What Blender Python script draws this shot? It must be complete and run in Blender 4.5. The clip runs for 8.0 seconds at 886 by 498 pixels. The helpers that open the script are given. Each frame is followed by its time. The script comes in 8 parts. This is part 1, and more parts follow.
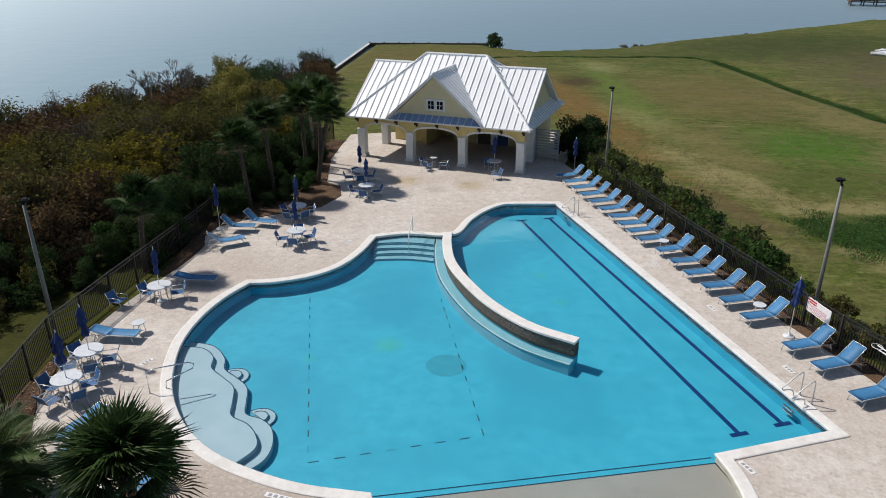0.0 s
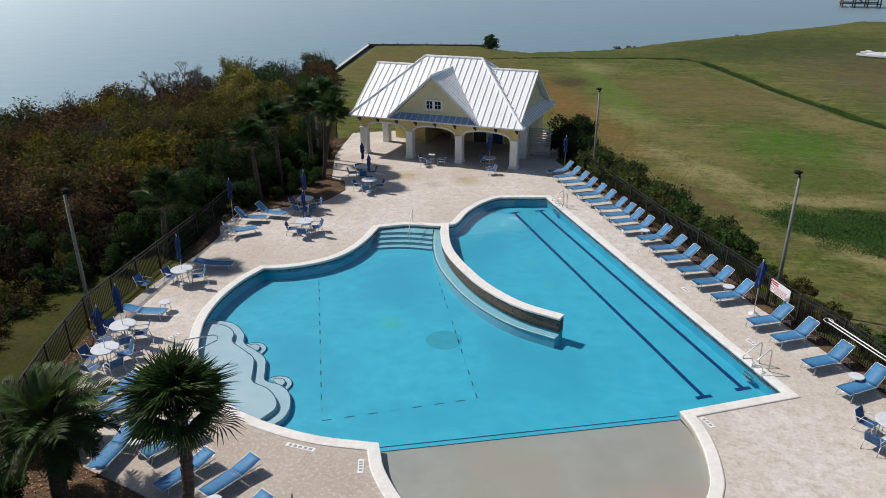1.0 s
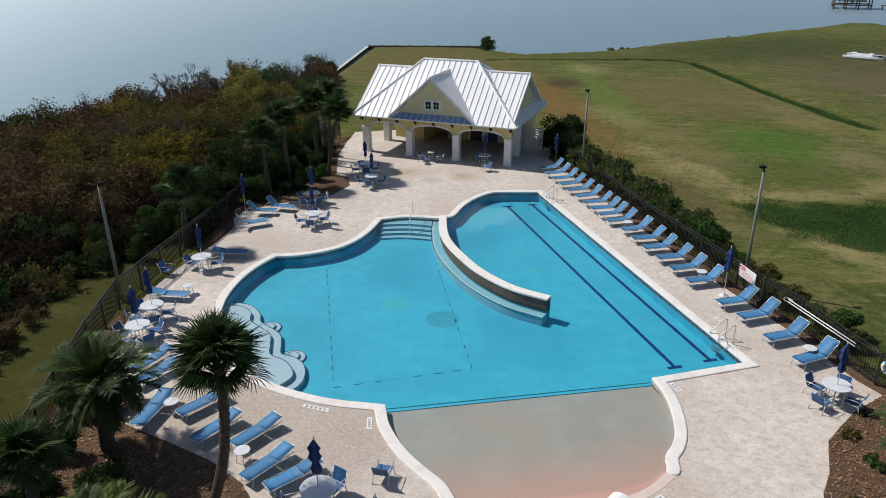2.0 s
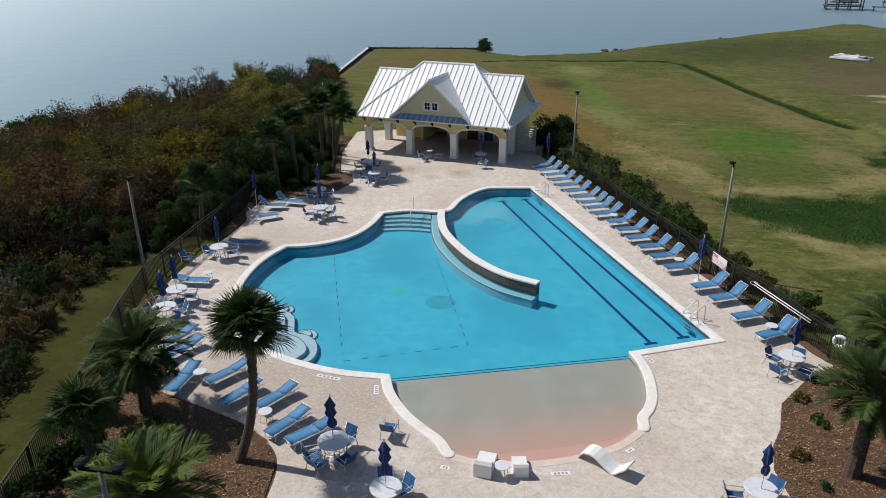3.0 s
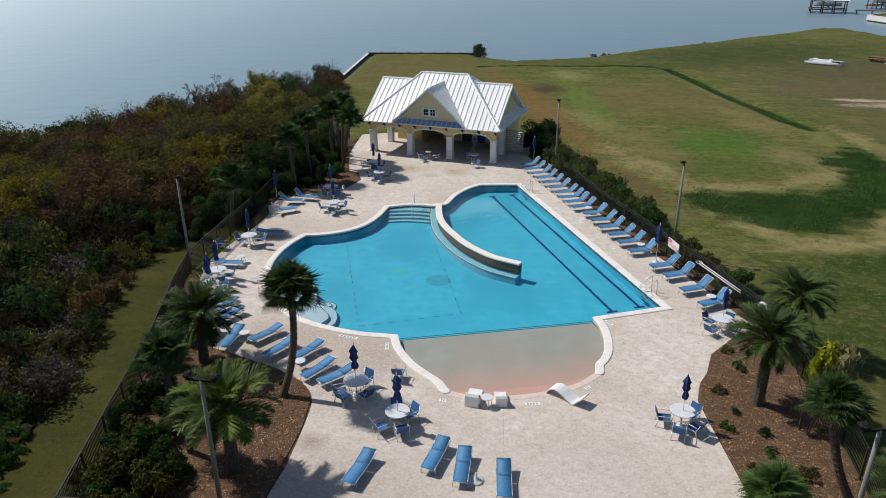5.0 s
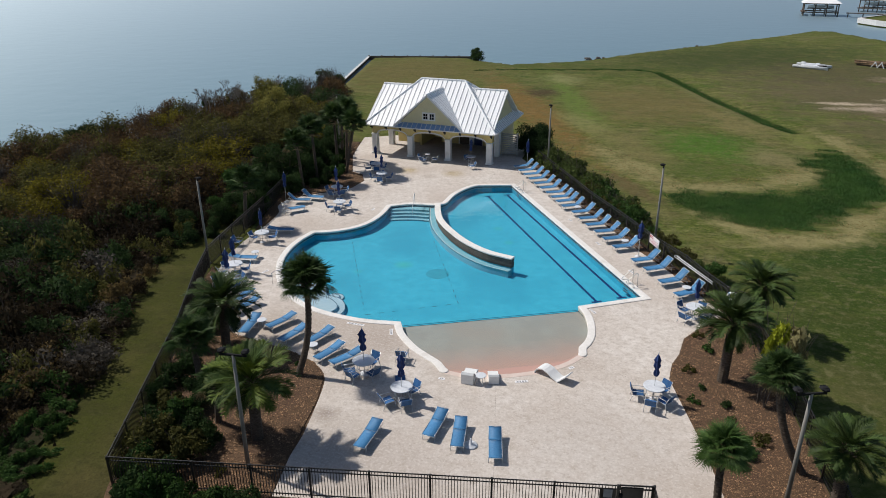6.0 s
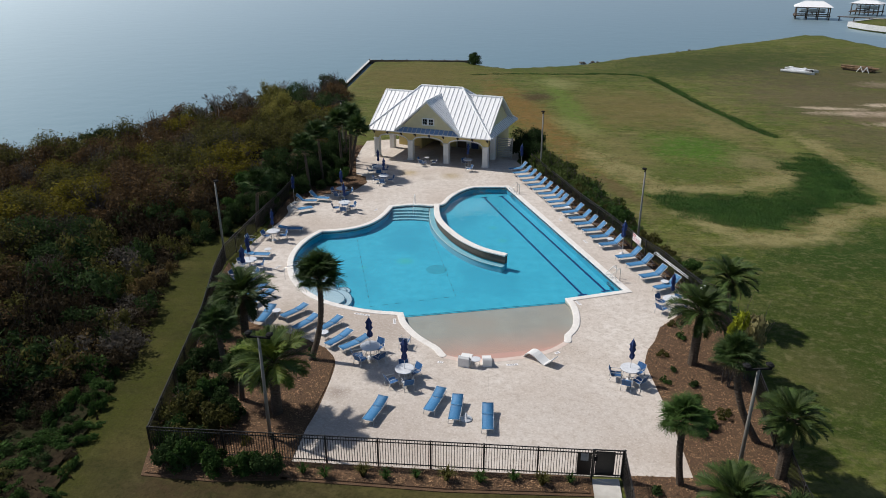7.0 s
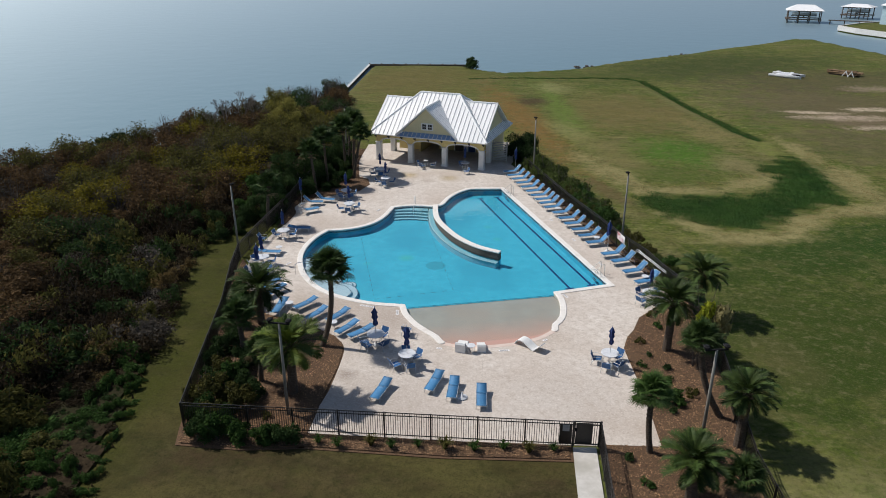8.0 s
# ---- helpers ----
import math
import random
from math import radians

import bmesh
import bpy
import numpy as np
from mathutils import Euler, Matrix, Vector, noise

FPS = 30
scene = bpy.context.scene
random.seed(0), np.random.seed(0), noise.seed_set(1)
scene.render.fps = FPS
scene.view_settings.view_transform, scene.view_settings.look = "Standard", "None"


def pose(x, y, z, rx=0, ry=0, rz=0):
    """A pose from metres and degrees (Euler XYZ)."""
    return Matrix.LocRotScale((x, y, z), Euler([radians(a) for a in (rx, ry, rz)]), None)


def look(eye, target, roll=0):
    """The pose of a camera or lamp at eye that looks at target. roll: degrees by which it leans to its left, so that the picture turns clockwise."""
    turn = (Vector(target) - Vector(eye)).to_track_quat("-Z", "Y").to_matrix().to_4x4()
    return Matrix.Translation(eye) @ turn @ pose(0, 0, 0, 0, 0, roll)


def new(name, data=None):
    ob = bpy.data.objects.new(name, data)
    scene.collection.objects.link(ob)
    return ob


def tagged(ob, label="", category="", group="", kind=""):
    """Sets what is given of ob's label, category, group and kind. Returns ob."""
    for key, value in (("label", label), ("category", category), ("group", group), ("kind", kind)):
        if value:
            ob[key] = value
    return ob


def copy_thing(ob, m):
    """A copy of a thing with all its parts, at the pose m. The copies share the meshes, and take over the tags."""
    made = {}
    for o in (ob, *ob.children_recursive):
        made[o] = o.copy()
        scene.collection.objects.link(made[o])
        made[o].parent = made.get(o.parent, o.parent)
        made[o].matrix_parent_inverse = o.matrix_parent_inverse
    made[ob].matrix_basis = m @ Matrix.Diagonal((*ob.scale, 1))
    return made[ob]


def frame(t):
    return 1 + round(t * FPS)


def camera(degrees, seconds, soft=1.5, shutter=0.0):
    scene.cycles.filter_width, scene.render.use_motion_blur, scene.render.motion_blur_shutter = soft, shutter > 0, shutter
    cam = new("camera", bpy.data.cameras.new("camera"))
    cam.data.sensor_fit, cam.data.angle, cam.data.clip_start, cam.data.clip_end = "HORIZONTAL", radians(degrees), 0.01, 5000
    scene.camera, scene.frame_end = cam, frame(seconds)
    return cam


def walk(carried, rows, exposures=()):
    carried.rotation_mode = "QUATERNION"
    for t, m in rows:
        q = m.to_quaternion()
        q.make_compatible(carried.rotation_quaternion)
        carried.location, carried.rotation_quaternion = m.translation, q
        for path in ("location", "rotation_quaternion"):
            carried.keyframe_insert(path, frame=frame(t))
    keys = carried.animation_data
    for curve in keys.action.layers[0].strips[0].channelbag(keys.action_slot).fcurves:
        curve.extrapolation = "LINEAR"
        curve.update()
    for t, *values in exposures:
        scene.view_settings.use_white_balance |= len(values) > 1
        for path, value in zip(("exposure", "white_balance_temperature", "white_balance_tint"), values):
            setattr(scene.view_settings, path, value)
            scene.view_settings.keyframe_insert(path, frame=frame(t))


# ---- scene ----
cam = camera(64.16, 8.0, 0.95)
PATH = [
    (0, (1.885, 4.620, 13.114), (1.206, 13.809, 9.228), -0.20),
    (0.5, (1.980, 3.272, 13.377), (1.318, 12.462, 9.491), -0.16),
    (1, (2.069, 1.892, 13.661), (1.423, 11.083, 9.774), -0.13),
    (2.5, (2.349, -2.373, 14.617), (1.744, 6.818, 10.724), -0.12),
    (3, (2.447, -3.835, 14.971), (1.852, 5.356, 11.076), -0.14),
    (3.5, (2.548, -5.322, 15.375), (1.964, 3.869, 11.480), -0.18),
    (4, (2.651, -6.828, 15.806), (2.074, 2.361, 11.906), -0.19),
    (4.5, (2.741, -8.379, 16.274), (2.173, 0.811, 12.371), -0.22),
    (6, (3.023, -13.173, 17.874), (2.485, -3.983, 13.968), -0.23),
    (6.5, (3.114, -14.831, 18.475), (2.586, -5.641, 14.570), -0.20),
    (7, (3.204, -16.541, 19.136), (2.689, -7.351, 15.228), -0.16),
    (7.5, (3.284, -18.287, 19.791), (2.782, -9.097, 15.881), -0.15),
    (8, (3.386, -20.063, 20.461), (2.896, -10.872, 16.551), -0.12),
]
walk(cam, [(t, look(eye, target, roll)) for t, eye, target, roll in PATH])

# ---- world, sun, exposure ----
SUN_FROM = Vector((-0.77, 0.31, 1.0)).normalized()
sky_world = bpy.data.worlds.new("sky")
scene.world = sky_world
sky_world.use_nodes = True
wt = sky_world.node_tree
for nd in list(wt.nodes):
    wt.nodes.remove(nd)
w_out, w_bg, w_sky = wt.nodes.new("ShaderNodeOutputWorld"), wt.nodes.new("ShaderNodeBackground"), wt.nodes.new("ShaderNodeTexSky")
w_sky.sky_type, w_sky.sun_disc = "NISHITA", False
w_sky.sun_elevation = math.asin(SUN_FROM.z)
w_sky.sun_rotation = math.atan2(SUN_FROM.x, SUN_FROM.y) % (2 * math.pi)
w_sky.air_density, w_sky.dust_density, w_sky.ozone_density = 1.0, 0.9, 1.0
w_bg.inputs["Strength"].default_value = 0.074
wt.links.new(w_sky.outputs[0], w_bg.inputs["Color"])
wt.links.new(w_bg.outputs[0], w_out.inputs["Surface"])
sun = new("sun", bpy.data.lights.new("sun", "SUN"))
sun.data.energy, sun.data.angle, sun.data.color = 3.95, radians(0.9), (1.0, 0.95, 0.88)
sun.matrix_world = look(SUN_FROM * 200, (0, 0, 0))


# ---- materials ----
def lin(c):
    return (*c, 1.0) if len(c) == 3 else c


def surf(name, a, b, scale=3.0, rough=0.8, bump=0.0, bump_scale=None, third=None, third_scale=0.4, third_at=(0.45, 0.65), metallic=0.0,
         per_object=0.0, per_island=0.0, detail=6.0, spec=0.5, translucent=0.0, stretch=None, coat=0.0):
    """A two-scale noisy surface: fine mottle from a to b, a broad stain of third, relief, and a shift of value from piece to piece."""
    m = bpy.data.materials.new(name)
    m.use_nodes = True
    t = m.node_tree
    n, ln = t.nodes, t.links
    bsdf = n["Principled BSDF"]
    co = n.new("ShaderNodeTexCoord")
    vec = co.outputs["Object"]
    if stretch:
        mp = n.new("ShaderNodeMapping")
        mp.inputs["Scale"].default_value = stretch
        ln.new(vec, mp.inputs["Vector"])
        vec = mp.outputs["Vector"]
    fine = n.new("ShaderNodeTexNoise")
    fine.inputs["Scale"].default_value, fine.inputs["Detail"].default_value, fine.inputs["Roughness"].default_value = scale, detail, 0.65
    ln.new(vec, fine.inputs["Vector"])
    ramp = n.new("ShaderNodeValToRGB")
    ramp.color_ramp.elements[0].position, ramp.color_ramp.elements[1].position = 0.32, 0.68
    ramp.color_ramp.elements[0].color, ramp.color_ramp.elements[1].color = lin(a), lin(b)
    ln.new(fine.outputs["Fac"], ramp.inputs["Fac"])
    col = ramp.outputs["Color"]
    if third:
        broad = n.new("ShaderNodeTexNoise")
        broad.inputs["Scale"].default_value, broad.inputs["Detail"].default_value = third_scale, 5.0
        ln.new(vec, broad.inputs["Vector"])
        mr = n.new("ShaderNodeMapRange")
        mr.inputs["From Min"].default_value, mr.inputs["From Max"].default_value = third_at
        ln.new(broad.outputs["Fac"], mr.inputs["Value"])
        mx = n.new("ShaderNodeMix")
        mx.data_type = "RGBA"
        ln.new(mr.outputs["Result"], mx.inputs["Factor"])
        ln.new(col, mx.inputs["A"])
        mx.inputs["B"].default_value = lin(third)
        col = mx.outputs["Result"]
    for amount, kind in ((per_object, "obj"), (per_island, "isl")):
        if amount:
            src = n.new("ShaderNodeObjectInfo") if kind == "obj" else n.new("ShaderNodeNewGeometry")
            rnd = src.outputs["Random"] if kind == "obj" else src.outputs["Random Per Island"]
            mr = n.new("ShaderNodeMapRange")
            mr.inputs["To Min"].default_value, mr.inputs["To Max"].default_value = 1 - amount, 1 + amount
            ln.new(rnd, mr.inputs["Value"])
            hsv = n.new("ShaderNodeHueSaturation")
            ln.new(mr.outputs["Result"], hsv.inputs["Value"])
            ln.new(col, hsv.inputs["Color"])
            col = hsv.outputs["Color"]
    ln.new(col, bsdf.inputs["Base Color"])
    bsdf.inputs["Roughness"].default_value, bsdf.inputs["Metallic"].default_value = rough, metallic
    bsdf.inputs["Specular IOR Level"].default_value = spec
    bsdf.inputs["Coat Weight"].default_value = coat
    if bump:
        bn = n.new("ShaderNodeTexNoise")
        bn.inputs["Scale"].default_value, bn.inputs["Detail"].default_value = bump_scale or scale * 3, 5.0
        ln.new(vec, bn.inputs["Vector"])
        bp = n.new("ShaderNodeBump")
        bp.inputs["Strength"].default_value, bp.inputs["Distance"].default_value = min(1.0, bump), 0.03 * max(1.0, bump)
        ln.new(bn.outputs["Fac"], bp.inputs["Height"])
        ln.new(bp.outputs["Normal"], bsdf.inputs["Normal"])
    if translucent:
        tr, ms = n.new("ShaderNodeBsdfTranslucent"), n.new("ShaderNodeMixShader")
        ln.new(col, tr.inputs["Color"])
        ms.inputs["Fac"].default_value = translucent
        ln.new(bsdf.outputs[0], ms.inputs[1])
        ln.new(tr.outputs[0], ms.inputs[2])
        ln.new(ms.outputs[0], n["Material Output"].inputs["Surface"])
    return m


def water_surface(name, tint, rough, wave_scale, wave_height, body=None):
    """Clear pool water (tint) or, with body, deep lake water: gloss by Fresnel over what shows through."""
    m = bpy.data.materials.new(name)
    m.use_nodes = True
    t = m.node_tree
    n, ln = t.nodes, t.links
    n.remove(n["Principled BSDF"])
    co = n.new("ShaderNodeTexCoord")
    wave = n.new("ShaderNodeTexNoise")
    wave.inputs["Scale"].default_value, wave.inputs["Detail"].default_value = wave_scale, 4.0
    ln.new(co.outputs["Object"], wave.inputs["Vector"])
    bp = n.new("ShaderNodeBump")
    bp.inputs["Strength"].default_value, bp.inputs["Distance"].default_value = 1.0, wave_height
    ln.new(wave.outputs["Fac"], bp.inputs["Height"])
    gl, fr, ms = n.new("ShaderNodeBsdfGlossy"), n.new("ShaderNodeFresnel"), n.new("ShaderNodeMixShader")
    gl.inputs["Roughness"].default_value = rough
    fr.inputs["IOR"].default_value = 1.33
    ln.new(bp.outputs["Normal"], gl.inputs["Normal"])
    ln.new(bp.outputs["Normal"], fr.inputs["Normal"])
    if body:
        gl.inputs["Color"].default_value = (0.85, 0.94, 0.96, 1.0)
        un = n.new("ShaderNodeBsdfDiffuse")
        un.inputs["Color"].default_value = lin(body)
    else:
        un = n.new("ShaderNodeBsdfTransparent")
        un.inputs["Color"].default_value = lin(tint)
    ln.new(fr.outputs[0], ms.inputs["Fac"])
    ln.new(un.outputs[0], ms.inputs[1])
    ln.new(gl.outputs[0], ms.inputs[2])
    ln.new(ms.outputs[0], n["Material Output"].inputs["Surface"])
    return m


M = {}
M["deck"] = surf("stamped_concrete", (0.52, 0.46, 0.405), (0.69, 0.635, 0.585), 2.4, 0.85, 0.2, 16.0, (0.46, 0.385, 0.325), 0.20, (0.44, 0.74), detail=9.0)
M["walk"] = surf("broom_concrete", (0.50, 0.48, 0.45), (0.60, 0.58, 0.55), 4.0, 0.9, 0.3, 30.0, (0.42, 0.40, 0.36), 0.6)
M["coping"] = surf("white_coping", (0.68, 0.65, 0.61), (0.80, 0.77, 0.74), 5.0, 0.75, 0.2, 20.0, (0.55, 0.50, 0.45), 0.8, (0.55, 0.8))
# light lost in deeper water is put into these plaster colours: aqua to pale
M["plaster_deep"] = surf("aqua_depth_plaster", (0.026, 0.345, 0.50), (0.046, 0.415, 0.575), 1.6, 0.7, 0.0, None, (0.026, 0.325, 0.475), 0.22, detail=9.0)
M["plaster_step"] = surf("pale_plaster", (0.34, 0.44, 0.52), (0.41, 0.50, 0.57), 1.2, 0.7)
M["plaster_bench"] = surf("bench_plaster", (0.19, 0.40, 0.49), (0.24, 0.45, 0.53), 1.2, 0.7)
M["plaster_mid"] = surf("mid_plaster", (0.12, 0.37, 0.47), (0.16, 0.42, 0.51), 1.2, 0.7)
M["beach"] = surf("beach_plaster", (0.30, 0.275, 0.255), (0.36, 0.335, 0.31), 0.9, 0.7, 0.2, 12.0, (0.34, 0.29, 0.26), 0.3)
M["rim"] = surf("rim_plaster", (0.58, 0.46, 0.40), (0.68, 0.57, 0.51), 2.0, 0.8, 0.2, 12.0)
M["tile"] = surf("dark_tile", (0.015, 0.035, 0.07), (0.03, 0.07, 0.12), 8.0, 0.25, 0.0)
M["dash"] = surf("dash_tile", (0.02, 0.10, 0.15), (0.03, 0.14, 0.20), 8.0, 0.4)
M["lane"] = surf("lane_tile", (0.004, 0.02, 0.11), (0.006, 0.03, 0.15), 8.0, 0.3)
M["drain"] = surf("drain_plaster", (0.024, 0.275, 0.385), (0.032, 0.315, 0.425), 2.0, 0.7)
M["mortar"] = surf("dark_mortar", (0.075, 0.064, 0.052), (0.11, 0.092, 0.075), 5.0, 0.9)
M["stone"] = surf("stacked_stone", (0.078, 0.065, 0.053), (0.13, 0.108, 0.088), 4.0, 0.85, 0.8, 9.0, per_object=0.12)
M["pool_water"] = water_surface("pool_water", (0.86, 0.975, 0.985), 0.02, 1.6, 0.012)
M["lake_water"] = water_surface("lake_water", None, 0.405, 0.25, 0.05, (0.100, 0.188, 0.238))
M["roof"] = surf("white_metal_roof", (0.89, 0.895, 0.90), (0.93, 0.932, 0.935), 2.0, 0.38, 0.05, 3.0, (0.82, 0.83, 0.84), 0.5, (0.5, 0.8), spec=0.6)
M["yellow"] = surf("yellow_stucco", (0.66, 0.53, 0.22), (0.74, 0.61, 0.28), 3.0, 0.9, 0.3, 60.0, (0.60, 0.48, 0.20), 0.5)
M["cream"] = surf("cream_siding", (0.66, 0.60, 0.38), (0.72, 0.66, 0.43), 3.0, 0.85, 0.2, 50.0)
M["white"] = surf("white_paint", (0.72, 0.72, 0.70), (0.80, 0.80, 0.78), 4.0, 0.55, 0.1, 30.0, (0.62, 0.61, 0.58), 0.9, (0.55, 0.8))
# whitish slats greyed down: the shade they stand in is in this colour
M["louvre"] = surf("shaded_louvre", (0.30, 0.30, 0.29), (0.42, 0.42, 0.40), 4.0, 0.7, 0.1, 30.0)
M["dark_wood"] = surf("dark_bracket", (0.02, 0.016, 0.014), (0.04, 0.03, 0.025), 6.0, 0.7)
M["door"] = surf("blue_door", (0.02, 0.05, 0.16), (0.03, 0.07, 0.20), 4.0, 0.5)
M["dark_door"] = surf("brown_door", (0.05, 0.035, 0.025), (0.08, 0.055, 0.04), 4.0, 0.5)
M["glass"] = surf("window_glass", (0.012, 0.016, 0.02), (0.02, 0.026, 0.032), 2.0, 0.06, spec=0.8)
M["fence"] = surf("black_aluminium", (0.012, 0.011, 0.011), (0.022, 0.02, 0.02), 10.0, 0.45)
M["sling"] = surf("blue_sling", (0.036, 0.160, 0.335), (0.058, 0.208, 0.405), 6.0, 0.6, 0.15, 80.0, (0.075, 0.25, 0.45), 1.0, (0.5, 0.8), per_object=0.12)
M["tube"] = surf("silver_tube", (0.52, 0.53, 0.54), (0.66, 0.67, 0.68), 12.0, 0.35, metallic=0.3)
M["chrome"] = surf("stainless_rail", (0.66, 0.66, 0.67), (0.76, 0.76, 0.77), 12.0, 0.18, metallic=1.0)
M["rail"] = surf("pale_pool_rail", (0.58, 0.56, 0.53), (0.72, 0.70, 0.67), 12.0, 0.3, metallic=0.35)
M["tabletop"] = surf("white_tabletop", (0.56, 0.58, 0.62), (0.70, 0.72, 0.75), 5.0, 0.4, 0.05, 40.0)
M["navy"] = surf("navy_canvas", (0.008, 0.022, 0.10), (0.014, 0.036, 0.15), 7.0, 0.85, 0.25, 60.0, (0.02, 0.05, 0.17), 1.5)
M["resin"] = surf("white_resin", (0.74, 0.74, 0.73), (0.82, 0.82, 0.81), 3.0, 0.35)
M["pole"] = surf("grey_pole", (0.15, 0.145, 0.13), (0.25, 0.24, 0.215), 4.0, 0.55, 0.2, 20.0, stretch=(1, 1, 0.2))
M["lamp_black"] = surf("black_lamp_housing", (0.01, 0.01, 0.011), (0.02, 0.02, 0.021), 10.0, 0.8, spec=0.15)
M["sign"] = surf("sign_panel", (0.74, 0.72, 0.72), (0.82, 0.80, 0.80), 4.0, 0.5)
M["sign_red"] = surf("sign_red", (0.42, 0.03, 0.04), (0.52, 0.05, 0.05), 6.0, 0.5)
M["sign_faded"] = surf("sign_faded_red", (0.46, 0.20, 0.26), (0.56, 0.28, 0.33), 6.0, 0.5)
M["letter"] = surf("faded_lettering", (0.26, 0.26, 0.27), (0.38, 0.38, 0.39), 6.0, 0.6)
M["ink"] = surf("black_ink", (0.12, 0.12, 0.13), (0.18, 0.18, 0.19), 6.0, 0.6)
M["mulch"] = surf("bark_mulch", (0.036, 0.019, 0.010), (0.19, 0.11, 0.057), 26.0, 0.95, 0.8, 40.0, (0.10, 0.055, 0.03), 1.1)
M["chip"] = surf("bark_chip", (0.055, 0.030, 0.016), (0.36, 0.215, 0.115), 3.0, 0.95, per_island=0.85)
M["trunk"] = surf("palm_trunk", (0.035, 0.025, 0.018), (0.13, 0.10, 0.075), 9.0, 0.95, 1.0, 14.0, stretch=(1, 1, 2.2))
M["boot"] = surf("palm_boots", (0.05, 0.038, 0.026), (0.17, 0.13, 0.09), 8.0, 0.95, 1.0, 20.0)
M["frond"] = surf("fan_frond", (0.030, 0.062, 0.016), (0.085, 0.135, 0.034), 5.0, 0.6, translucent=0.25, per_object=0.35, spec=0.25)
M["frond_bright"] = surf("young_fan_frond", (0.045, 0.095, 0.020), (0.10, 0.17, 0.04), 5.0, 0.6, translucent=0.15, per_object=0.3, spec=0.25)
M["feather_bright"] = surf("young_feather_frond", (0.050, 0.085, 0.012), (0.125, 0.155, 0.026), 4.0, 0.6, translucent=0.15, per_object=0.4, spec=0.2)
M["feather"] = surf("feather_frond", (0.022, 0.046, 0.010), (0.066, 0.098, 0.022), 4.0, 0.6, translucent=0.12, per_object=0.4, spec=0.2)
M["dry_frond"] = surf("dry_frond", (0.14, 0.10, 0.045), (0.24, 0.17, 0.08), 5.0, 0.8, per_object=0.3)
M["bark_pale"] = surf("pale_bare_bark", (0.13, 0.11, 0.095), (0.22, 0.19, 0.165), 6.0, 0.95)
M["bark"] = surf("thicket_bark", (0.05, 0.04, 0.032), (0.11, 0.09, 0.075), 6.0, 0.95)
for key, ca, cb in (("leaf_brown", (0.068, 0.044, 0.022), (0.155, 0.098, 0.046)), ("leaf_olive", (0.052, 0.055, 0.017), (0.125, 0.115, 0.032)),
                    ("leaf_yellow", (0.12, 0.105, 0.014), (0.25, 0.21, 0.028)), ("leaf_dark", (0.022, 0.044, 0.014), (0.052, 0.086, 0.028)),
                    ("leaf_green", (0.026, 0.060, 0.014), (0.07, 0.13, 0.032)), ("leaf_lime", (0.20, 0.24, 0.02), (0.34, 0.36, 0.035)),
                    ("leaf_deep", (0.014, 0.030, 0.010), (0.036, 0.062, 0.020)), ("leaf_pale", (0.24, 0.22, 0.10), (0.40, 0.36, 0.18)), ("leaf_willow", (0.15, 0.145, 0.034), (0.27, 0.245, 0.07)), ("leaf_hedge", (0.052, 0.078, 0.021), (0.122, 0.150, 0.045)), ("leaf_umber", (0.026, 0.020, 0.012), (0.060, 0.045, 0.026)), ("leaf_grey", (0.06, 0.052, 0.042), (0.13, 0.115, 0.095)), ("leaf_straw", (0.12, 0.085, 0.035), (0.24, 0.17, 0.075))):
    M[key] = surf(key, ca, cb, 1.1, 0.85, per_island=0.24, per_object=0.18, translucent=0.34, spec=0.1)
M["leaf_marsh"] = surf("leaf_marsh", (0.015, 0.055, 0.007), (0.042, 0.100, 0.015), 0.35, 0.8, per_island=0.3, spec=0.2)
M["cottage_blue"] = surf("cottage_blue", (0.36, 0.50, 0.60), (0.44, 0.58, 0.68), 2.0, 0.8)
# brown lawn turf, darker than the field because shade is in its colour
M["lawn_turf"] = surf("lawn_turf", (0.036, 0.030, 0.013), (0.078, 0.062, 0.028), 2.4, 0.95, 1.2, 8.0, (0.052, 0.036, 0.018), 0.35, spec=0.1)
# litter brown is taken darker: cloud shade is put into the colour
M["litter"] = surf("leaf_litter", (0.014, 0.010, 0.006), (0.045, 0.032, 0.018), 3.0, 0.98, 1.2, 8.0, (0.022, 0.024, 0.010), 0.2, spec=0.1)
M["boat_white"] = surf("boat_white", (0.68, 0.70, 0.72), (0.78, 0.80, 0.82), 2.0, 0.35)
M["timber"] = surf("old_timber", (0.055, 0.04, 0.03), (0.16, 0.12, 0.09), 4.0, 0.9, 0.4, 12.0)
M["lumber"] = surf("sawn_lumber", (0.10, 0.062, 0.034), (0.32, 0.21, 0.12), 3.0, 0.9, 0.4, 12.0, per_object=0.45)
M["bulkhead"] = surf("bulkhead_concrete", (0.54, 0.53, 0.52), (0.68, 0.67, 0.66), 2.0, 0.9, 0.3, 8.0)


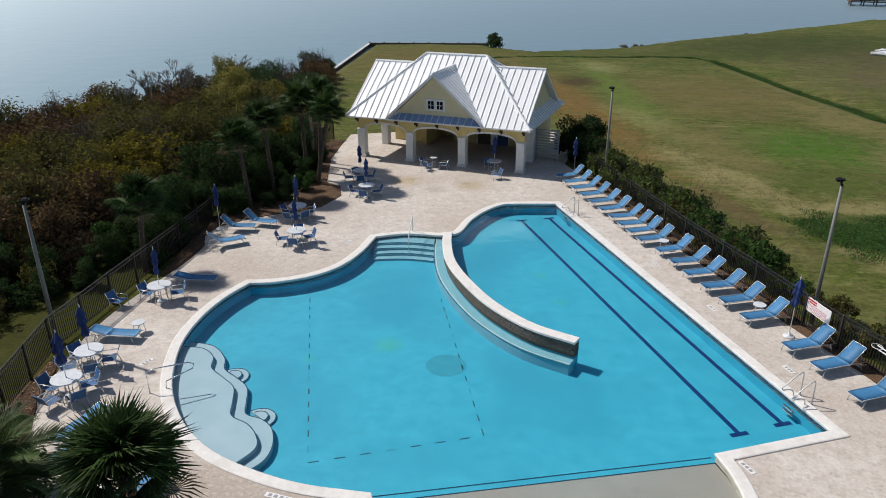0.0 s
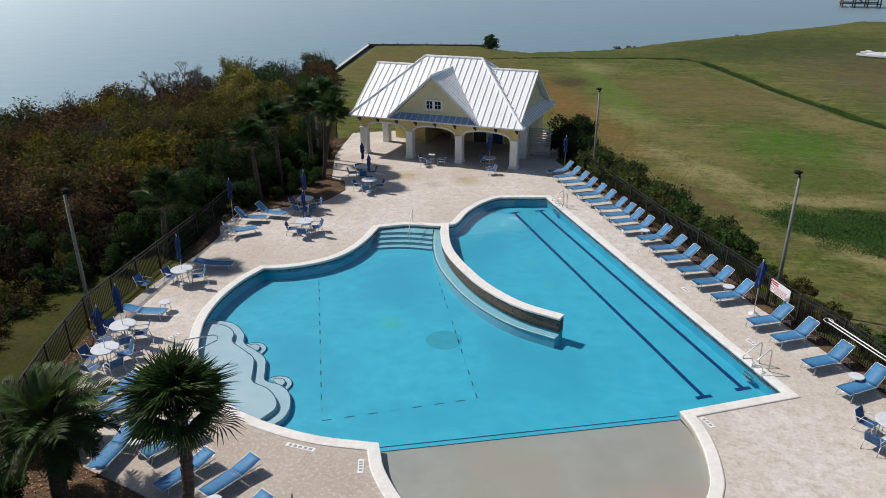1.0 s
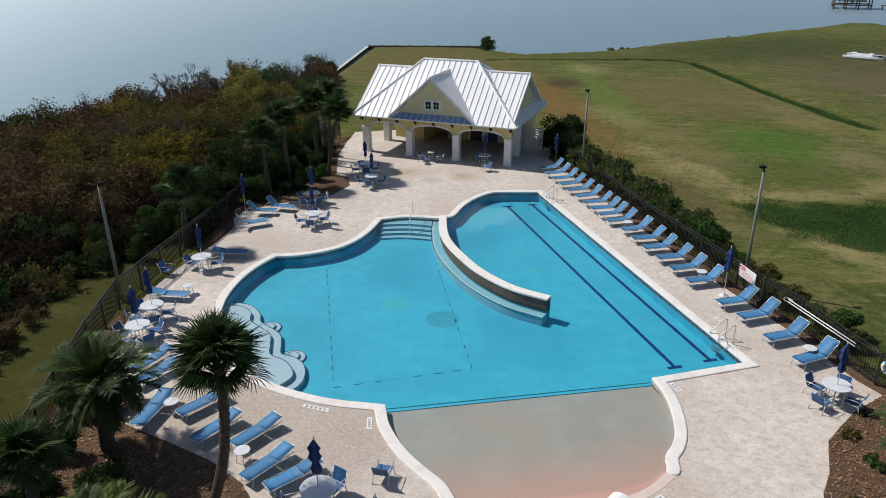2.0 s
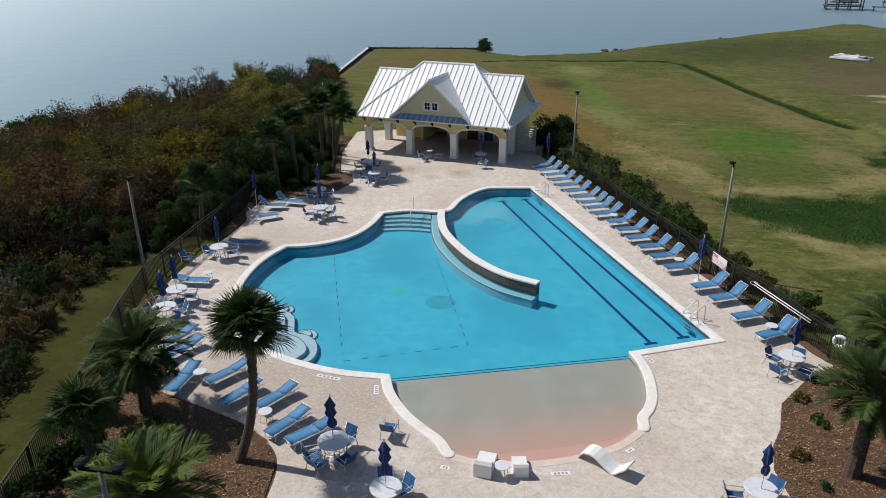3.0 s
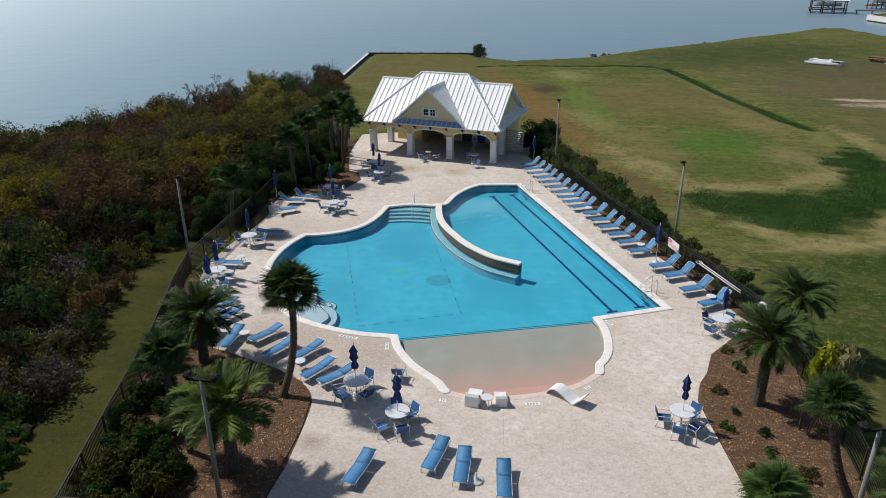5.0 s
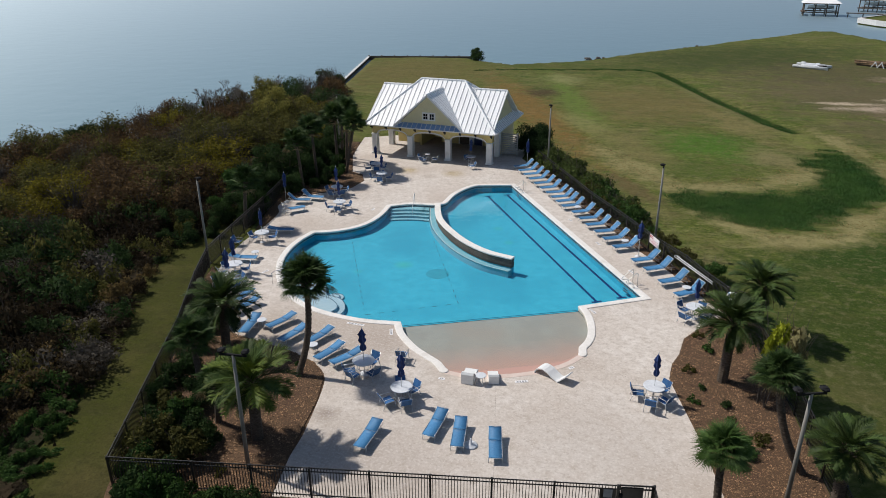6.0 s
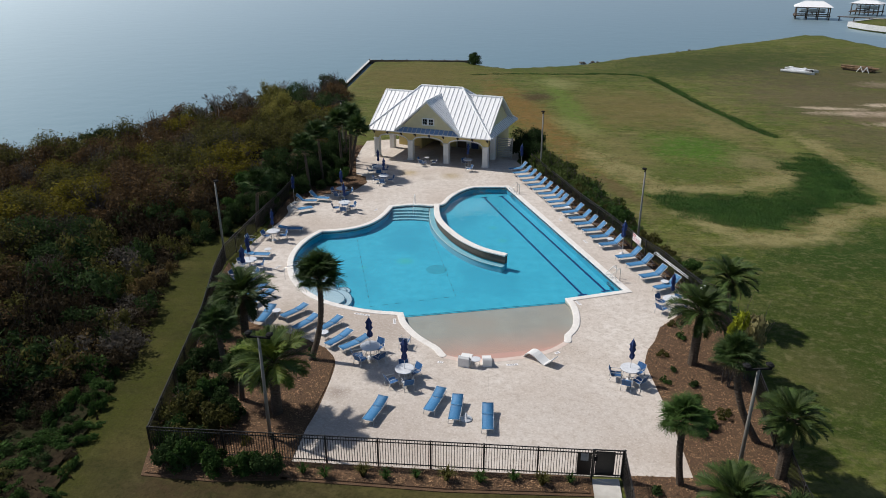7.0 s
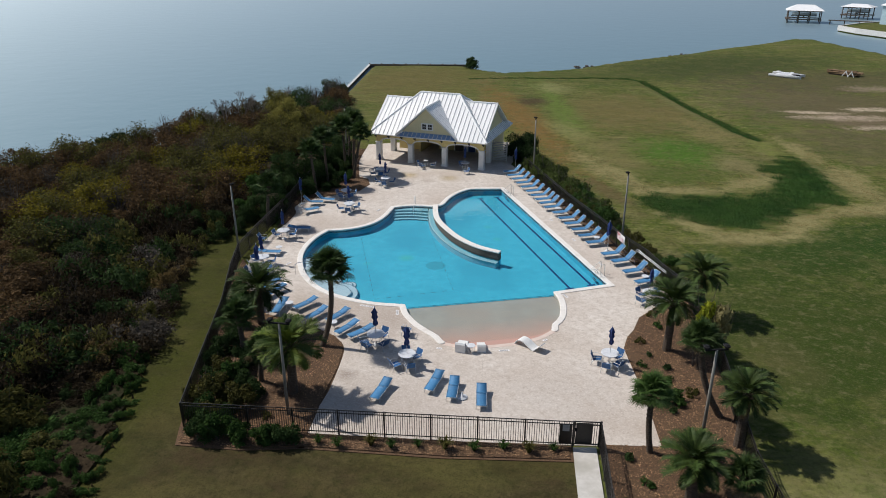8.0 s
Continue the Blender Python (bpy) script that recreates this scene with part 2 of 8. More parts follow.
def mottle(m, layers, turn=0.5, stretch=0.75, most=0.72):
    """Layers of clumps at several scales: scale, where the noise starts and is full, colour."""
    t = m.node_tree
    n, ln = t.nodes, t.links
    bsdf = n["Principled BSDF"]
    src = bsdf.inputs["Base Color"].links[0].from_socket
    co = [q for q in n if q.bl_idname == "ShaderNodeTexCoord"][0]
    mp = n.new("ShaderNodeMapping")
    mp.inputs["Scale"].default_value = (stretch, 1.0, 1.0)
    mp.inputs["Rotation"].default_value = (0, 0, turn)
    ln.new(co.outputs["Object"], mp.inputs["Vector"])
    for sc, lo, hi, colr in layers:
        nz, mr, mx = n.new("ShaderNodeTexNoise"), n.new("ShaderNodeMapRange"), n.new("ShaderNodeMix")
        nz.inputs["Scale"].default_value, nz.inputs["Detail"].default_value, nz.inputs["Roughness"].default_value = sc, 7.0, 0.62
        mr.inputs["From Min"].default_value, mr.inputs["From Max"].default_value, mr.inputs["To Max"].default_value = lo, hi, most
        mx.data_type = "RGBA"
        ln.new(mp.outputs["Vector"], nz.inputs["Vector"])
        ln.new(nz.outputs["Fac"], mr.inputs["Value"])
        ln.new(mr.outputs["Result"], mx.inputs["Factor"])
        ln.new(src, mx.inputs["A"])
        mx.inputs["B"].default_value = lin(colr)
        src = mx.outputs["Result"]
    ln.new(src, bsdf.inputs["Base Color"])
    return m


def grass_material():
    """Mown field grass: fine blades' mottle over broad patches of green, olive and straw."""
    m = surf("field_grass", (0.050, 0.072, 0.010), (0.118, 0.138, 0.028), 2.6, 0.95, 1.3, 7.0, spec=0.1)
    return mottle(m, ((0.16, 0.48, 0.64, (0.046, 0.088, 0.012)), (0.22, 0.52, 0.66, (0.15, 0.125, 0.055)), (0.6, 0.55, 0.70, (0.18, 0.165, 0.075)), (0.8, 0.56, 0.72, (0.070, 0.048, 0.022)), (1.4, 0.52, 0.68, (0.032, 0.048, 0.008)), (2.6, 0.54, 0.72, (0.17, 0.155, 0.065)), (6.0, 0.52, 0.72, (0.022, 0.030, 0.006))))


M["grass"] = grass_material()


def tint_along(m, way, lo, hi, colour, most):
    """A tint that grows along a direction of the plan, broken up by noise: the beach's mineral stain, the strip's
    darker green.
    """
    n, ln = m.node_tree.nodes, m.node_tree.links
    bsdf = n["Principled BSDF"]
    src = bsdf.inputs["Base Color"].links[0].from_socket
    co, dot, nz, ad, mr, mx = (n.new("ShaderNode" + q) for q in ("TexCoord", "VectorMath", "TexNoise", "Math", "MapRange", "Mix"))
    dot.operation, ad.operation, mx.data_type = "DOT_PRODUCT", "ADD", "RGBA"
    dot.inputs[1].default_value = way
    nz.inputs["Scale"].default_value, nz.inputs["Detail"].default_value = 0.8, 5.0
    ln.new(co.outputs["Object"], dot.inputs[0])
    ln.new(co.outputs["Object"], nz.inputs["Vector"])
    ln.new(dot.outputs["Value"], ad.inputs[0])
    ln.new(nz.outputs["Fac"], ad.inputs[1])
    mr.inputs["From Min"].default_value, mr.inputs["From Max"].default_value, mr.inputs["To Max"].default_value = lo, hi, most
    ln.new(ad.outputs[0], mr.inputs["Value"])
    ln.new(mr.outputs["Result"], mx.inputs["Factor"])
    ln.new(src, mx.inputs["A"])
    mx.inputs["B"].default_value = lin(colour)
    ln.new(mx.outputs["Result"], bsdf.inputs["Base Color"])


def tint_round(m, centre, near, far, colour, most):
    """A patch of another colour round a place, with a ragged edge."""
    n, ln = m.node_tree.nodes, m.node_tree.links
    bsdf = n["Principled BSDF"]
    src = bsdf.inputs["Base Color"].links[0].from_socket
    co, away, nz, sc, ad, mr, mx = (n.new("ShaderNode" + q) for q in ("TexCoord", "VectorMath", "TexNoise", "Math", "Math", "MapRange", "Mix"))
    away.operation, sc.operation, ad.operation, mx.data_type = "DISTANCE", "MULTIPLY", "ADD", "RGBA"
    away.inputs[1].default_value = (*centre, -0.2)
    nz.inputs["Scale"].default_value, nz.inputs["Detail"].default_value, nz.inputs["Roughness"].default_value = 0.16, 8.0, 0.62
    sc.inputs[1].default_value = far * 0.9
    ln.new(co.outputs["Object"], away.inputs[0])
    ln.new(co.outputs["Object"], nz.inputs["Vector"])
    ln.new(nz.outputs["Fac"], sc.inputs[0])
    ln.new(away.outputs["Value"], ad.inputs[0])
    ln.new(sc.outputs[0], ad.inputs[1])
    mr.inputs["From Min"].default_value, mr.inputs["From Max"].default_value = near + far * 0.45, far * 1.45
    mr.inputs["To Min"].default_value, mr.inputs["To Max"].default_value = most, 0.0
    ln.new(ad.outputs[0], mr.inputs["Value"])
    ln.new(mr.outputs["Result"], mx.inputs["Factor"])
    ln.new(src, mx.inputs["A"])
    mx.inputs["B"].default_value = lin(colour)
    ln.new(mx.outputs["Result"], bsdf.inputs["Base Color"])


def growth_and_shade_patches(m, patches):
    """Oval patches of another growth, or of shade put into the colour, with ragged edges: middle, half axes, turn in
    degrees, colour, cover.
    """
    n, ln = m.node_tree.nodes, m.node_tree.links
    bsdf = n["Principled BSDF"]
    src = bsdf.inputs["Base Color"].links[0].from_socket
    co, nz, rag = n.new("ShaderNodeTexCoord"), n.new("ShaderNodeTexNoise"), n.new("ShaderNodeMath")
    nz.inputs["Scale"].default_value, nz.inputs["Detail"].default_value, nz.inputs["Roughness"].default_value = 0.36, 10.0, 0.72
    ln.new(co.outputs["Object"], nz.inputs["Vector"])
    rag.operation = "MULTIPLY_ADD"
    rag.inputs[1].default_value, rag.inputs[2].default_value = 2.4, -2.1
    ln.new(nz.outputs["Fac"], rag.inputs[0])
    tuft, both = n.new("ShaderNodeTexNoise"), n.new("ShaderNodeMath")
    tuft.inputs["Scale"].default_value, tuft.inputs["Detail"].default_value, tuft.inputs["Roughness"].default_value = 1.5, 7.0, 0.7
    ln.new(co.outputs["Object"], tuft.inputs["Vector"])
    both.operation = "MULTIPLY_ADD"
    both.inputs[1].default_value = 1.9
    ln.new(tuft.outputs["Fac"], both.inputs[0])
    ln.new(rag.outputs[0], both.inputs[2])
    rag = both
    for (x, y), (rx, ry), turn, colour, most in patches:
        mp, flat_, ln_, ad, mr, mx = (n.new("ShaderNode" + q) for q in ("Mapping", "VectorMath", "VectorMath", "Math", "MapRange", "Mix"))
        mp.vector_type = "TEXTURE"
        mp.inputs["Location"].default_value, mp.inputs["Rotation"].default_value, mp.inputs["Scale"].default_value = (x, y, 0), (0, 0, radians(turn)), (rx, ry, 1)
        flat_.operation, ln_.operation, ad.operation, mx.data_type = "MULTIPLY", "LENGTH", "ADD", "RGBA"
        flat_.inputs[1].default_value = (1, 1, 0)
        ln.new(co.outputs["Object"], mp.inputs["Vector"])
        ln.new(mp.outputs["Vector"], flat_.inputs[0])
        ln.new(flat_.outputs["Vector"], ln_.inputs[0])
        ln.new(ln_.outputs["Value"], ad.inputs[0])
        ln.new(rag.outputs[0], ad.inputs[1])
        mr.inputs["From Min"].default_value, mr.inputs["From Max"].default_value = 0.5, 1.3
        mr.inputs["To Min"].default_value, mr.inputs["To Max"].default_value = most, 0.0
        ln.new(ad.outputs[0], mr.inputs["Value"])
        ln.new(mr.outputs["Result"], mx.inputs["Factor"])
        ln.new(src, mx.inputs["A"])
        mx.inputs["B"].default_value = lin(colour)
        src = mx.outputs["Result"]
    ln.new(src, bsdf.inputs["Base Color"])


STRAW, RUST, MEADOW, EARTH = (0.245, 0.215, 0.095), (0.18, 0.100, 0.032), (0.105, 0.082, 0.050), (0.58, 0.47, 0.36)
# SHADED is shade put into the grass colour, not another growth
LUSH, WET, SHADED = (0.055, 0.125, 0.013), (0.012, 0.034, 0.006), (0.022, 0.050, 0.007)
mottle(M["grass"], ((0.5, 0.50, 0.66, (0.19, 0.170, 0.062)), (1.3, 0.52, 0.66, (0.042, 0.060, 0.010)), (2.4, 0.53, 0.68, (0.26, 0.240, 0.105))), 0.16, 0.22, 0.45)
DITCH_WET = (0.030, 0.050, 0.008)
growth_and_shade_patches(M["grass"], [
    ((9.0, 74.0), (25.0, 3.2), 100, RUST, 0.8), ((-8.0, 105.0), (14.0, 19.0), 0, (0.130, 0.100, 0.036), 0.65), ((24.0, 78.0), (10.0, 13.0), 0, (0.150, 0.112, 0.045), 0.65),
    ((54.0, 86.0), (15.0, 19.0), 0, MEADOW, 0.8), ((48.0, 62.0), (9.0, 9.0), 0, MEADOW, 0.5), ((50.0, 124.0), (30.0, 15.0), 30, (0.036, 0.052, 0.013), 0.9), ((64.0, 108.0), (22.0, 12.0), 10, (0.075, 0.062, 0.036), 0.7), ((18.0, 111.0), (15.0, 3.5), -10, (0.050, 0.070, 0.014), 0.65),
    ((14.5, 79.0), (23.0, 2.0), 93, (0.100, 0.150, 0.028), 0.85), ((11.0, 85.0), (2.6, 3.4), 0, (0.055, 0.035, 0.020), 0.85), ((15.0, 97.0), (3.0, 5.0), 0, (0.22, 0.22, 0.09), 0.7), ((14.0, 66.0), (6.0, 2.0), -75, (0.19, 0.19, 0.07), 0.7),
    ((25.0, 57.0), (5.0, 6.5), 0, LUSH, 0.85), ((31.5, 66.0), (3.0, 7.5), 8, (0.19, 0.155, 0.066), 0.65), ((17.5, 56.0), (2.4, 9.0), 14, (0.17, 0.145, 0.058), 0.65), ((22.5, 48.0), (5.5, 2.6), 0, (0.065, 0.095, 0.017), 0.7), ((16.5, 48.5), (8.0, 1.8), -70, STRAW, 0.85), ((15.2, 42.0), (5.0, 1.2), -72, (0.11, 0.075, 0.038), 0.7), ((22.5, 43.2), (5.0, 1.0), 0, STRAW, 0.8), ((30.0, 46.6), (4.4, 1.9), 37, STRAW, 0.9), ((30.5, 52.5), (2.6, 3.4), 0, (0.20, 0.17, 0.08), 0.7),
    # big dark greens of this row: shade painted into the field
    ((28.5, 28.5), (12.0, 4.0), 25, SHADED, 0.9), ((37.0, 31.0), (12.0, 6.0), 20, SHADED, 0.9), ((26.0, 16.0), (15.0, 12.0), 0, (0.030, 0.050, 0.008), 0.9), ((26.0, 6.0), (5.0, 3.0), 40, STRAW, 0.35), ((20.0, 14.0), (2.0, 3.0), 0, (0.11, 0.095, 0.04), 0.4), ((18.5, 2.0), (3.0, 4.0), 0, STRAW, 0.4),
    ((24.5, 38.0), (6.8, 3.6), 5, WET, 0.95), ((34.5, 45.5), (8.0, 3.0), 66, WET, 0.95), ((35.6, 59.5), (4.0, 1.6), 88, (0.15, 0.165, 0.045), 0.8),
    ((20.6, 34.6), (3.4, 1.3), -50, STRAW, 0.9), ((25.0, 31.8), (4.4, 1.3), 8, STRAW, 0.9), ((30.3, 35.5), (4.4, 1.3), 42, STRAW, 0.9), ((36.6, 39.0), (5.0, 1.3), 20, STRAW, 0.9),
    ((39.0, 58.5), (5.5, 1.4), 92, STRAW, 0.85), ((39.4, 47.5), (7.0, 1.7), 84, STRAW, 0.9),
    ((31.8, 102.3), (5.8, 0.8), -83, DITCH_WET, 0.95), ((32.8, 91.8), (6.6, 0.85), -86, DITCH_WET, 0.95), ((33.8, 81.4), (5.8, 0.85), -82.5, DITCH_WET, 0.95), ((34.9, 72.5), (5.4, 0.85), -83, DITCH_WET, 0.95), ((35.9, 66.6), (3.0, 0.8), -75, DITCH_WET, 0.95),
    ((32.0, 82.0), (14.0, 0.9), -84, (0.17, 0.155, 0.065), 0.6),
    ((53.0, 77.2), (6.0, 1.8), 4, EARTH, 0.95), ((55.0, 71.5), (5.0, 1.2), 10, EARTH, 0.8), ((50.0, 80.5), (4.5, 1.0), 0, EARTH, 0.7), ((59.0, 83.0), (4.0, 1.4), 0, EARTH, 0.7), ((54.0, 75.0), (6.0, 5.0), 0, (0.16, 0.115, 0.08), 0.6), ((68.0, 100.0), (5.0, 3.0), 0, (0.26, 0.20, 0.15), 0.7)])
mottle(M["grass"], ((0.4, 0.52, 0.68, (0.125, 0.105, 0.042)), (1.1, 0.50, 0.66, (0.034, 0.048, 0.009)), (2.2, 0.53, 0.68, (0.19, 0.17, 0.085)), (4.5, 0.50, 0.66, (0.028, 0.038, 0.008)), (8.0, 0.53, 0.70, (0.16, 0.145, 0.07))), 0.4, 0.85, 0.38)
for centre, near, far, colour, most in (((-3.3, 11.0), 0.05, 0.75, (0.10, 0.055, 0.035), 0.85), ((0.25, 46.0), 0.02, 0.4, (0.09, 0.075, 0.035), 0.85), ((-1.6, 44.7), 0.1, 1.0, (0.33, 0.26, 0.21), 0.6), ((-3.2, 46.6), 0.05, 0.5, (0.16, 0.14, 0.05), 0.7), ((-3.6, 46.3), 0.1, 1.3, (0.44, 0.32, 0.13), 0.7), ((0.5, 45.6), 0.1, 1.3, (0.36, 0.27, 0.12), 0.75), ((-6.5, 31.0), 1.0, 6.0, (0.40, 0.32, 0.26), 0.5), ((-6.0, 18.0), 1.0, 4.5, (0.36, 0.29, 0.235), 0.75), ((0.5, 40.2), 0.5, 4.0, (0.45, 0.36, 0.30), 0.45), ((0.0, 8.5), 1.0, 6.5, (0.42, 0.365, 0.325), 0.6), ((8.0, 9.0), 1.0, 5.0, (0.46, 0.41, 0.37), 0.5), ((-2.6, 8.6), 0.3, 2.6, (0.36, 0.31, 0.27), 0.6), ((-2.3, 16.8), 0.8, 3.2, (0.36, 0.295, 0.25), 0.75)):
    tint_round(M["deck"], centre, near, far, colour, most)
for centre, r in (((4.2, 34.2), 0.5), ((4.9, 31.6), 0.45), ((-1.9, 27.6), 0.6), ((-4.6, 26.4), 0.4)):
    tint_round(M["plaster_deep"], centre, 0.1, r * 1.3, (0.06, 0.44, 0.30), 0.8)
mottle(M["deck"], ((0.55, 0.50, 0.68, (0.45, 0.38, 0.325)), (1.6, 0.52, 0.68, (0.40, 0.34, 0.285)), (3.4, 0.51, 0.66, (0.36, 0.30, 0.25)), (9.0, 0.50, 0.68, (0.72, 0.675, 0.63)), (8.0, 0.53, 0.68, (0.30, 0.255, 0.21))), 0.3, 1.0, 0.46)
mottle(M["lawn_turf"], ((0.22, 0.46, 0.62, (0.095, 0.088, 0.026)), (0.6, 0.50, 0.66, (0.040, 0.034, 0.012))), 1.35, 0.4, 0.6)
# the mown strip beside the woods is greener than the lawn, with cloud shade painted in
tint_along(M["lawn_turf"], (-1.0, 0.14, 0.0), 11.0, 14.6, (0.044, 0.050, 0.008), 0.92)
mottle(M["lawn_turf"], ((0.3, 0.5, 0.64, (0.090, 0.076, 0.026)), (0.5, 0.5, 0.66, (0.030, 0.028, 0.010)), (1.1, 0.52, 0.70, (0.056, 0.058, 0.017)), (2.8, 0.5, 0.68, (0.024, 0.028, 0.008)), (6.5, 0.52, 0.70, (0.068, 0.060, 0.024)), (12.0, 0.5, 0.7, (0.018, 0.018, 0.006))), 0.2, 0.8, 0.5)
# the beach entry reddens towards its dry rim
tint_along(M["beach"], (0.2294, -0.9733, 0.0), -15.6, -13.0, (0.50, 0.29, 0.24), 0.9)


# ---- mesh helpers ----
def mesh_of(name, verts, faces, material=None, smooth=False):
    me = bpy.data.meshes.new(name)
    me.from_pydata([tuple(v) for v in verts], [], [tuple(f) for f in faces])
    me.update()
    if material:
        me.materials.append(material)
    if smooth:
        me.shade_smooth()
    return me


class Shape:
    """Collects simple solids into one mesh."""

    def __init__(self):
        self.v, self.f = [], []

    def add(self, verts, faces, m=None):
        k = len(self.v)
        self.v += [tuple(m @ Vector(p)) if m else tuple(p) for p in verts]
        self.f += [tuple(i + k for i in q) for q in faces]
        return self

    def box(self, c, s, rz=0.0, m=None, chamfer=0.0):
        hx, hy, hz = (a / 2 for a in s)
        if chamfer:
            b = min(chamfer, hx * 0.9, hy * 0.9, hz * 0.9)
            ring = [(-hx + b, -hy), (hx - b, -hy), (hx, -hy + b), (hx, hy - b), (hx - b, hy), (-hx + b, hy), (-hx, hy - b), (-hx, -hy + b)]
            lo = [(x * (1 - b / max(hx, 1e-6)), y * (1 - b / max(hy, 1e-6))) for x, y in ring]
            vs = [(x, y, -hz) for x, y in lo] + [(x, y, -hz + b) for x, y in ring] + [(x, y, hz - b) for x, y in ring] + [(x, y, hz) for x, y in lo]
            fs = [tuple(range(7, -1, -1)), tuple(range(24, 32))]
            for r in range(3):
                fs += [(r * 8 + i, r * 8 + (i + 1) % 8, r * 8 + 8 + (i + 1) % 8, r * 8 + 8 + i) for i in range(8)]
        else:
            vs = [(sx * hx, sy * hy, sz * hz) for sz in (-1, 1) for sx, sy in ((-1, -1), (1, -1), (1, 1), (-1, 1))]
            fs = [(3, 2, 1, 0), (4, 5, 6, 7), (0, 1, 5, 4), (1, 2, 6, 5), (2, 3, 7, 6), (3, 0, 4, 7)]
        base = Matrix.Translation(c) @ Matrix.Rotation(rz, 4, "Z")
        return self.add(vs, fs, (m @ base) if m else base)

    def tube(self, pts, r, n=6, closed=False, taper=None, caps=True):
        pts = [Vector(p) for p in pts]
        rings = []
        for i, p in enumerate(pts):
            a = pts[i - 1] if i > 0 or closed else p
            b = pts[(i + 1) % len(pts)] if i < len(pts) - 1 or closed else p
            d = (b - a).normalized()
            s = d.cross(Vector((0, 0, 1)))
            s = s.normalized() if s.length > 1e-3 else Vector((1, 0, 0))
            u = s.cross(d)
            rr = r if taper is None else r + (taper - r) * i / max(1, len(pts) - 1)
            rings.append([p + (s * math.cos(q) + u * math.sin(q)) * rr for q in (2 * math.pi * j / n for j in range(n))])
        vs = [v for ring in rings for v in ring]
        k = len(rings)
        fs = [(i * n + j, i * n + (j + 1) % n, ((i + 1) % k) * n + (j + 1) % n, ((i + 1) % k) * n + j) for i in range(k if closed else k - 1) for j in range(n)]
        if caps and not closed:
            fs += [tuple(range(n - 1, -1, -1)), tuple((k - 1) * n + j for j in range(n))]
        return self.add(vs, fs)

    def lathe(self, profile, n=20, c=(0, 0, 0)):
        vs = [(c[0] + r * math.cos(2 * math.pi * j / n), c[1] + r * math.sin(2 * math.pi * j / n), c[2] + z) for r, z in profile for j in range(n)]
        k = len(profile)
        fs = [(i * n + j, i * n + (j + 1) % n, (i + 1) * n + (j + 1) % n, (i + 1) * n + j) for i in range(k - 1) for j in range(n)]
        fs += [tuple(range(n - 1, -1, -1)), tuple((k - 1) * n + j for j in range(n))]
        return self.add(vs, fs)

    def mesh(self, name, material, smooth=False):
        return mesh_of(name, self.v, self.f, material, smooth)


def part(name, data, parent, label="", m=None):
    ob = new(name, data)
    ob.parent = parent
    if m is not None:
        ob.matrix_basis = m
    if label:
        ob["label"] = label
    return ob


def thing(name, m=None, label="", category="", group="", kind=""):
    ob = new(name)
    ob.empty_display_size = 0.2
    if m is not None:
        ob.matrix_basis = m
    return tagged(ob, label, category, group, kind)


def whole(name, data, label="", category="", group="", kind="", m=None):
    ob = new(name, data)
    if m is not None:
        ob.matrix_basis = m
    return tagged(ob, label, category, group, kind)


def arc(pts, n=5):
    """A smooth line through the points."""
    p = [Vector((*q, 0)) for q in pts]
    p = [p[0] * 2 - p[1]] + p + [p[-1] * 2 - p[-2]]
    out = []
    for i in range(1, len(p) - 2):
        a, b, c, d = p[i - 1:i + 3]
        for k in range(n):
            s = k / n
            q = 0.5 * ((2 * b) + (c - a) * s + (2 * a - 5 * b + 4 * c - d) * s * s + (3 * b - a - 3 * c + d) * s ** 3)
            out.append((q.x, q.y))
    return out + [(p[-2].x, p[-2].y)]


def offset(path, d, closed=False):
    """The path moved d to its right."""
    out, n = [], len(path)
    for i, p in enumerate(path):
        a = path[i - 1] if (i > 0 or closed) else None
        b = path[(i + 1) % n] if (i < n - 1 or closed) else None
        dirs = []
        if a is not None and (Vector(p) - Vector(a)).length > 1e-6:
            dirs.append((Vector(p) - Vector(a)).normalized())
        if b is not None and (Vector(b) - Vector(p)).length > 1e-6:
            dirs.append((Vector(b) - Vector(p)).normalized())
        nr = [Vector((q.y, -q.x)) for q in dirs]
        s = sum(nr, Vector((0, 0)))
        s = s.normalized() if s.length > 1e-6 else nr[0]
        k = max(0.5, s.dot(nr[0]))
        out.append((p[0] + s.x * d / k, p[1] + s.y * d / k))
    return out


def sweep(path, profile, closed=False):
    """The profile of (distance to the path's right, height) drawn along the path."""
    rows = [offset(path, d, closed) for d, _ in profile]
    n, k = len(path), len(profile)
    vs = [(*rows[j][i], profile[j][1]) for i in range(n) for j in range(k)]
    fs = [(i * k + j, ((i + 1) % n) * k + j, ((i + 1) % n) * k + j + 1, i * k + j + 1) for i in range(n if closed else n - 1) for j in range(k - 1)]
    return vs, fs


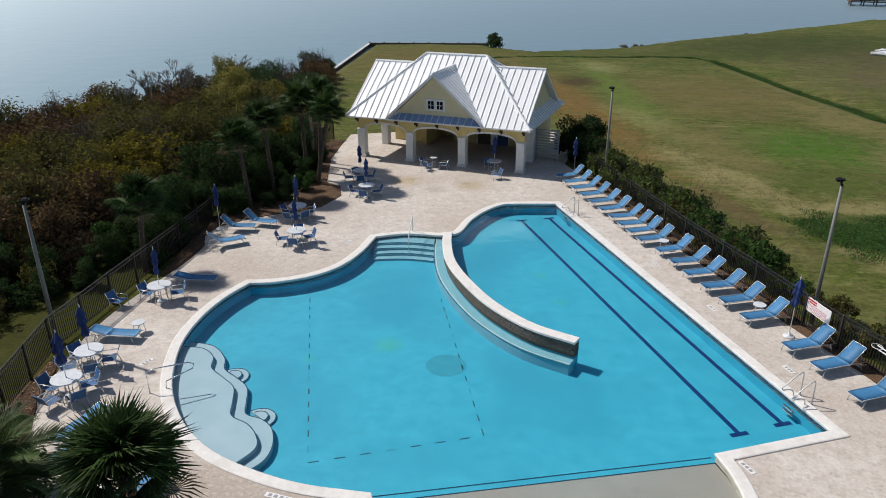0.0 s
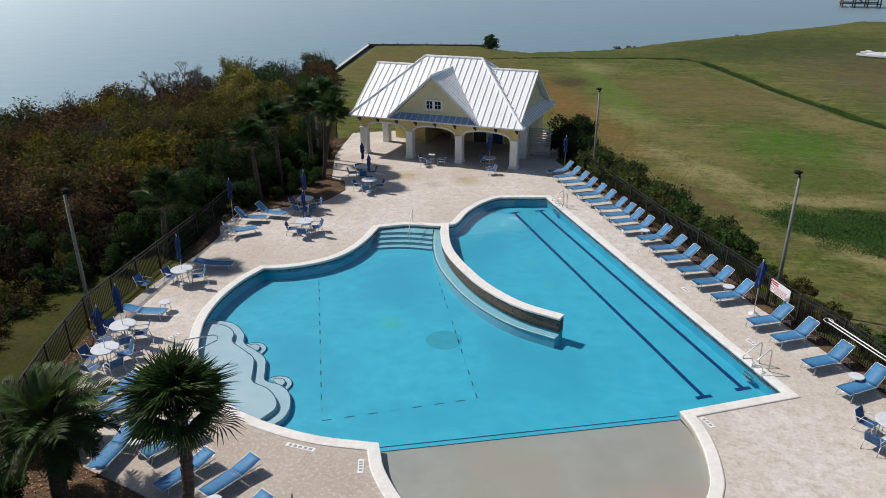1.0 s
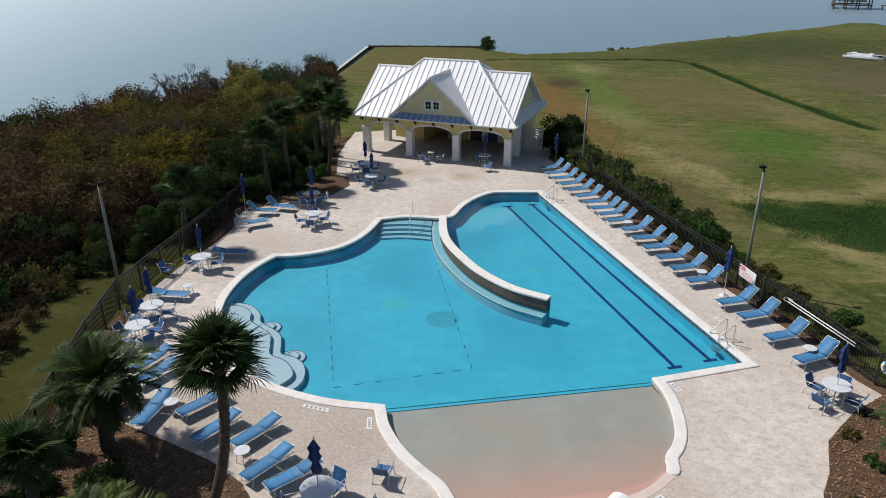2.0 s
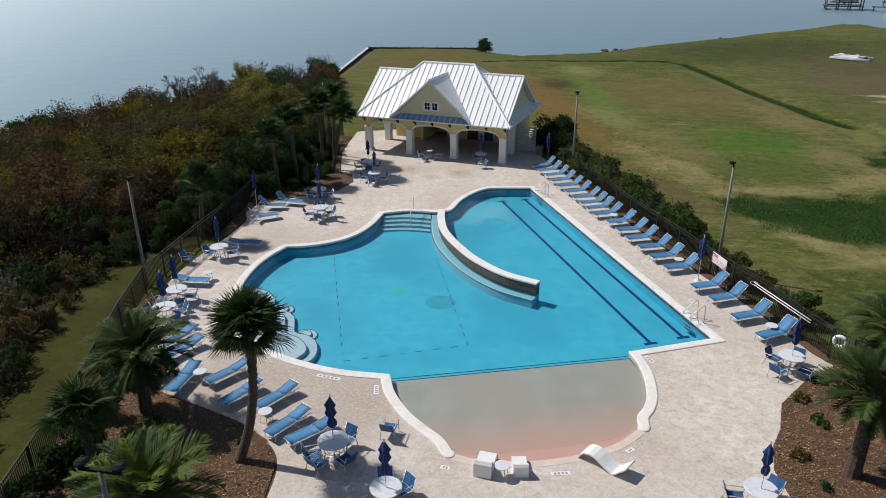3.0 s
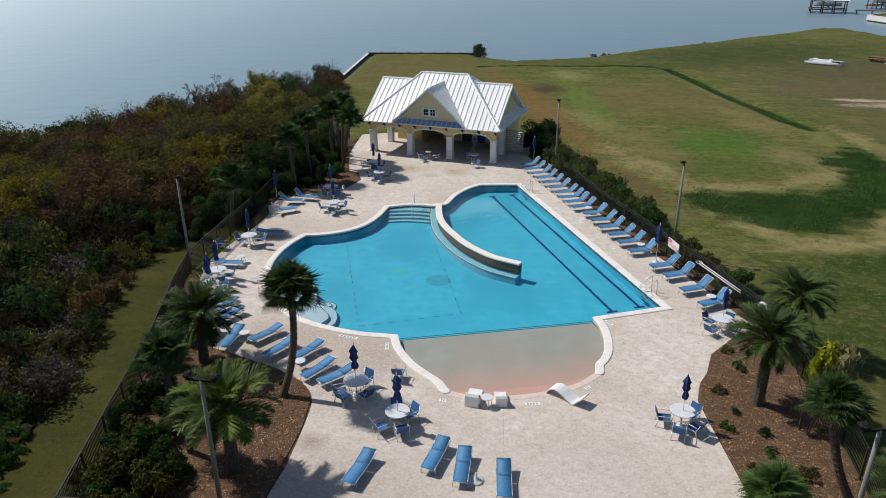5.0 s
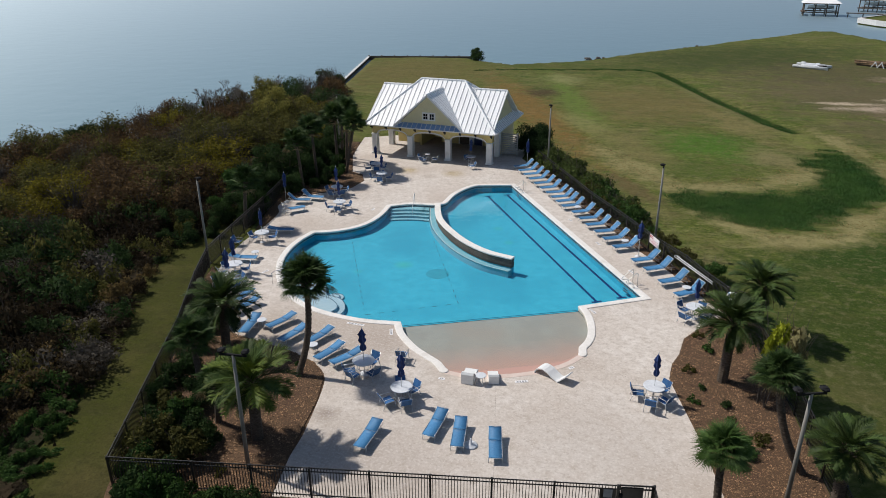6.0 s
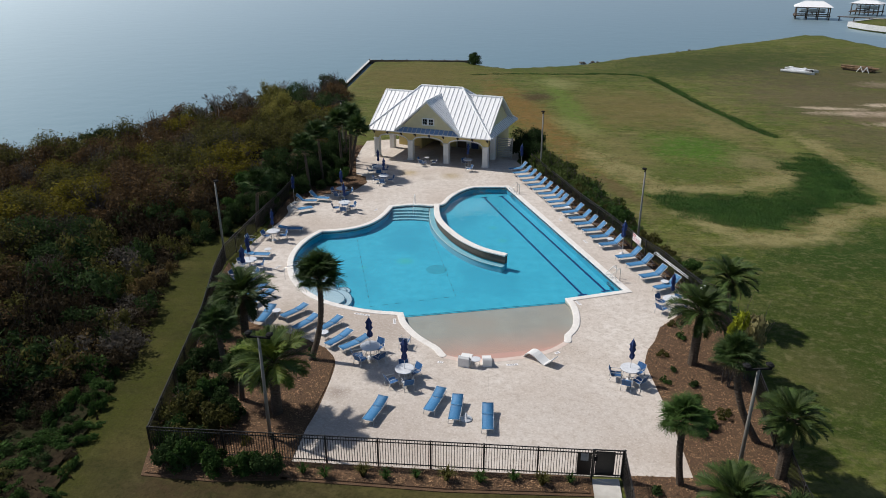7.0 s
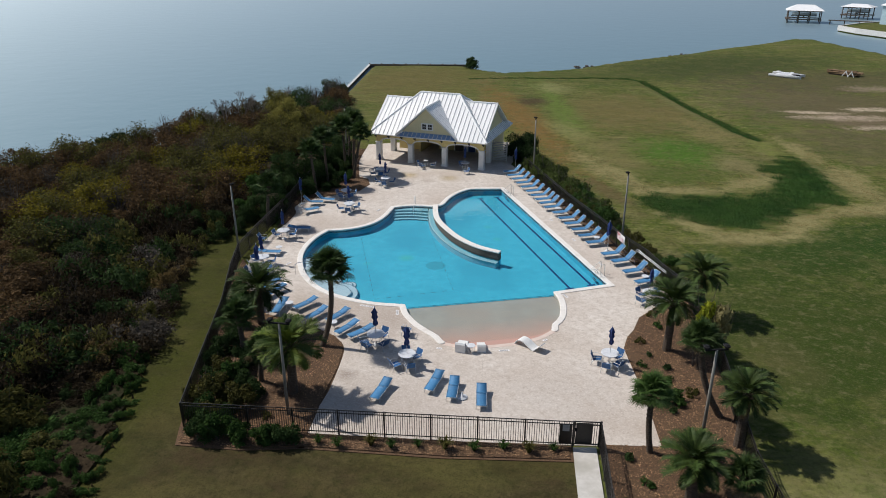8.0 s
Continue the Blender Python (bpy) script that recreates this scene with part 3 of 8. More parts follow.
def filled(loops, z, name, material, skirt=0.0):
    """A flat sheet bounded by the loops (holes too), at height z (a number or a function), with sides going down by skirt."""
    bm = bmesh.new()
    edges = []
    hz = z if callable(z) else (lambda x, y: z)
    for loop in loops:
        vs = [bm.verts.new((x, y, 0)) for x, y in loop]
        edges += [bm.edges.new((vs[i - 1], vs[i])) for i in range(len(vs))]
    bmesh.ops.triangle_fill(bm, use_beauty=True, edges=edges, normal=(0, 0, 1))
    bmesh.ops.recalc_face_normals(bm, faces=bm.faces)
    if bm.faces and sum(f.normal.z for f in bm.faces) < 0:
        bmesh.ops.reverse_faces(bm, faces=bm.faces)
    for v in bm.verts:
        v.co.z = hz(v.co.x, v.co.y)
    if skirt:
        rim = [e for e in bm.edges if e.is_boundary]
        made = bmesh.ops.extrude_edge_only(bm, edges=rim)
        for v in (q for q in made["geom"] if isinstance(q, bmesh.types.BMVert)):
            v.co.z -= skirt
    me = bpy.data.meshes.new(name)
    bm.to_mesh(me)
    bm.free()
    me.materials.append(material)
    return me


def inside(x, y, poly):
    hit, j = False, len(poly) - 1
    for i in range(len(poly)):
        (xi, yi), (xj, yj) = poly[i], poly[j]
        if (yi > y) != (yj > y) and x < (xj - xi) * (y - yi) / (yj - yi) + xi:
            hit = not hit
        j = i
    return hit


def poly_distance(X, Y, poly, closed=True):
    """Distances of many points from a polygon's outline, negative inside."""
    best, odd = np.full(X.shape, 1e9), np.zeros(X.shape, bool)
    n = len(poly)
    for i in range(n if closed else n - 1):
        (ax, ay), (bx, by) = poly[i], poly[(i + 1) % n]
        dx, dy = bx - ax, by - ay
        s = np.clip(((X - ax) * dx + (Y - ay) * dy) / (dx * dx + dy * dy + 1e-12), 0, 1)
        best = np.minimum(best, np.hypot(X - ax - s * dx, Y - ay - s * dy))
        if closed and ay != by:
            odd ^= ((ay > Y) != (by > Y)) & (X < (bx - ax) * (Y - ay) / (by - ay) + ax)
    return np.where(odd, -best, best) if closed else best


# ---- plan of the pool and the deck ----
POOL_LEFT = (arc([(-1.1, 19.02), (-2.8, 19.2), (-4.24, 19.6), (-5.86, 20.36), (-7.2, 21.55), (-8.3, 23.2), (-8.95, 24.9), (-9.3, 26.6), (-9.28, 28.4), (-8.95, 30.0), (-8.4, 31.3)])[:-1]
             + arc([(-8.4, 31.3), (-7.3, 31.5), (-5.9, 32.2), (-4.9, 33.3), (-4.25, 34.9), (-3.85, 36.95)])[:-1]
             + arc([(-3.85, 36.95), (-2.37, 37.45), (-0.7, 37.3)])[:-1])
POOL_LAP = arc([(-0.7, 37.3), (0.25, 37.75), (0.8, 39.6), (1.6, 41.2), (2.5, 42.2), (3.2, 42.35)])[:-1] + [(3.2, 42.38), (5.45, 42.52), (12.04, 22.54)]
BEACH_RIGHT = arc([(8.36, 21.25), (8.55, 20.5), (8.61, 19.4), (8.47, 18.2), (8.2, 17.45), (7.9, 16.95), (7.82, 16.3)])
BEACH_LOW = arc([(7.82, 16.3), (6.95, 15.45), (5.8, 14.85), (4.5, 14.45), (3.1, 14.3), (2.3, 14.35), (1.55, 14.6)])
BEACH_LEFT = arc([(1.55, 14.6), (1.18, 15.3), (0.6, 15.9), (-0.1, 16.7), (-0.78, 17.9), (-1.1, 19.02)])
MAIN = POOL_LEFT + POOL_LAP + [(8.36, 21.25)]
POOL = MAIN[:-1] + BEACH_RIGHT[:-1] + BEACH_LOW[:-1] + BEACH_LEFT[:-1]
DECK = ([(-4.25, 5.9), (-4.15, 8.3)] + arc([(-3.95, 9.6), (-3.86, 12.0), (-3.95, 13.7), (-4.6, 14.8), (-5.94, 15.75), (-7.6, 16.5), (-9.4, 17.3), (-10.6, 18.8), (-11.5, 20.6), (-12.2, 22.3), (-12.7, 24.2), (-13.0, 26.6), (-12.85, 29.0), (-12.5, 31.0), (-12.1, 33.0), (-11.95, 35.2), (-12.4, 36.6), (-12.1, 38.0), (-11.0, 39.1), (-9.9, 39.9), (-8.8, 40.3), (-7.7, 41.2), (-7.0, 43.2), (-7.4, 44.8), (-8.4, 45.6), (-8.8, 48.0), (-9.3, 51.0)], 4)
        + [(-9.2, 58.0), (4.0, 62.0), (8.8, 57.5), (6.6, 50.8), (7.55, 47.9), (10.72, 36.8), (11.72, 33.7), (12.35, 31.9), (13.2, 29.15), (14.4, 25.95), (15.05, 23.9), (15.7, 21.6)]
        + arc([(16.2, 20.6), (14.7, 19.6), (13.2, 18.0), (12.6, 16.5), (12.05, 15.6), (11.65, 14.4), (11.72, 12.4), (11.85, 9.8), (11.8, 5.9)], 4))
FENCE_LEFT = [(-10.1, 6.3), (-11.75, 16.6), (-12.95, 21.8), (-13.55, 25.3), (-13.2, 31.0), (-12.75, 36.6), (-12.6, 42.0), (-11.5, 49.0), (-10.2, 56.5)]
FENCE_RIGHT = [(7.95, 48.6), (11.13, 36.9), (12.08, 34.05), (12.8, 31.9), (13.65, 29.0), (14.22, 27.37), (15.04, 25.38), (15.62, 22.9), (16.15, 21.3), (17.0, 20.4)]
SHORE = [(-400, -90), (-60, 18), (-46, 42), (-34, 60), (-25, 76), (-19.6, 90), (-19.0, 96.5), (-18.9, 123.3), (0.6, 123.3), (3.0, 119.5), (8.0, 115.2), (15.0, 117.5), (22.5, 122.0), (34.0, 133.0), (46.0, 141.5), (66.0, 158.0), (83.0, 172.3), (88.0, 171.0), (92.0, 145.0), (97.0, 118.0), (112.0, 80.0), (160.0, 20.0), (400, -90), (400, -900), (-400, -900)]
WATER_Z = -0.06
LAKE_Z = -1.4


# ---- ground and lake ----
def build_ground():
    xs = np.unique(np.concatenate([np.linspace(-1500, -90, 12), np.linspace(-90, -30, 41), np.arange(-30, 45, 0.9), np.linspace(45, 130, 70), np.linspace(130, 1500, 12)]))
    ys = np.unique(np.concatenate([np.linspace(-1500, -60, 12), np.linspace(-60, -12, 25), np.arange(-12, 66, 0.9), np.linspace(66, 185, 110), np.linspace(185, 1500, 8)]))
    X, Y = np.meshgrid(xs, ys)
    ds = poly_distance(X, Y, SHORE)
    dd = poly_distance(X, Y, DECK)
    dp = poly_distance(X, Y, POOL)
    fall = np.clip(dd / 70.0, 0, 1)
    Z = -0.05 - 0.75 * fall * fall * (3 - 2 * fall)
    wob = np.sin(X * 0.31 + 1.3 * np.sin(Y * 0.17)) * np.cos(Y * 0.23 + 0.7) * 0.06 + np.sin(X * 0.9 + Y * 0.7) * 0.02
    Z = Z + wob * np.clip((dd - 2.5) / 6, 0, 1)
    ditch = poly_distance(X, Y, [(31.2, 107.2), (32.4, 97.5), (33.15, 86.1), (34.4, 76.7), (35.4, 68.4), (36.6, 64.0)], False)
    Z = Z - 0.40 * np.exp(-(ditch / 1.2) ** 2)
    Z = np.where(ds > -1.2, np.minimum(Z, -0.85 - 0.9 * (ds + 1.2)), Z)
    Z = np.where(ds > 1.0, -3.0, Z)
    Z = np.where(dd < -0.6, -0.28, Z)
    Z = np.where(dp < 0.9, -2.6, Z)
    nx, ny = len(xs), len(ys)
    vs = np.stack([X, Y, Z], -1).reshape(-1, 3)
    fs = [(j * nx + i, j * nx + i + 1, (j + 1) * nx + i + 1, (j + 1) * nx + i) for j in range(ny - 1) for i in range(nx - 1)]
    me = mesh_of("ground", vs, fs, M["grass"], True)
    whole("ground", me, "mown green and straw coloured field grass", "ground", kind="structure")

    def level(x, y):
        i, j = int(np.clip(np.searchsorted(xs, x) - 1, 0, nx - 2)), int(np.clip(np.searchsorted(ys, y) - 1, 0, ny - 2))
        u, v = (x - xs[i]) / (xs[i + 1] - xs[i]), (y - ys[j]) / (ys[j + 1] - ys[j])
        return float((Z[j, i] * (1 - u) + Z[j, i + 1] * u) * (1 - v) + (Z[j + 1, i] * (1 - u) + Z[j + 1, i + 1] * u) * v)
    return level


level = build_ground()
whole("lake", mesh_of("lake", [(-4000, -1500, LAKE_Z), (4000, -1500, LAKE_Z), (4000, 4500, LAKE_Z), (-4000, 4500, LAKE_Z)], [(0, 1, 2, 3)], M["lake_water"]),
      "wide grey-blue lake with small ripples", "water", kind="structure")

# ---- deck, coping and pool ----
deck = whole("deck", filled([DECK, POOL], 0.0, "deck", M["deck"], 0.25), "beige stamped concrete pool deck", "pavement", kind="structure")
cop_path = BEACH_LEFT[:-4] + [(-1.1, 19.02)] + POOL_LEFT[4:] + POOL_LAP + [(8.36, 21.25)] + BEACH_RIGHT[5:]
COP_PROFILE = [(0.0, -0.10), (-0.03, -0.04), (-0.03, 0.02), (-0.01, 0.04), (0.10, 0.045), (0.32, 0.045), (0.355, 0.03), (0.365, -0.01)]
coping_v, coping_f = sweep(cop_path, [(-d, z) for d, z in COP_PROFILE])
coping = thing("pool_coping", None, "raised off-white pool coping band round the water", "coping", kind="structure")
part("coping_band", mesh_of("coping_band", coping_v, coping_f, M["coping"]), coping)

for ring, along in ((coping_v[:8], 1), (coping_v[-8:], -1)):
    cx, cy = sum(p[0] for p in ring[3:6]) / 3, sum(p[1] for p in ring[3:6]) / 3
    part("coping_end", Shape().lathe([(0.19, -0.10), (0.205, 0.0), (0.195, 0.035), (0.165, 0.047), (0.001, 0.047)], 20, Vector((cx, cy, 0))).mesh("coping_end", M["coping"]), coping, "rounded end of the coping")
FLOOR_Z = -0.58
pool = thing("swimming_pool", None, "free-form turquoise swimming pool with beach entry and lap lanes", "pool", kind="structure")
part("pool_floor", filled([MAIN], FLOOR_Z, "pool_floor", M["plaster_deep"]), pool)
wall_v, wall_f = sweep(MAIN, [(0.0, -0.14), (0.0, FLOOR_Z)])
part("pool_wall", mesh_of("pool_wall", wall_v, wall_f, M["plaster_deep"]), pool)
tile_v, tile_f = sweep(POOL_LEFT + POOL_LAP + [(8.36, 21.25)], [(0.012, -0.02), (0.012, -0.17)])
part("waterline_tile", mesh_of("waterline_tile", tile_v, tile_f, M["tile"]), pool, "dark blue waterline tile band")

# beach entry: a plane that falls from the lower edge to the step line
BEACH = BEACH_RIGHT + BEACH_LOW[1:] + BEACH_LEFT[1:]
STEP_A, STEP_B = Vector((-1.1, 19.02)), Vector((8.36, 21.25))


def beach_height(x, y):
    n = Vector((STEP_B.y - STEP_A.y, -(STEP_B.x - STEP_A.x))).normalized()
    s = (Vector((x, y)) - STEP_A).dot(n)
    low = min((Vector((x, y)) - Vector(q)).length for q in BEACH_LOW)
    return -0.03 if low < 0.05 else -0.30 + 0.25 * min(1.0, s / 5.6)


part("beach_floor", filled([BEACH], beach_height, "beach_floor", M["beach"]), pool, "pale grey sloping beach entry")
rim_v, rim_f = sweep(BEACH_LOW, [(0.0, -0.03), (0.0, 0.012), (-0.28, 0.010), (-0.30, 0.004)])
part("beach_rim", mesh_of("beach_rim", rim_v, rim_f, M["rim"]), pool, "pale pinkish dry rim of the beach entry")
step_n = Vector((STEP_B.y - STEP_A.y, -(STEP_B.x - STEP_A.x))).normalized()
step_t = (STEP_B - STEP_A).normalized()
for back, top, low in ((0.0, -0.30, -0.43), (-0.38, -0.43, FLOOR_Z - 0.01)):
    a, b = STEP_A + step_n * back - step_t * 0.25, STEP_B + step_n * back + step_t * 0.12
    a2, b2 = a - step_n * 0.38, b - step_n * 0.38
    vs = [(a.x, a.y, top), (b.x, b.y, top), (b.x, b.y, low), (a.x, a.y, low), (b2.x, b2.y, low), (a2.x, a2.y, low)]
    part("entry_step", mesh_of("entry_step", vs, [(0, 1, 2, 3), (3, 2, 4, 5)] if back == 0.0 else [(0, 1, 2, 3)], M["plaster_deep"]), pool)
    e = step_n * 0.028
    vs = [(a.x + e.x, a.y + e.y, top + 0.012), (b.x + e.x, b.y + e.y, top + 0.012), (b.x - e.x * 0.3, b.y - e.y * 0.3, top + 0.006), (a.x - e.x * 0.3, a.y - e.y * 0.3, top + 0.006)]
    part("edge_tile", mesh_of("edge_tile", vs, [(0, 1, 2, 3)], M["tile"]), pool, "dark tile line on the step's edge")


def ledge(name, loop, top, edge=None, material="plaster_step", trim="tile"):
    """A slab in the water with a dark tile line along its free edge."""
    slab = part(name, filled([loop], top, name, M[material], top - FLOOR_Z), pool)
    if edge:
        v, f = sweep(edge, [(-0.02, top + 0.006), (0.01, top + 0.006), (0.01, top - 0.02)])
        part("edge_tile", mesh_of("edge_tile", v, f, M[trim]), slab, "dark blue tile trim")
    return slab


def pool_stretch(a, b):
    """The part of the pool's edge between the points nearest a and b."""
    ia = min(range(len(MAIN)), key=lambda i: (Vector(MAIN[i]) - Vector(a)).length)
    ib = min(range(len(MAIN)), key=lambda i: (Vector(MAIN[i]) - Vector(b)).length)
    return MAIN[ia:ib + 1]


S_OUT = arc([(-9.3, 27.0), (-8.3, 26.75), (-7.6, 25.95), (-7.35, 25.25), (-6.75, 24.75), (-6.2, 24.2), (-5.95, 23.4), (-5.75, 22.75), (-5.15, 22.5), (-4.7, 22.05), (-4.45, 21.3), (-4.5, 20.6), (-4.95, 19.95)], 4)
S_IN = arc([(-9.33, 26.4), (-8.55, 26.35), (-7.95, 25.8), (-7.75, 25.1), (-7.1, 24.5), (-6.55, 23.95), (-6.3, 23.1), (-6.1, 22.45), (-5.45, 22.05), (-5.0, 21.5), (-4.85, 20.9), (-5.3, 20.1)], 4)
ledge("lower_step", S_OUT + pool_stretch((-4.95, 19.95), (-9.3, 27.0))[1:-1], -0.40, S_OUT)
ledge("upper_step", S_IN + pool_stretch((-5.3, 20.1), (-9.33, 26.4))[1:-1], -0.26, S_IN)
for cx, cy, turn in ((-6.95, 25.0, 0.8), (-5.32, 22.72, 0.8)):
    for r, top in ((0.52, -0.53), (0.28, -0.46)):
        rim = [(cx + r * math.cos(turn - 1.6 + 3.2 * i / 12), cy + r * math.sin(turn - 1.6 + 3.2 * i / 12)) for i in range(13)]
        ledge("scallop_step", rim, top, rim[::-1])

WALL_LINE = offset(arc([(-0.42, 37.6), (-0.36, 36.0), (-0.12, 33.9), (0.32, 32.2), (1.10, 30.35), (2.05, 28.75), (3.36, 27.3), (4.92, 26.36)], 5), -0.12)


def wall_drop(i):
    """The wall's top dips to the coping at its start."""
    t = i / (len(WALL_LINE) - 1)
    return -0.44 * max(0.0, 1 - t / 0.55) ** 1.3
# offset to the right of a path that runs towards the camera is the side of the main basin
bench_rim = offset(WALL_LINE, 0.62)
bench_in = offset(WALL_LINE, 0.08)
ledge("wall_bench", bench_rim + bench_in[::-1], -0.17, [(q[0], q[1]) for q in bench_rim][::-1], "plaster_bench")
v, f = sweep(offset(WALL_LINE, 0.55)[::-1], [(-0.015, -0.163), (0.015, -0.163)])
part("inlay_line", mesh_of("inlay_line", v, f, M["coping"]), pool, "pale inlay line along the bench")
for k in range(4):
    d0, d1 = 0.42 * k, 0.42 * (k + 1) + 0.05
    top = -0.17 - 0.11 * k
    x0, x1 = -3.85 + 0.03 * k, -0.85
    front = [(x0 + (x1 - x0) * i / 8, 37.0 - d1 + 0.42 * math.sin(math.pi * i / 8) * 0.5) for i in range(9)]
    back = [(x0 + (x1 - x0) * i / 8, 37.25 - d0 * 0.2 + 0.2 * math.sin(math.pi * i / 8)) for i in range(9)]
    ledge("stair_tread", front + back[::-1], top, front, "plaster_bench", "dash")

# lane lines, floor markings
def floor_strip(name, a, b, w, parent, z=0.006, material="lane"):
    a, b = Vector(a), Vector(b)
    t = (b - a).normalized()
    n = Vector((-t.y, t.x)) * w / 2
    return part(name, mesh_of(name, [(*(a - n), FLOOR_Z + z), (*(b - n), FLOOR_Z + z), (*(b + n), FLOOR_Z + z), (*(a + n), FLOOR_Z + z)], [(0, 1, 2, 3)], M[material]), parent)


for a, b in (((3.52, 41.3), (9.62, 23.0)), ((5.05, 41.75), (11.13, 23.6))):
    floor_strip("lane_line", a, b, 0.165, pool)
    t = (Vector(b) - Vector(a)).normalized()
    n = Vector((-t.y, t.x))
    for q in (a, b):
        q = Vector(q)
        floor_strip("lane_end", tuple(q - n * 0.30), tuple(q + n * 0.30), 0.165, pool, 0.010)
DASH = [(-5.8, 31.2), (-3.27, 20.8), (1.8, 22.4), (-0.45, 32.7)]
for a, b in zip(DASH, DASH[1:]):
    a, b = Vector(a), Vector(b)
    n = int((b - a).length / 0.75)
    for i in range(n):
        floor_strip("dash_tile", a + (b - a) * (i / n), a + (b - a) * ((i + 0.42) / n), 0.042, pool, material="drain" if i % 5 == 3 else "dash")
part("floor_drain", mesh_of("floor_drain", [(0.38 + 0.72 * math.cos(i * math.pi / 16), 26.3 + 0.72 * math.sin(i * math.pi / 16), FLOOR_Z + 0.006) for i in range(32)], [tuple(range(32))], M["drain"]), pool, "darker round patch on the pool floor")
water = whole("pool_water", filled([POOL], WATER_Z, "pool_water", M["pool_water"]), "clear turquoise pool water with faint ripples", "water", kind="structure")
water.visible_shadow = False

# raised curved wall between the basins
weir = thing("curved_pool_wall", None, "raised curved wall with white cap and dark stone face between two basins", "pool wall")
cap_v, cap_f = sweep(WALL_LINE, [(-0.18, 0.44), (-0.225, 0.46), (-0.225, 0.53), (-0.20, 0.55), (0.20, 0.55), (0.225, 0.53), (0.225, 0.46), (0.18, 0.44)])
k = 8
n_ = len(WALL_LINE)
cap_f += [tuple(range(k)), tuple((n_ - 1) * k + i for i in range(k - 1, -1, -1))]
cap_v = [(x, y, z + wall_drop(i // k)) for i, (x, y, z) in enumerate(cap_v)]
part("cap", mesh_of("cap", cap_v, cap_f, M["coping"]), weir, "smooth off-white cap")
base_v, base_f = sweep(WALL_LINE, [(-0.15, -0.09), (-0.15, FLOOR_Z), (0.15, FLOOR_Z), (0.15, -0.09)])
base_f += [(0, 1, 2, 3), tuple((n_ - 1) * 4 + i for i in (3, 2, 1, 0))]
part("footing", mesh_of("footing", base_v, base_f, M["plaster_deep"]), weir, "aqua plastered footing under water")
core_v, core_f = sweep(WALL_LINE, [(-0.16, 0.45), (-0.16, -0.10), (0.16, -0.10), (0.16, 0.45)])
core_f += [(0, 1, 2, 3), tuple((n_ - 1) * 4 + i for i in (3, 2, 1, 0))]
core_v = [(x, y, z + (wall_drop(i // 4) if z > 0 else 0)) for i, (x, y, z) in enumerate(core_v)]
part("core", mesh_of("core", core_v, core_f, M["mortar"]), weir, "dark core wall")
stone_mesh = [Shape().box((0, 0, 0), (0.234, 0.05, 0.127), chamfer=0.004).mesh("stone", M["stone"]) for _ in range(1)][0]
for side in (-0.172, 0.172):
    line = offset(WALL_LINE, side)
    run = 0.0
    for i in range(len(line) - 1):
        a, b = Vector(line[i]), Vector(line[i + 1])
        L = (b - a).length
        cnt = max(1, round(L / 0.24))
        for c in range(cnt):
            for row in range(3):
                p = a + (b - a) * ((c + 0.5 + 0.5 * (row % 2)) / cnt)
                if 0.31 - 0.13 * row + wall_drop(i) > -0.05 and not (i == len(line) - 2 and c == cnt - 1 and row % 2):
                    st = part("stone", stone_mesh, weir, m=pose(p.x, p.y, 0.375 - 0.13 * row + wall_drop(i + 0.5), 0, 0, math.degrees(math.atan2(b.y - a.y, b.x - a.x))))
                    st.scale = (L / cnt / 0.24, random.uniform(0.7, 1.3), 1)


# ---- pool house ----
HOUSE = Matrix(((0.95327, 0.30213, 0, -3.76), (-0.30213, 0.95327, 0, 50.69), (0, 0, 1, 0), (0, 0, 0, 1)))


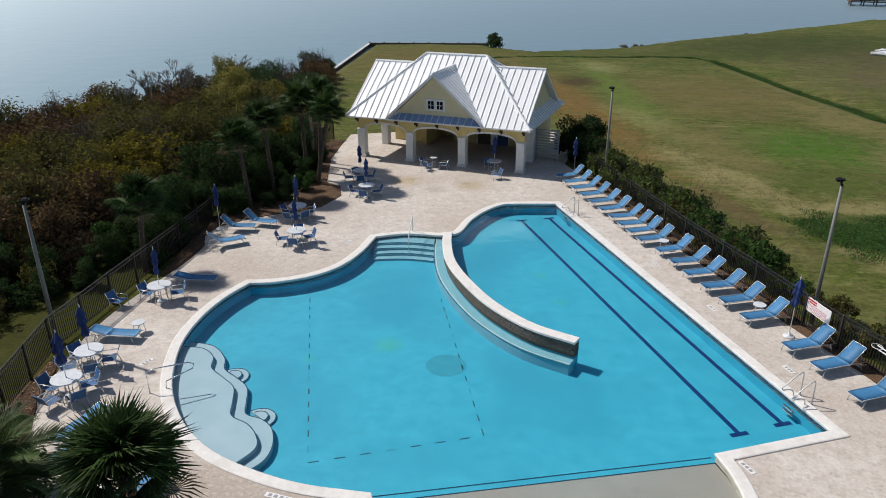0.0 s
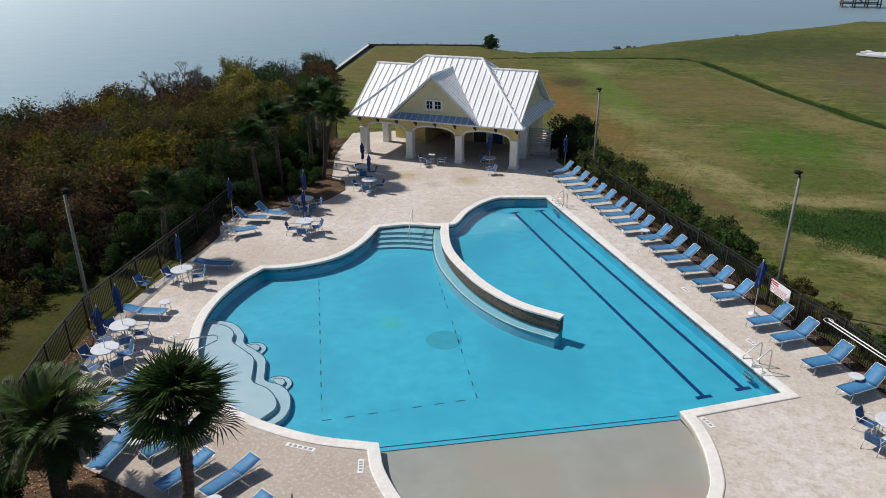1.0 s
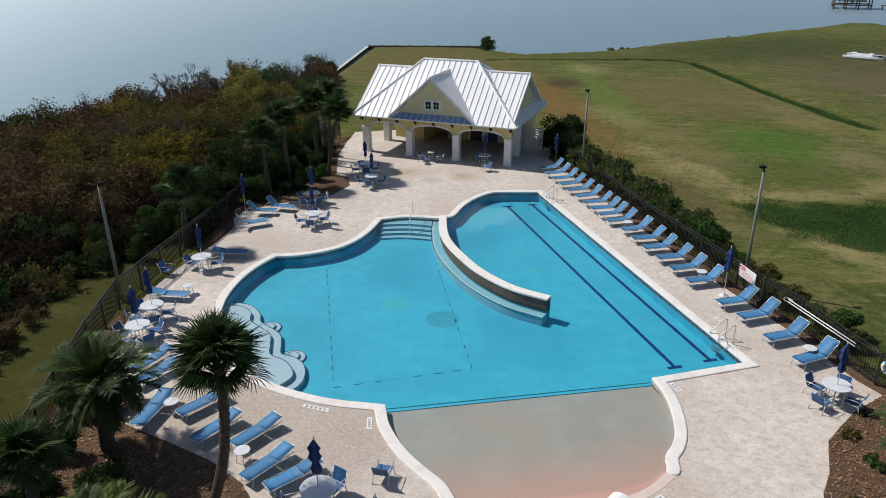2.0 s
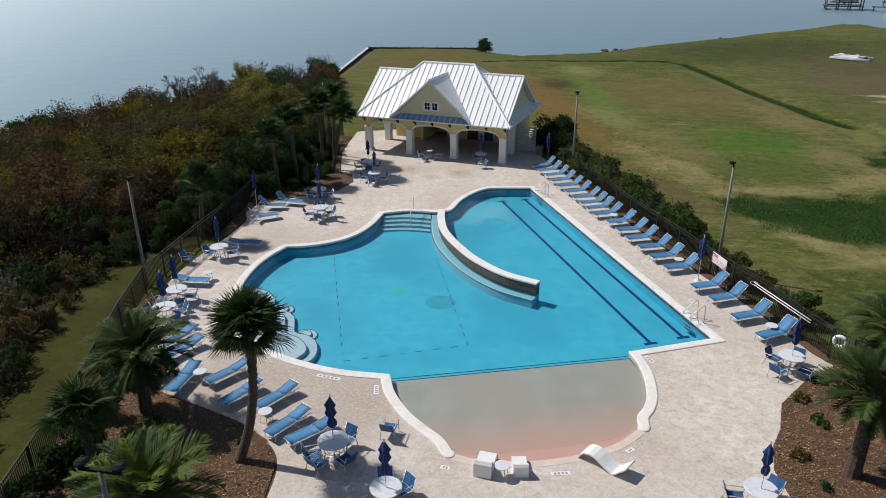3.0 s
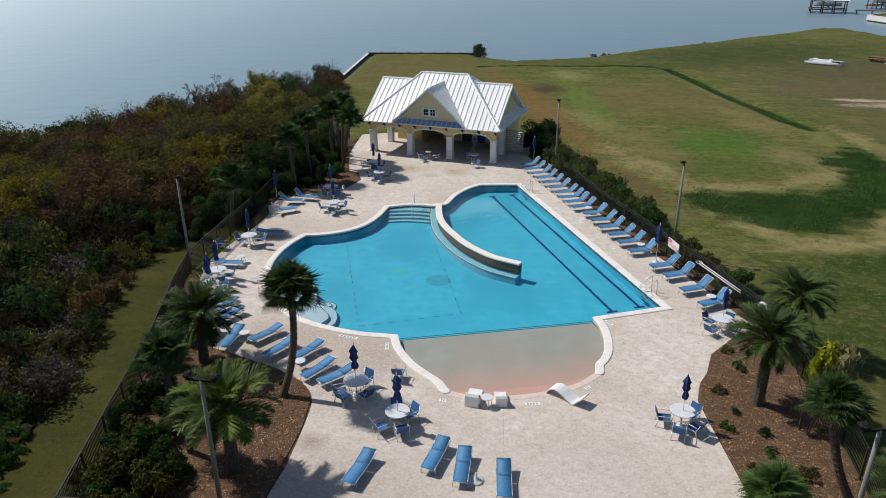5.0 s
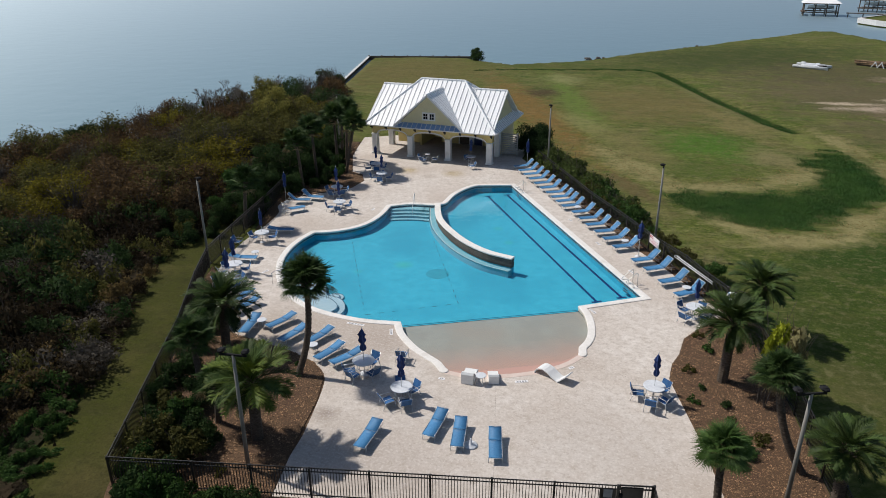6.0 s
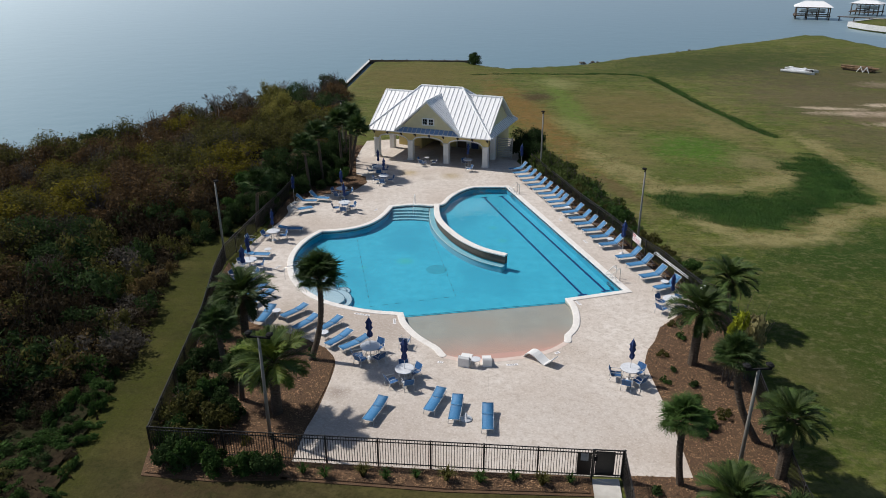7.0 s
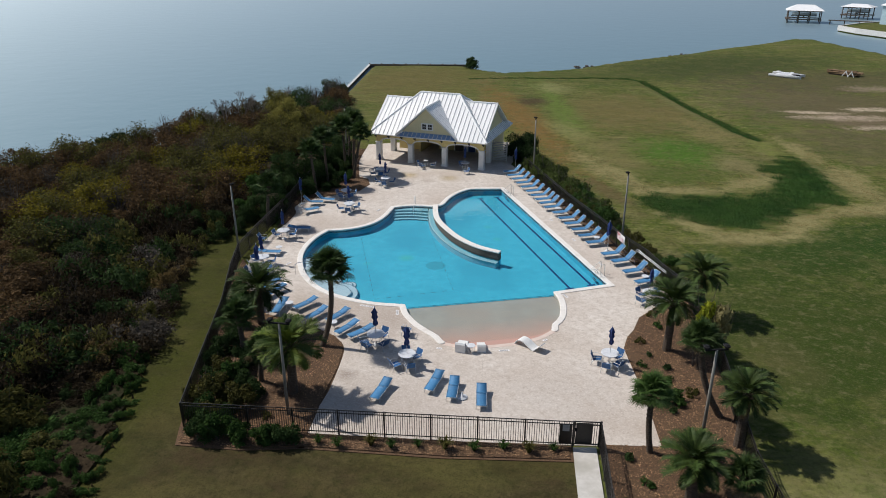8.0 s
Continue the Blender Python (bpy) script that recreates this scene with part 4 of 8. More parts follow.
def build_house():
    h = thing("pool_house", HOUSE, "yellow pool house with white standing-seam metal hip roof and arched porch", "house")
    cx, z0 = 2.02, 2.92                      # middle of the front and height of the eaves
    u0, u1, v0, v1 = cx - 6.4, cx + 6.4, -0.62, 8.7
    rz, ru0, ru1, rv = 6.62, -0.33, 4.0, 4.0  # the ridge

    def slab(name, quad, up=0.0, thick=0.10, parent=h, label=""):
        q = [Vector(p) for p in quad]
        n = (q[1] - q[0]).cross(q[2] - q[0]).normalized()
        if n.z < 0:
            q.reverse()
            n = -n
        vs = [p + n * up for p in q] + [p - n * thick + n * up for p in q]
        k = len(q)
        fs = [tuple(range(k)), tuple(range(2 * k - 1, k - 1, -1))] + [(i, i + k, (i + 1) % k + k, (i + 1) % k) for i in range(k)]
        fs[2:] = [tuple(reversed(f)) for f in fs[2:]]
        return part(name, mesh_of(name, vs, fs, M["roof"]), parent, label)

    def seams(parent, quad, across, step=0.46, skip=None):
        """Standing seams that run up a roof face, cut to its outline. across: the direction along the eaves."""
        q = [Vector(p) for p in quad]
        n = (q[1] - q[0]).cross(q[2] - q[0]).normalized()
        n = -n if n.z < 0 else n
        x = Vector(across).normalized()
        y = n.cross(x).normalized()
        o = q[0]
        P = [((p - o).dot(x), (p - o).dot(y)) for p in q]
        lo, hi = min(p[0] for p in P), max(p[0] for p in P)
        sc = lo + step / 2
        while sc < hi:
            cut = []
            for i in range(len(P)):
                (ax, ay), (bx, by) = P[i - 1], P[i]
                if (ax - sc) * (bx - sc) < 0:
                    cut.append(ay + (by - ay) * (sc - ax) / (bx - ax))
            cut.sort()
            if len(cut) >= 2 and cut[-1] - cut[0] > 0.2:
                a, b = o + x * sc + y * cut[0], o + x * sc + y * cut[-1]
                s = Shape()
                w, t = x * 0.014, n * 0.045
                s.add([a - w, a + w, a + w + t, a - w + t, b - w, b + w, b + w + t, b - w + t],
                      [(3, 2, 1, 0), (4, 5, 6, 7), (0, 1, 5, 4), (1, 2, 6, 5), (2, 3, 7, 6), (3, 0, 4, 7)])
                part("seam", s.mesh("seam", M["seam"]), parent)
            sc += step

    E = [(u0, v0, z0), (u1, v0, z0), (u1, v1, z0), (u0, v1, z0)]
    R0, R1 = (ru0, rv, rz), (ru1, rv, rz)
    hips = (("front", [E[0], E[1], R1, R0], (1, 0, 0)), ("right", [E[1], E[2], R1], (0, 1, 0)), ("back", [E[2], E[3], R0, R1], (1, 0, 0)), ("left", [E[3], E[0], R0], (0, 1, 0)))
    for nm, quad, ax in hips:
        s = slab("roof_" + nm, quad, label="white standing-seam metal roof face")
        seams(s, quad, ax)
    # side wings: a lower gabled roof along the ridge's line
    wz, wv0, wv1 = 5.95, -0.35, 8.5
    wu0, wu1 = cx - 6.3, cx + 6.1
    for nm, quad in (("wing_roof", [(wu0, wv0, 2.98), (wu1, wv0, 2.98), (wu1, rv, wz), (wu0, rv, wz)]), ("wing_roof", [(wu0, wv1, 2.98), (wu1, wv1, 2.98), (wu1, rv, wz), (wu0, rv, wz)])):
        s = slab(nm, quad)
        seams(s, quad, (1, 0, 0))
    for su, sgn in ((wu0 + 0.35, -1), (wu1 - 0.35, 1)):
        vs = [(su, wv0 + 0.5, 2.7), (su, wv1 - 0.5, 2.7), (su, rv, wz - 0.14)]
        vs += [(p[0] - sgn * 0.12, p[1], p[2]) for p in vs]
        part("gable_wall", mesh_of("gable_wall", vs, [(0, 1, 2), (5, 4, 3), (0, 2, 5, 3), (1, 4, 5, 2)], M["cream"]), h, "cream gable end")
        for va, vb in ((wv0 - 0.02, rv), (wv1 + 0.02, rv)):
            a, b = Vector((su + sgn * 0.37, va, 2.95)), Vector((su + sgn * 0.37, vb, wz - 0.03))
            d = b - a
            s = Shape()
            s.add([a + Vector((0, 0, 0.06)), a - Vector((0, 0, 0.16)), b - Vector((0, 0, 0.16)), b + Vector((0, 0, 0.06)), *(p + Vector((-sgn * 0.05, 0, 0)) for p in (a + Vector((0, 0, 0.06)), a - Vector((0, 0, 0.16)), b - Vector((0, 0, 0.16)), b + Vector((0, 0, 0.06))))],
                  [(0, 1, 2, 3), (7, 6, 5, 4), (0, 3, 7, 4), (1, 5, 6, 2), (0, 4, 5, 1), (3, 2, 6, 7)])
            part("rake_board", s.mesh("rake_board", M["white"]), h)
    # front gable
    gz, gu, gh = 5.98, cx - 0.02, 3.32
    zg = 3.02
    bk = rv - 0.55
    for sgn in (-1, 1):
        quad = [(gu, v0 + 0.02, gz), (gu + sgn * gh, v0 + 0.02, zg), (gu + sgn * gh, v0 + 0.1, zg + 0.0), (gu, bk, gz)]
        s = slab("gable_roof", quad, up=0.03)
        seams(s, quad, (0, 1, 0), 0.42)
        a, b = Vector((gu + sgn * gh, v0 - 0.02, zg)), Vector((gu, v0 - 0.02, gz))
        s = Shape()
        s.add([a + Vector((0, 0, .06)), a - Vector((0, 0, .14)), b - Vector((0, 0, .14)), b + Vector((0, 0, .06)), *(p + Vector((0, 0.05, 0)) for p in (a + Vector((0, 0, .06)), a - Vector((0, 0, .14)), b - Vector((0, 0, .14)), b + Vector((0, 0, .06))))],
              [(0, 1, 2, 3), (7, 6, 5, 4), (0, 3, 7, 4), (1, 5, 6, 2), (0, 4, 5, 1), (3, 2, 6, 7)])
        part("rake_board", s.mesh("rake_board", M["white"]), h)
    gv = -0.16
    rise = (rz - z0) / (rv - v0)
    # thin slab over the front roof that carries the gable's shade as colour
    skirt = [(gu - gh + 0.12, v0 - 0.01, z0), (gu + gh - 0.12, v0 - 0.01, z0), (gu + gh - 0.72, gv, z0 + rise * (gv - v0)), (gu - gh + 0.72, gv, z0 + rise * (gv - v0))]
    sk = slab("skirt_roof", skirt, up=0.02, thick=0.015, label="metal skirt roof below the gable, blue-grey shade put into its colour")
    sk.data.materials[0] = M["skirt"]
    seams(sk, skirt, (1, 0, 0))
    gw = [(gu - gh + 0.3, gv, zg + 0.1), (gu + gh - 0.3, gv, zg + 0.1), (gu, gv, gz - 0.12)]
    gw += [(p[0], p[1] + 0.15, p[2]) for p in gw]
    part("gable_wall", mesh_of("gable_wall", gw, [(0, 1, 2), (5, 4, 3), (0, 2, 5, 3), (1, 4, 5, 2)], M["cream"]), h, "cream stucco front gable")
    win = part("window", Shape().box((gu, gv - 0.02, 3.98), (1.28, 0.08, 0.74), chamfer=0.01).mesh("window_frame", M["white"]), h, "white double window in the gable")
    for du in (-0.31, 0.31):
        part("pane", Shape().box((gu + du, gv - 0.065, 3.98), (0.40, 0.02, 0.50)).mesh("pane", M["glass"]), win)
        part("muntin", Shape().box((gu + du, gv - 0.08, 3.98), (0.025, 0.015, 0.50)).box((gu + du, gv - 0.08, 3.98), (0.40, 0.015, 0.025)).mesh("muntin", M["white"]), win)
    # ridge and hip caps
    for a, b in ((R0, R1), (E[0], R0), (E[1], R1), (E[2], R1), (E[3], R0), ((wu0, rv, wz), (ru0 - 0.6, rv, wz)), ((wu1, rv, wz), (ru1 + 0.6, rv, wz)), ((gu, v0, gz + 0.03), (gu, bk, gz + 0.03))):
        part("ridge_cap", Shape().tube([Vector(a) + Vector((0, 0, 0.02)), Vector(b) + Vector((0, 0, 0.02))], 0.085, 6).mesh("ridge_cap", M["roof"]), h)
    # fascia and gutters
    for a, b in ((E[0], E[1]), (E[1], E[2]), (E[2], E[3]), (E[3], E[0])):
        a, b = Vector(a), Vector(b)
        d = b - a
        s = Shape().box((a + b) / 2 - Vector((0, 0, 0.04)), (d.length + 0.06, 0.07, 0.10), math.atan2(d.y, d.x), chamfer=0.015)
        part("fascia", s.mesh("fascia", M["white"]), h)
    part("soffit", Shape().box((2.02, 4.15, z0 - 0.22), (11.4, 8.0, 0.06)).mesh("soffit", M["ceiling"]), h, "brown porch ceiling, coloured dark for the porch's shade")
    # front: columns with arches
    cols = [-3.62, 0.0, 3.72, 7.66]
    cw, cd, spring, top = 0.52, 0.52, 1.95, z0 - 0.25
    for u in cols:
        s = Shape().box((u, 0.26, 1.0), (cw, cd, 2.0), chamfer=0.02).box((u, 0.26, 0.09), (cw + 0.1, cd + 0.1, 0.18), chamfer=0.02).box((u, 0.26, 1.93), (cw + 0.08, cd + 0.08, 0.08), chamfer=0.02)
        part("column", s.mesh("column", M["white"]), h, "white stucco column")

    def arch(name, a, b, v, axis="u", rise=0.42, thick=0.40):
        """A wall with a segmental arch over an opening, from the springing to the eaves."""
        n = 14
        vs, fs = [], []
        for i in range(n + 1):
            t = i / n
            x = a + (b - a) * t
            zz = spring + rise * (1 - (2 * t - 1) ** 2) ** 0.5
            for dv in (0, thick):
                p = ((x, v + dv) if axis == "u" else (v + dv, x))
                vs += [(*p, zz), (*p, top)]
        for i in range(n):
            k = i * 4
            fs += [(k, k + 4, k + 5, k + 1), (k + 2, k + 3, k + 7, k + 6), (k, k + 2, k + 6, k + 4), (k + 1, k + 5, k + 7, k + 3)]
        w = part(name, mesh_of(name, vs, fs, M["yellow"]), h, "pale yellow stucco arch wall")
        trim = Shape()
        for i in range(n):
            k = i * 4
            p, q = Vector(vs[k]), Vector(vs[k + 4])
            o = Vector((0, -0.03, 0)) if axis == "u" else Vector((0.0, 0, 0))
            if axis == "u":
                up = Vector((0, 0, 0.13))
                trim.add([p + o, q + o, q + o + up, p + o + up, p + Vector((0, 0.02, -.004)), q + Vector((0, 0.02, -.004))], [(0, 1, 2, 3), (0, 4, 5, 1)])
        if trim.v:
            part("arch_trim", trim.mesh("arch_trim", M["white"]), w, "white arch trim")
        return w

    for a, b in zip(cols, cols[1:]):
        arch("arch_wall", a + cw / 2, b - cw / 2, 0.06)
    for u in cols:
        part("pier", Shape().box((u, 0.26, (spring + top) / 2), (cw - 0.004, 0.40, top - spring)).mesh("pier", M["yellow"]), h)
    for i in range(9):
        u = u0 + 0.55 + i * (u1 - u0 - 1.1) / 8
        part("bracket", Shape().box((u, -0.10, top - 0.02), (0.14, 0.32, 0.16), chamfer=0.02).box((u, 0.02, top - 0.15), (0.12, 0.08, 0.2), chamfer=0.02).mesh("bracket", M["dark_wood"]), h, "dark rafter bracket")
    # sides and back rooms
    for v in (3.9, 7.9):
        part("column", Shape().box((cols[0], v, 1.33), (cw, cd, 2.66), chamfer=0.02).mesh("column", M["white"]), h)
    arch("arch_wall", 0.52, 3.64, cols[0] - 0.2, "v")
    part("back_wall", Shape().box((0.055, 6.4, 2.43), (1.41, 0.2, 0.46)).box((4.105, 6.4, 1.33), (6.69, 0.2, 2.66)).mesh("back_wall", M["yellow"]), h, "yellow porch back wall with a dark open passage")
    part("side_wall", Shape().box((-0.75, 6.3, 1.33), (0.2, 3.6, 2.66)).mesh("side_wall", M["yellow"]), h)
    part("side_wall", Shape().box((7.55, 5.9, 1.33), (0.2, 4.6, 2.66)).mesh("side_wall", M["cream"]), h)
    part("rear_wall", Shape().box((3.33, 8.1, 1.33), (8.36, 0.2, 2.66)).mesh("rear_wall", M["yellow"]), h)
    part("side_wall", Shape().box((-2.2, 5.4, 1.3), (2.7, 0.2, 2.6)).mesh("side_wall", M["yellow"]), h, "yellow store room wall")
    part("pilaster", Shape().box((7.55, 3.0, 1.33), (0.5, 0.5, 2.66), chamfer=0.02).mesh("pilaster", M["white"]), h)
    for u, w, mat, lab in ((3.2, 1.0, "dark_door", "brown panel door"), (4.62, 0.8, "door", "blue panel door")):
        d = part("door", Shape().box((u, 6.26, 1.05), (w, 0.06, 2.1), chamfer=0.01).mesh("door", M[mat]), h, lab)
        part("door_frame", Shape().box((u - w / 2 - 0.05, 6.27, 1.08), (0.1, 0.08, 2.16)).box((u + w / 2 + 0.05, 6.27, 1.08), (0.1, 0.08, 2.16)).box((u, 6.27, 2.2), (w + 0.2, 0.08, 0.1)).mesh("door_frame", M["white"]), d)
        part("handle", Shape().tube([(u + w / 2 - 0.1, 6.22, 0.98), (u + w / 2 - 0.1, 6.16, 1.0), (u + w / 2 - 0.2, 6.16, 1.0)], 0.014).mesh("handle", M["chrome"]), d)
    for u in (3.95,):
        part("pilaster", Shape().box((u, 6.24, 1.33), (0.35, 0.12, 2.66), chamfer=0.01).mesh("pilaster", M["white"]), h)
    return h


# white roof metal as it looks in blue sky-lit shade, painted in
M["skirt"] = surf("shaded_roof_metal", (0.14, 0.25, 0.44), (0.21, 0.33, 0.54), 2.0, 0.4, 0.05, 3.0)
# seams greyer than the roof: their shadow lines are put into the colour
M["seam"] = surf("roof_seam", (0.50, 0.51, 0.53), (0.60, 0.61, 0.63), 3.0, 0.5)
# dark brown added to deepen the porch's shade; the ceiling's own colour is unknown
M["ceiling"] = surf("shade_dark_ceiling", (0.06, 0.042, 0.03), (0.11, 0.08, 0.055), 3.0, 0.8, stretch=(1, 8, 1))
house = build_house()

# louvred equipment screen beside the house
screen = thing("louvre_screen", HOUSE @ pose(8.55, 3.6, 0), "grey-white louvred equipment screen beside the house", "screen")
for i in range(11):
    part("slat", Shape().box((0, 0, 0.25 + i * 0.18), (1.5, 0.05, 0.11), chamfer=0.008).mesh("slat", M["louvre"]), screen)
for x in (-0.75, 0.75):
    part("post", Shape().box((x, 0.03, 1.1), (0.1, 0.1, 2.2), chamfer=0.01).mesh("post", M["louvre"]), screen)


# ---- fences ----
picket_mesh = Shape().box((0, 0, 0.70), (0.022, 0.022, 1.26)).mesh("picket", M["fence"])
FENCE_H = 1.38


def fence_post():
    return Shape().box((0, 0, FENCE_H / 2), (0.07, 0.07, FENCE_H + 0.02)).box((0, 0, FENCE_H + 0.03), (0.09, 0.09, 0.04), chamfer=0.015).mesh("post", M["fence"])


post_mesh = fence_post()


def fence_run(pts, label, step=2.1):
    """Posts, rails and pickets along the points; the first 300 pickets are parts of their own."""
    f = thing("fence", pose(pts[0][0], pts[0][1], 0), label, "fence", "pool fences")
    o = Vector((pts[0][0], pts[0][1], 0))
    rest, made = Shape(), 0
    for j, (a, b) in enumerate(zip(pts, pts[1:])):
        a, b = Vector((*a, 0)), Vector((*b, 0))
        n = max(1, round((b - a).length / step))
        ang = math.degrees(math.atan2(b.y - a.y, b.x - a.x))
        for i in range(0 if j == 0 else 1, n + 1):
            p = a + (b - a) * (i / n) - o
            part("post", post_mesh, f, m=pose(p.x, p.y, -0.05, 0, 0, ang))
        w = (b - a).length / n - 0.07
        cnt = int(w / 0.105)
        rail_mesh = Shape().box((0, 0, 0), (w, 0.03, 0.035)).mesh("rail", M["fence"])
        for i in range(n):
            mid = a + (b - a) * ((i + 0.5) / n) - o
            m = pose(mid.x, mid.y, 0, 0, 0, ang)
            for z in (0.16, FENCE_H - 0.18, FENCE_H - 0.03):
                part("rail", rail_mesh, f, m=m @ pose(0, 0, z))
            for k in range(cnt):
                at = m @ pose(-w / 2 + (k + 0.5) * w / cnt, 0, 0)
                if made < 300:
                    part("picket", picket_mesh, f, m=at)
                else:
                    rest.box((0, 0, 0.70), (0.022, 0.022, 1.26), m=at)
                made += 1
    if rest.v:
        tagged(part("picket_rest", rest.mesh("picket_rest", M["fence"]), f), kind="stuff")
    return f


fence_run([(-10.1, 6.3), (-7.0, 6.22), (7.75, 5.78)], "black aluminium picket fence along the front of the deck")
fence_run(FENCE_LEFT, "black aluminium picket fence beside the woods")
fence_run(FENCE_RIGHT[::-1], "black aluminium picket fence beside the field")
fence_run([(16.6, 20.5), (16.15, 12.0), (15.1, 4.2), (15.2, -4.0)], "black aluminium picket fence behind the palms")
fence_run([(8.96, 5.8), (8.75, 1.6), (8.7, -2.6)], "black aluminium picket fence beside the walkway")
gate = thing("gate", pose(8.36, 5.79, 0, 0, 0, -1), "black aluminium gate with a solid mesh panel", "gate")
s = Shape()
for z in (0.16, FENCE_H - 0.18, FENCE_H - 0.03):
    s.box((0, 0, z), (1.08, 0.04, 0.045))
for x in (-0.54, 0.54):
    s.box((x, 0, 0.72), (0.05, 0.05, 1.32))
part("gate_frame", s.mesh("gate_frame", M["fence"]), gate)
part("mesh_panel", Shape().box((-0.12, 0.03, 0.72), (0.74, 0.02, 1.08)).mesh("mesh_panel", M["fence"]), gate, "black perforated panel")
for i in range(3):
    part("picket", picket_mesh, gate, m=pose(0.32 + i * 0.1, 0, 0))
part("latch", Shape().box((-0.50, -0.05, 0.95), (0.12, 0.08, 0.16), chamfer=0.015).mesh("latch", M["lamp_black"]), gate)
guard = thing("latch_guard", pose(7.42, 5.74, 0, 0, 0, -1), "black latch guard panel with a small pale notice on the fence", "panel")
part("guard_panel", Shape().box((0, 0, 0.72), (0.55, 0.02, 1.08)).mesh("guard_panel", M["fence"]), guard)
part("notice", Shape().box((0, -0.016, 1.05), (0.30, 0.008, 0.34)).mesh("notice", M["letter"]), guard, "small pale notice")

whole("walkway", filled([[(7.78, 5.7), (8.82, 5.74), (8.66, 2.2), (7.62, 2.2)]], 0.03, "walkway", M["walk"], 0.3), "pale concrete walkway slab leading to the gate", "pavement", kind="structure")
whole("walkway", filled([[(7.61, 2.17), (8.65, 2.17), (8.5, -3.0), (7.45, -3.0)]], 0.03, "walkway", M["walk"], 0.3), "pale concrete walkway slab leading to the gate", "pavement", kind="structure")

# ---- furniture ----
def build_lounger(back_angle, name="sun_lounger", label=""):
    """A sling lounger along +x (head at +x), with its back raised by back_angle degrees."""
    L = thing(name, None, label, "sun lounger", "sun loungers on the deck")
    w, zs = 0.30, 0.34
    hx = 0.25
    ca, sa = math.cos(radians(back_angle)), math.sin(radians(back_angle))
    hl = 0.78
    hp = (hx + hl * ca, zs + hl * sa)
    s = Shape()
    for y in (-w, w):
        s.tube([(-0.98, y, zs - 0.03), (-0.9, y, zs + 0.01), (hx, y, zs), (hx + 0.72, y, zs - 0.02)], 0.014, 6)
    s.tube([(-0.98, -w, zs - 0.03), (-0.98, w, zs - 0.03)], 0.017, 6)
    part("frame", s.mesh("frame", M["tube"], True), L)
    b = Shape()
    b.tube([(hx, -w, zs), (hp[0], -w, hp[1]), (hp[0] + 0.02, -w + 0.05, hp[1] + 0.01), (hp[0] + 0.02, w - 0.05, hp[1] + 0.01), (hp[0], w, hp[1]), (hx, w, zs)], 0.013, 6)
    part("back_frame", b.mesh("back_frame", M["tube"], True), L)

    def sling(nm, p0, p1, sag):
        n, th = 6, 0.012
        vs, fs = [], []
        for i in range(n + 1):
            t = i / n
            x, z = p0[0] + (p1[0] - p0[0]) * t, p0[1] + (p1[1] - p0[1]) * t - sag * math.sin(math.pi * t)
            vs += [(x, -w + 0.01, z + th), (x, 0, z + th - 0.012), (x, w - 0.01, z + th), (x, w - 0.01, z - 0.004), (x, 0, z - 0.016), (x, -w + 0.01, z - 0.004)]
        for i in range(n):
            k = i * 6
            fs += [(k + j, k + (j + 1) % 6, k + 6 + (j + 1) % 6, k + 6 + j) for j in range(6)]
        fs += [(0, 1, 2, 3, 4, 5), tuple(n * 6 + j for j in (5, 4, 3, 2, 1, 0))]
        fs = [tuple(reversed(q)) for q in fs]
        part(nm, mesh_of(nm, vs, fs, M["sling"], True), L, "blue mesh sling")
    sling("seat", (-0.97, zs), (hx - 0.01, zs), 0.02)
    sling("backrest", (hx + 0.01, zs + 0.005), hp, 0.02)
    for x, lean in ((-0.80, -0.10), (hx + 0.45, 0.12)):
        for y in (-w, w):
            part("leg", Shape().tube([(x, y, zs - 0.01), (x + lean * 0.5, y, 0.17), (x + lean, y, 0.0)], 0.017, 6).mesh("leg", M["tube"], True), L)
    part("stretcher", Shape().tube([(hx + 0.52, -w, 0.12), (hx + 0.52, w, 0.12)], 0.012, 5).mesh("stretcher", M["tube"], True), L)
    if back_angle > 20:
        for y in (-w + 0.05, w - 0.05):
            part("back_strut", Shape().tube([(hx + 0.5 * ca, y, zs + 0.5 * sa), (hx + 0.66, y, zs - 0.02)], 0.011, 5).mesh("back_strut", M["tube"], True), L)
    return L


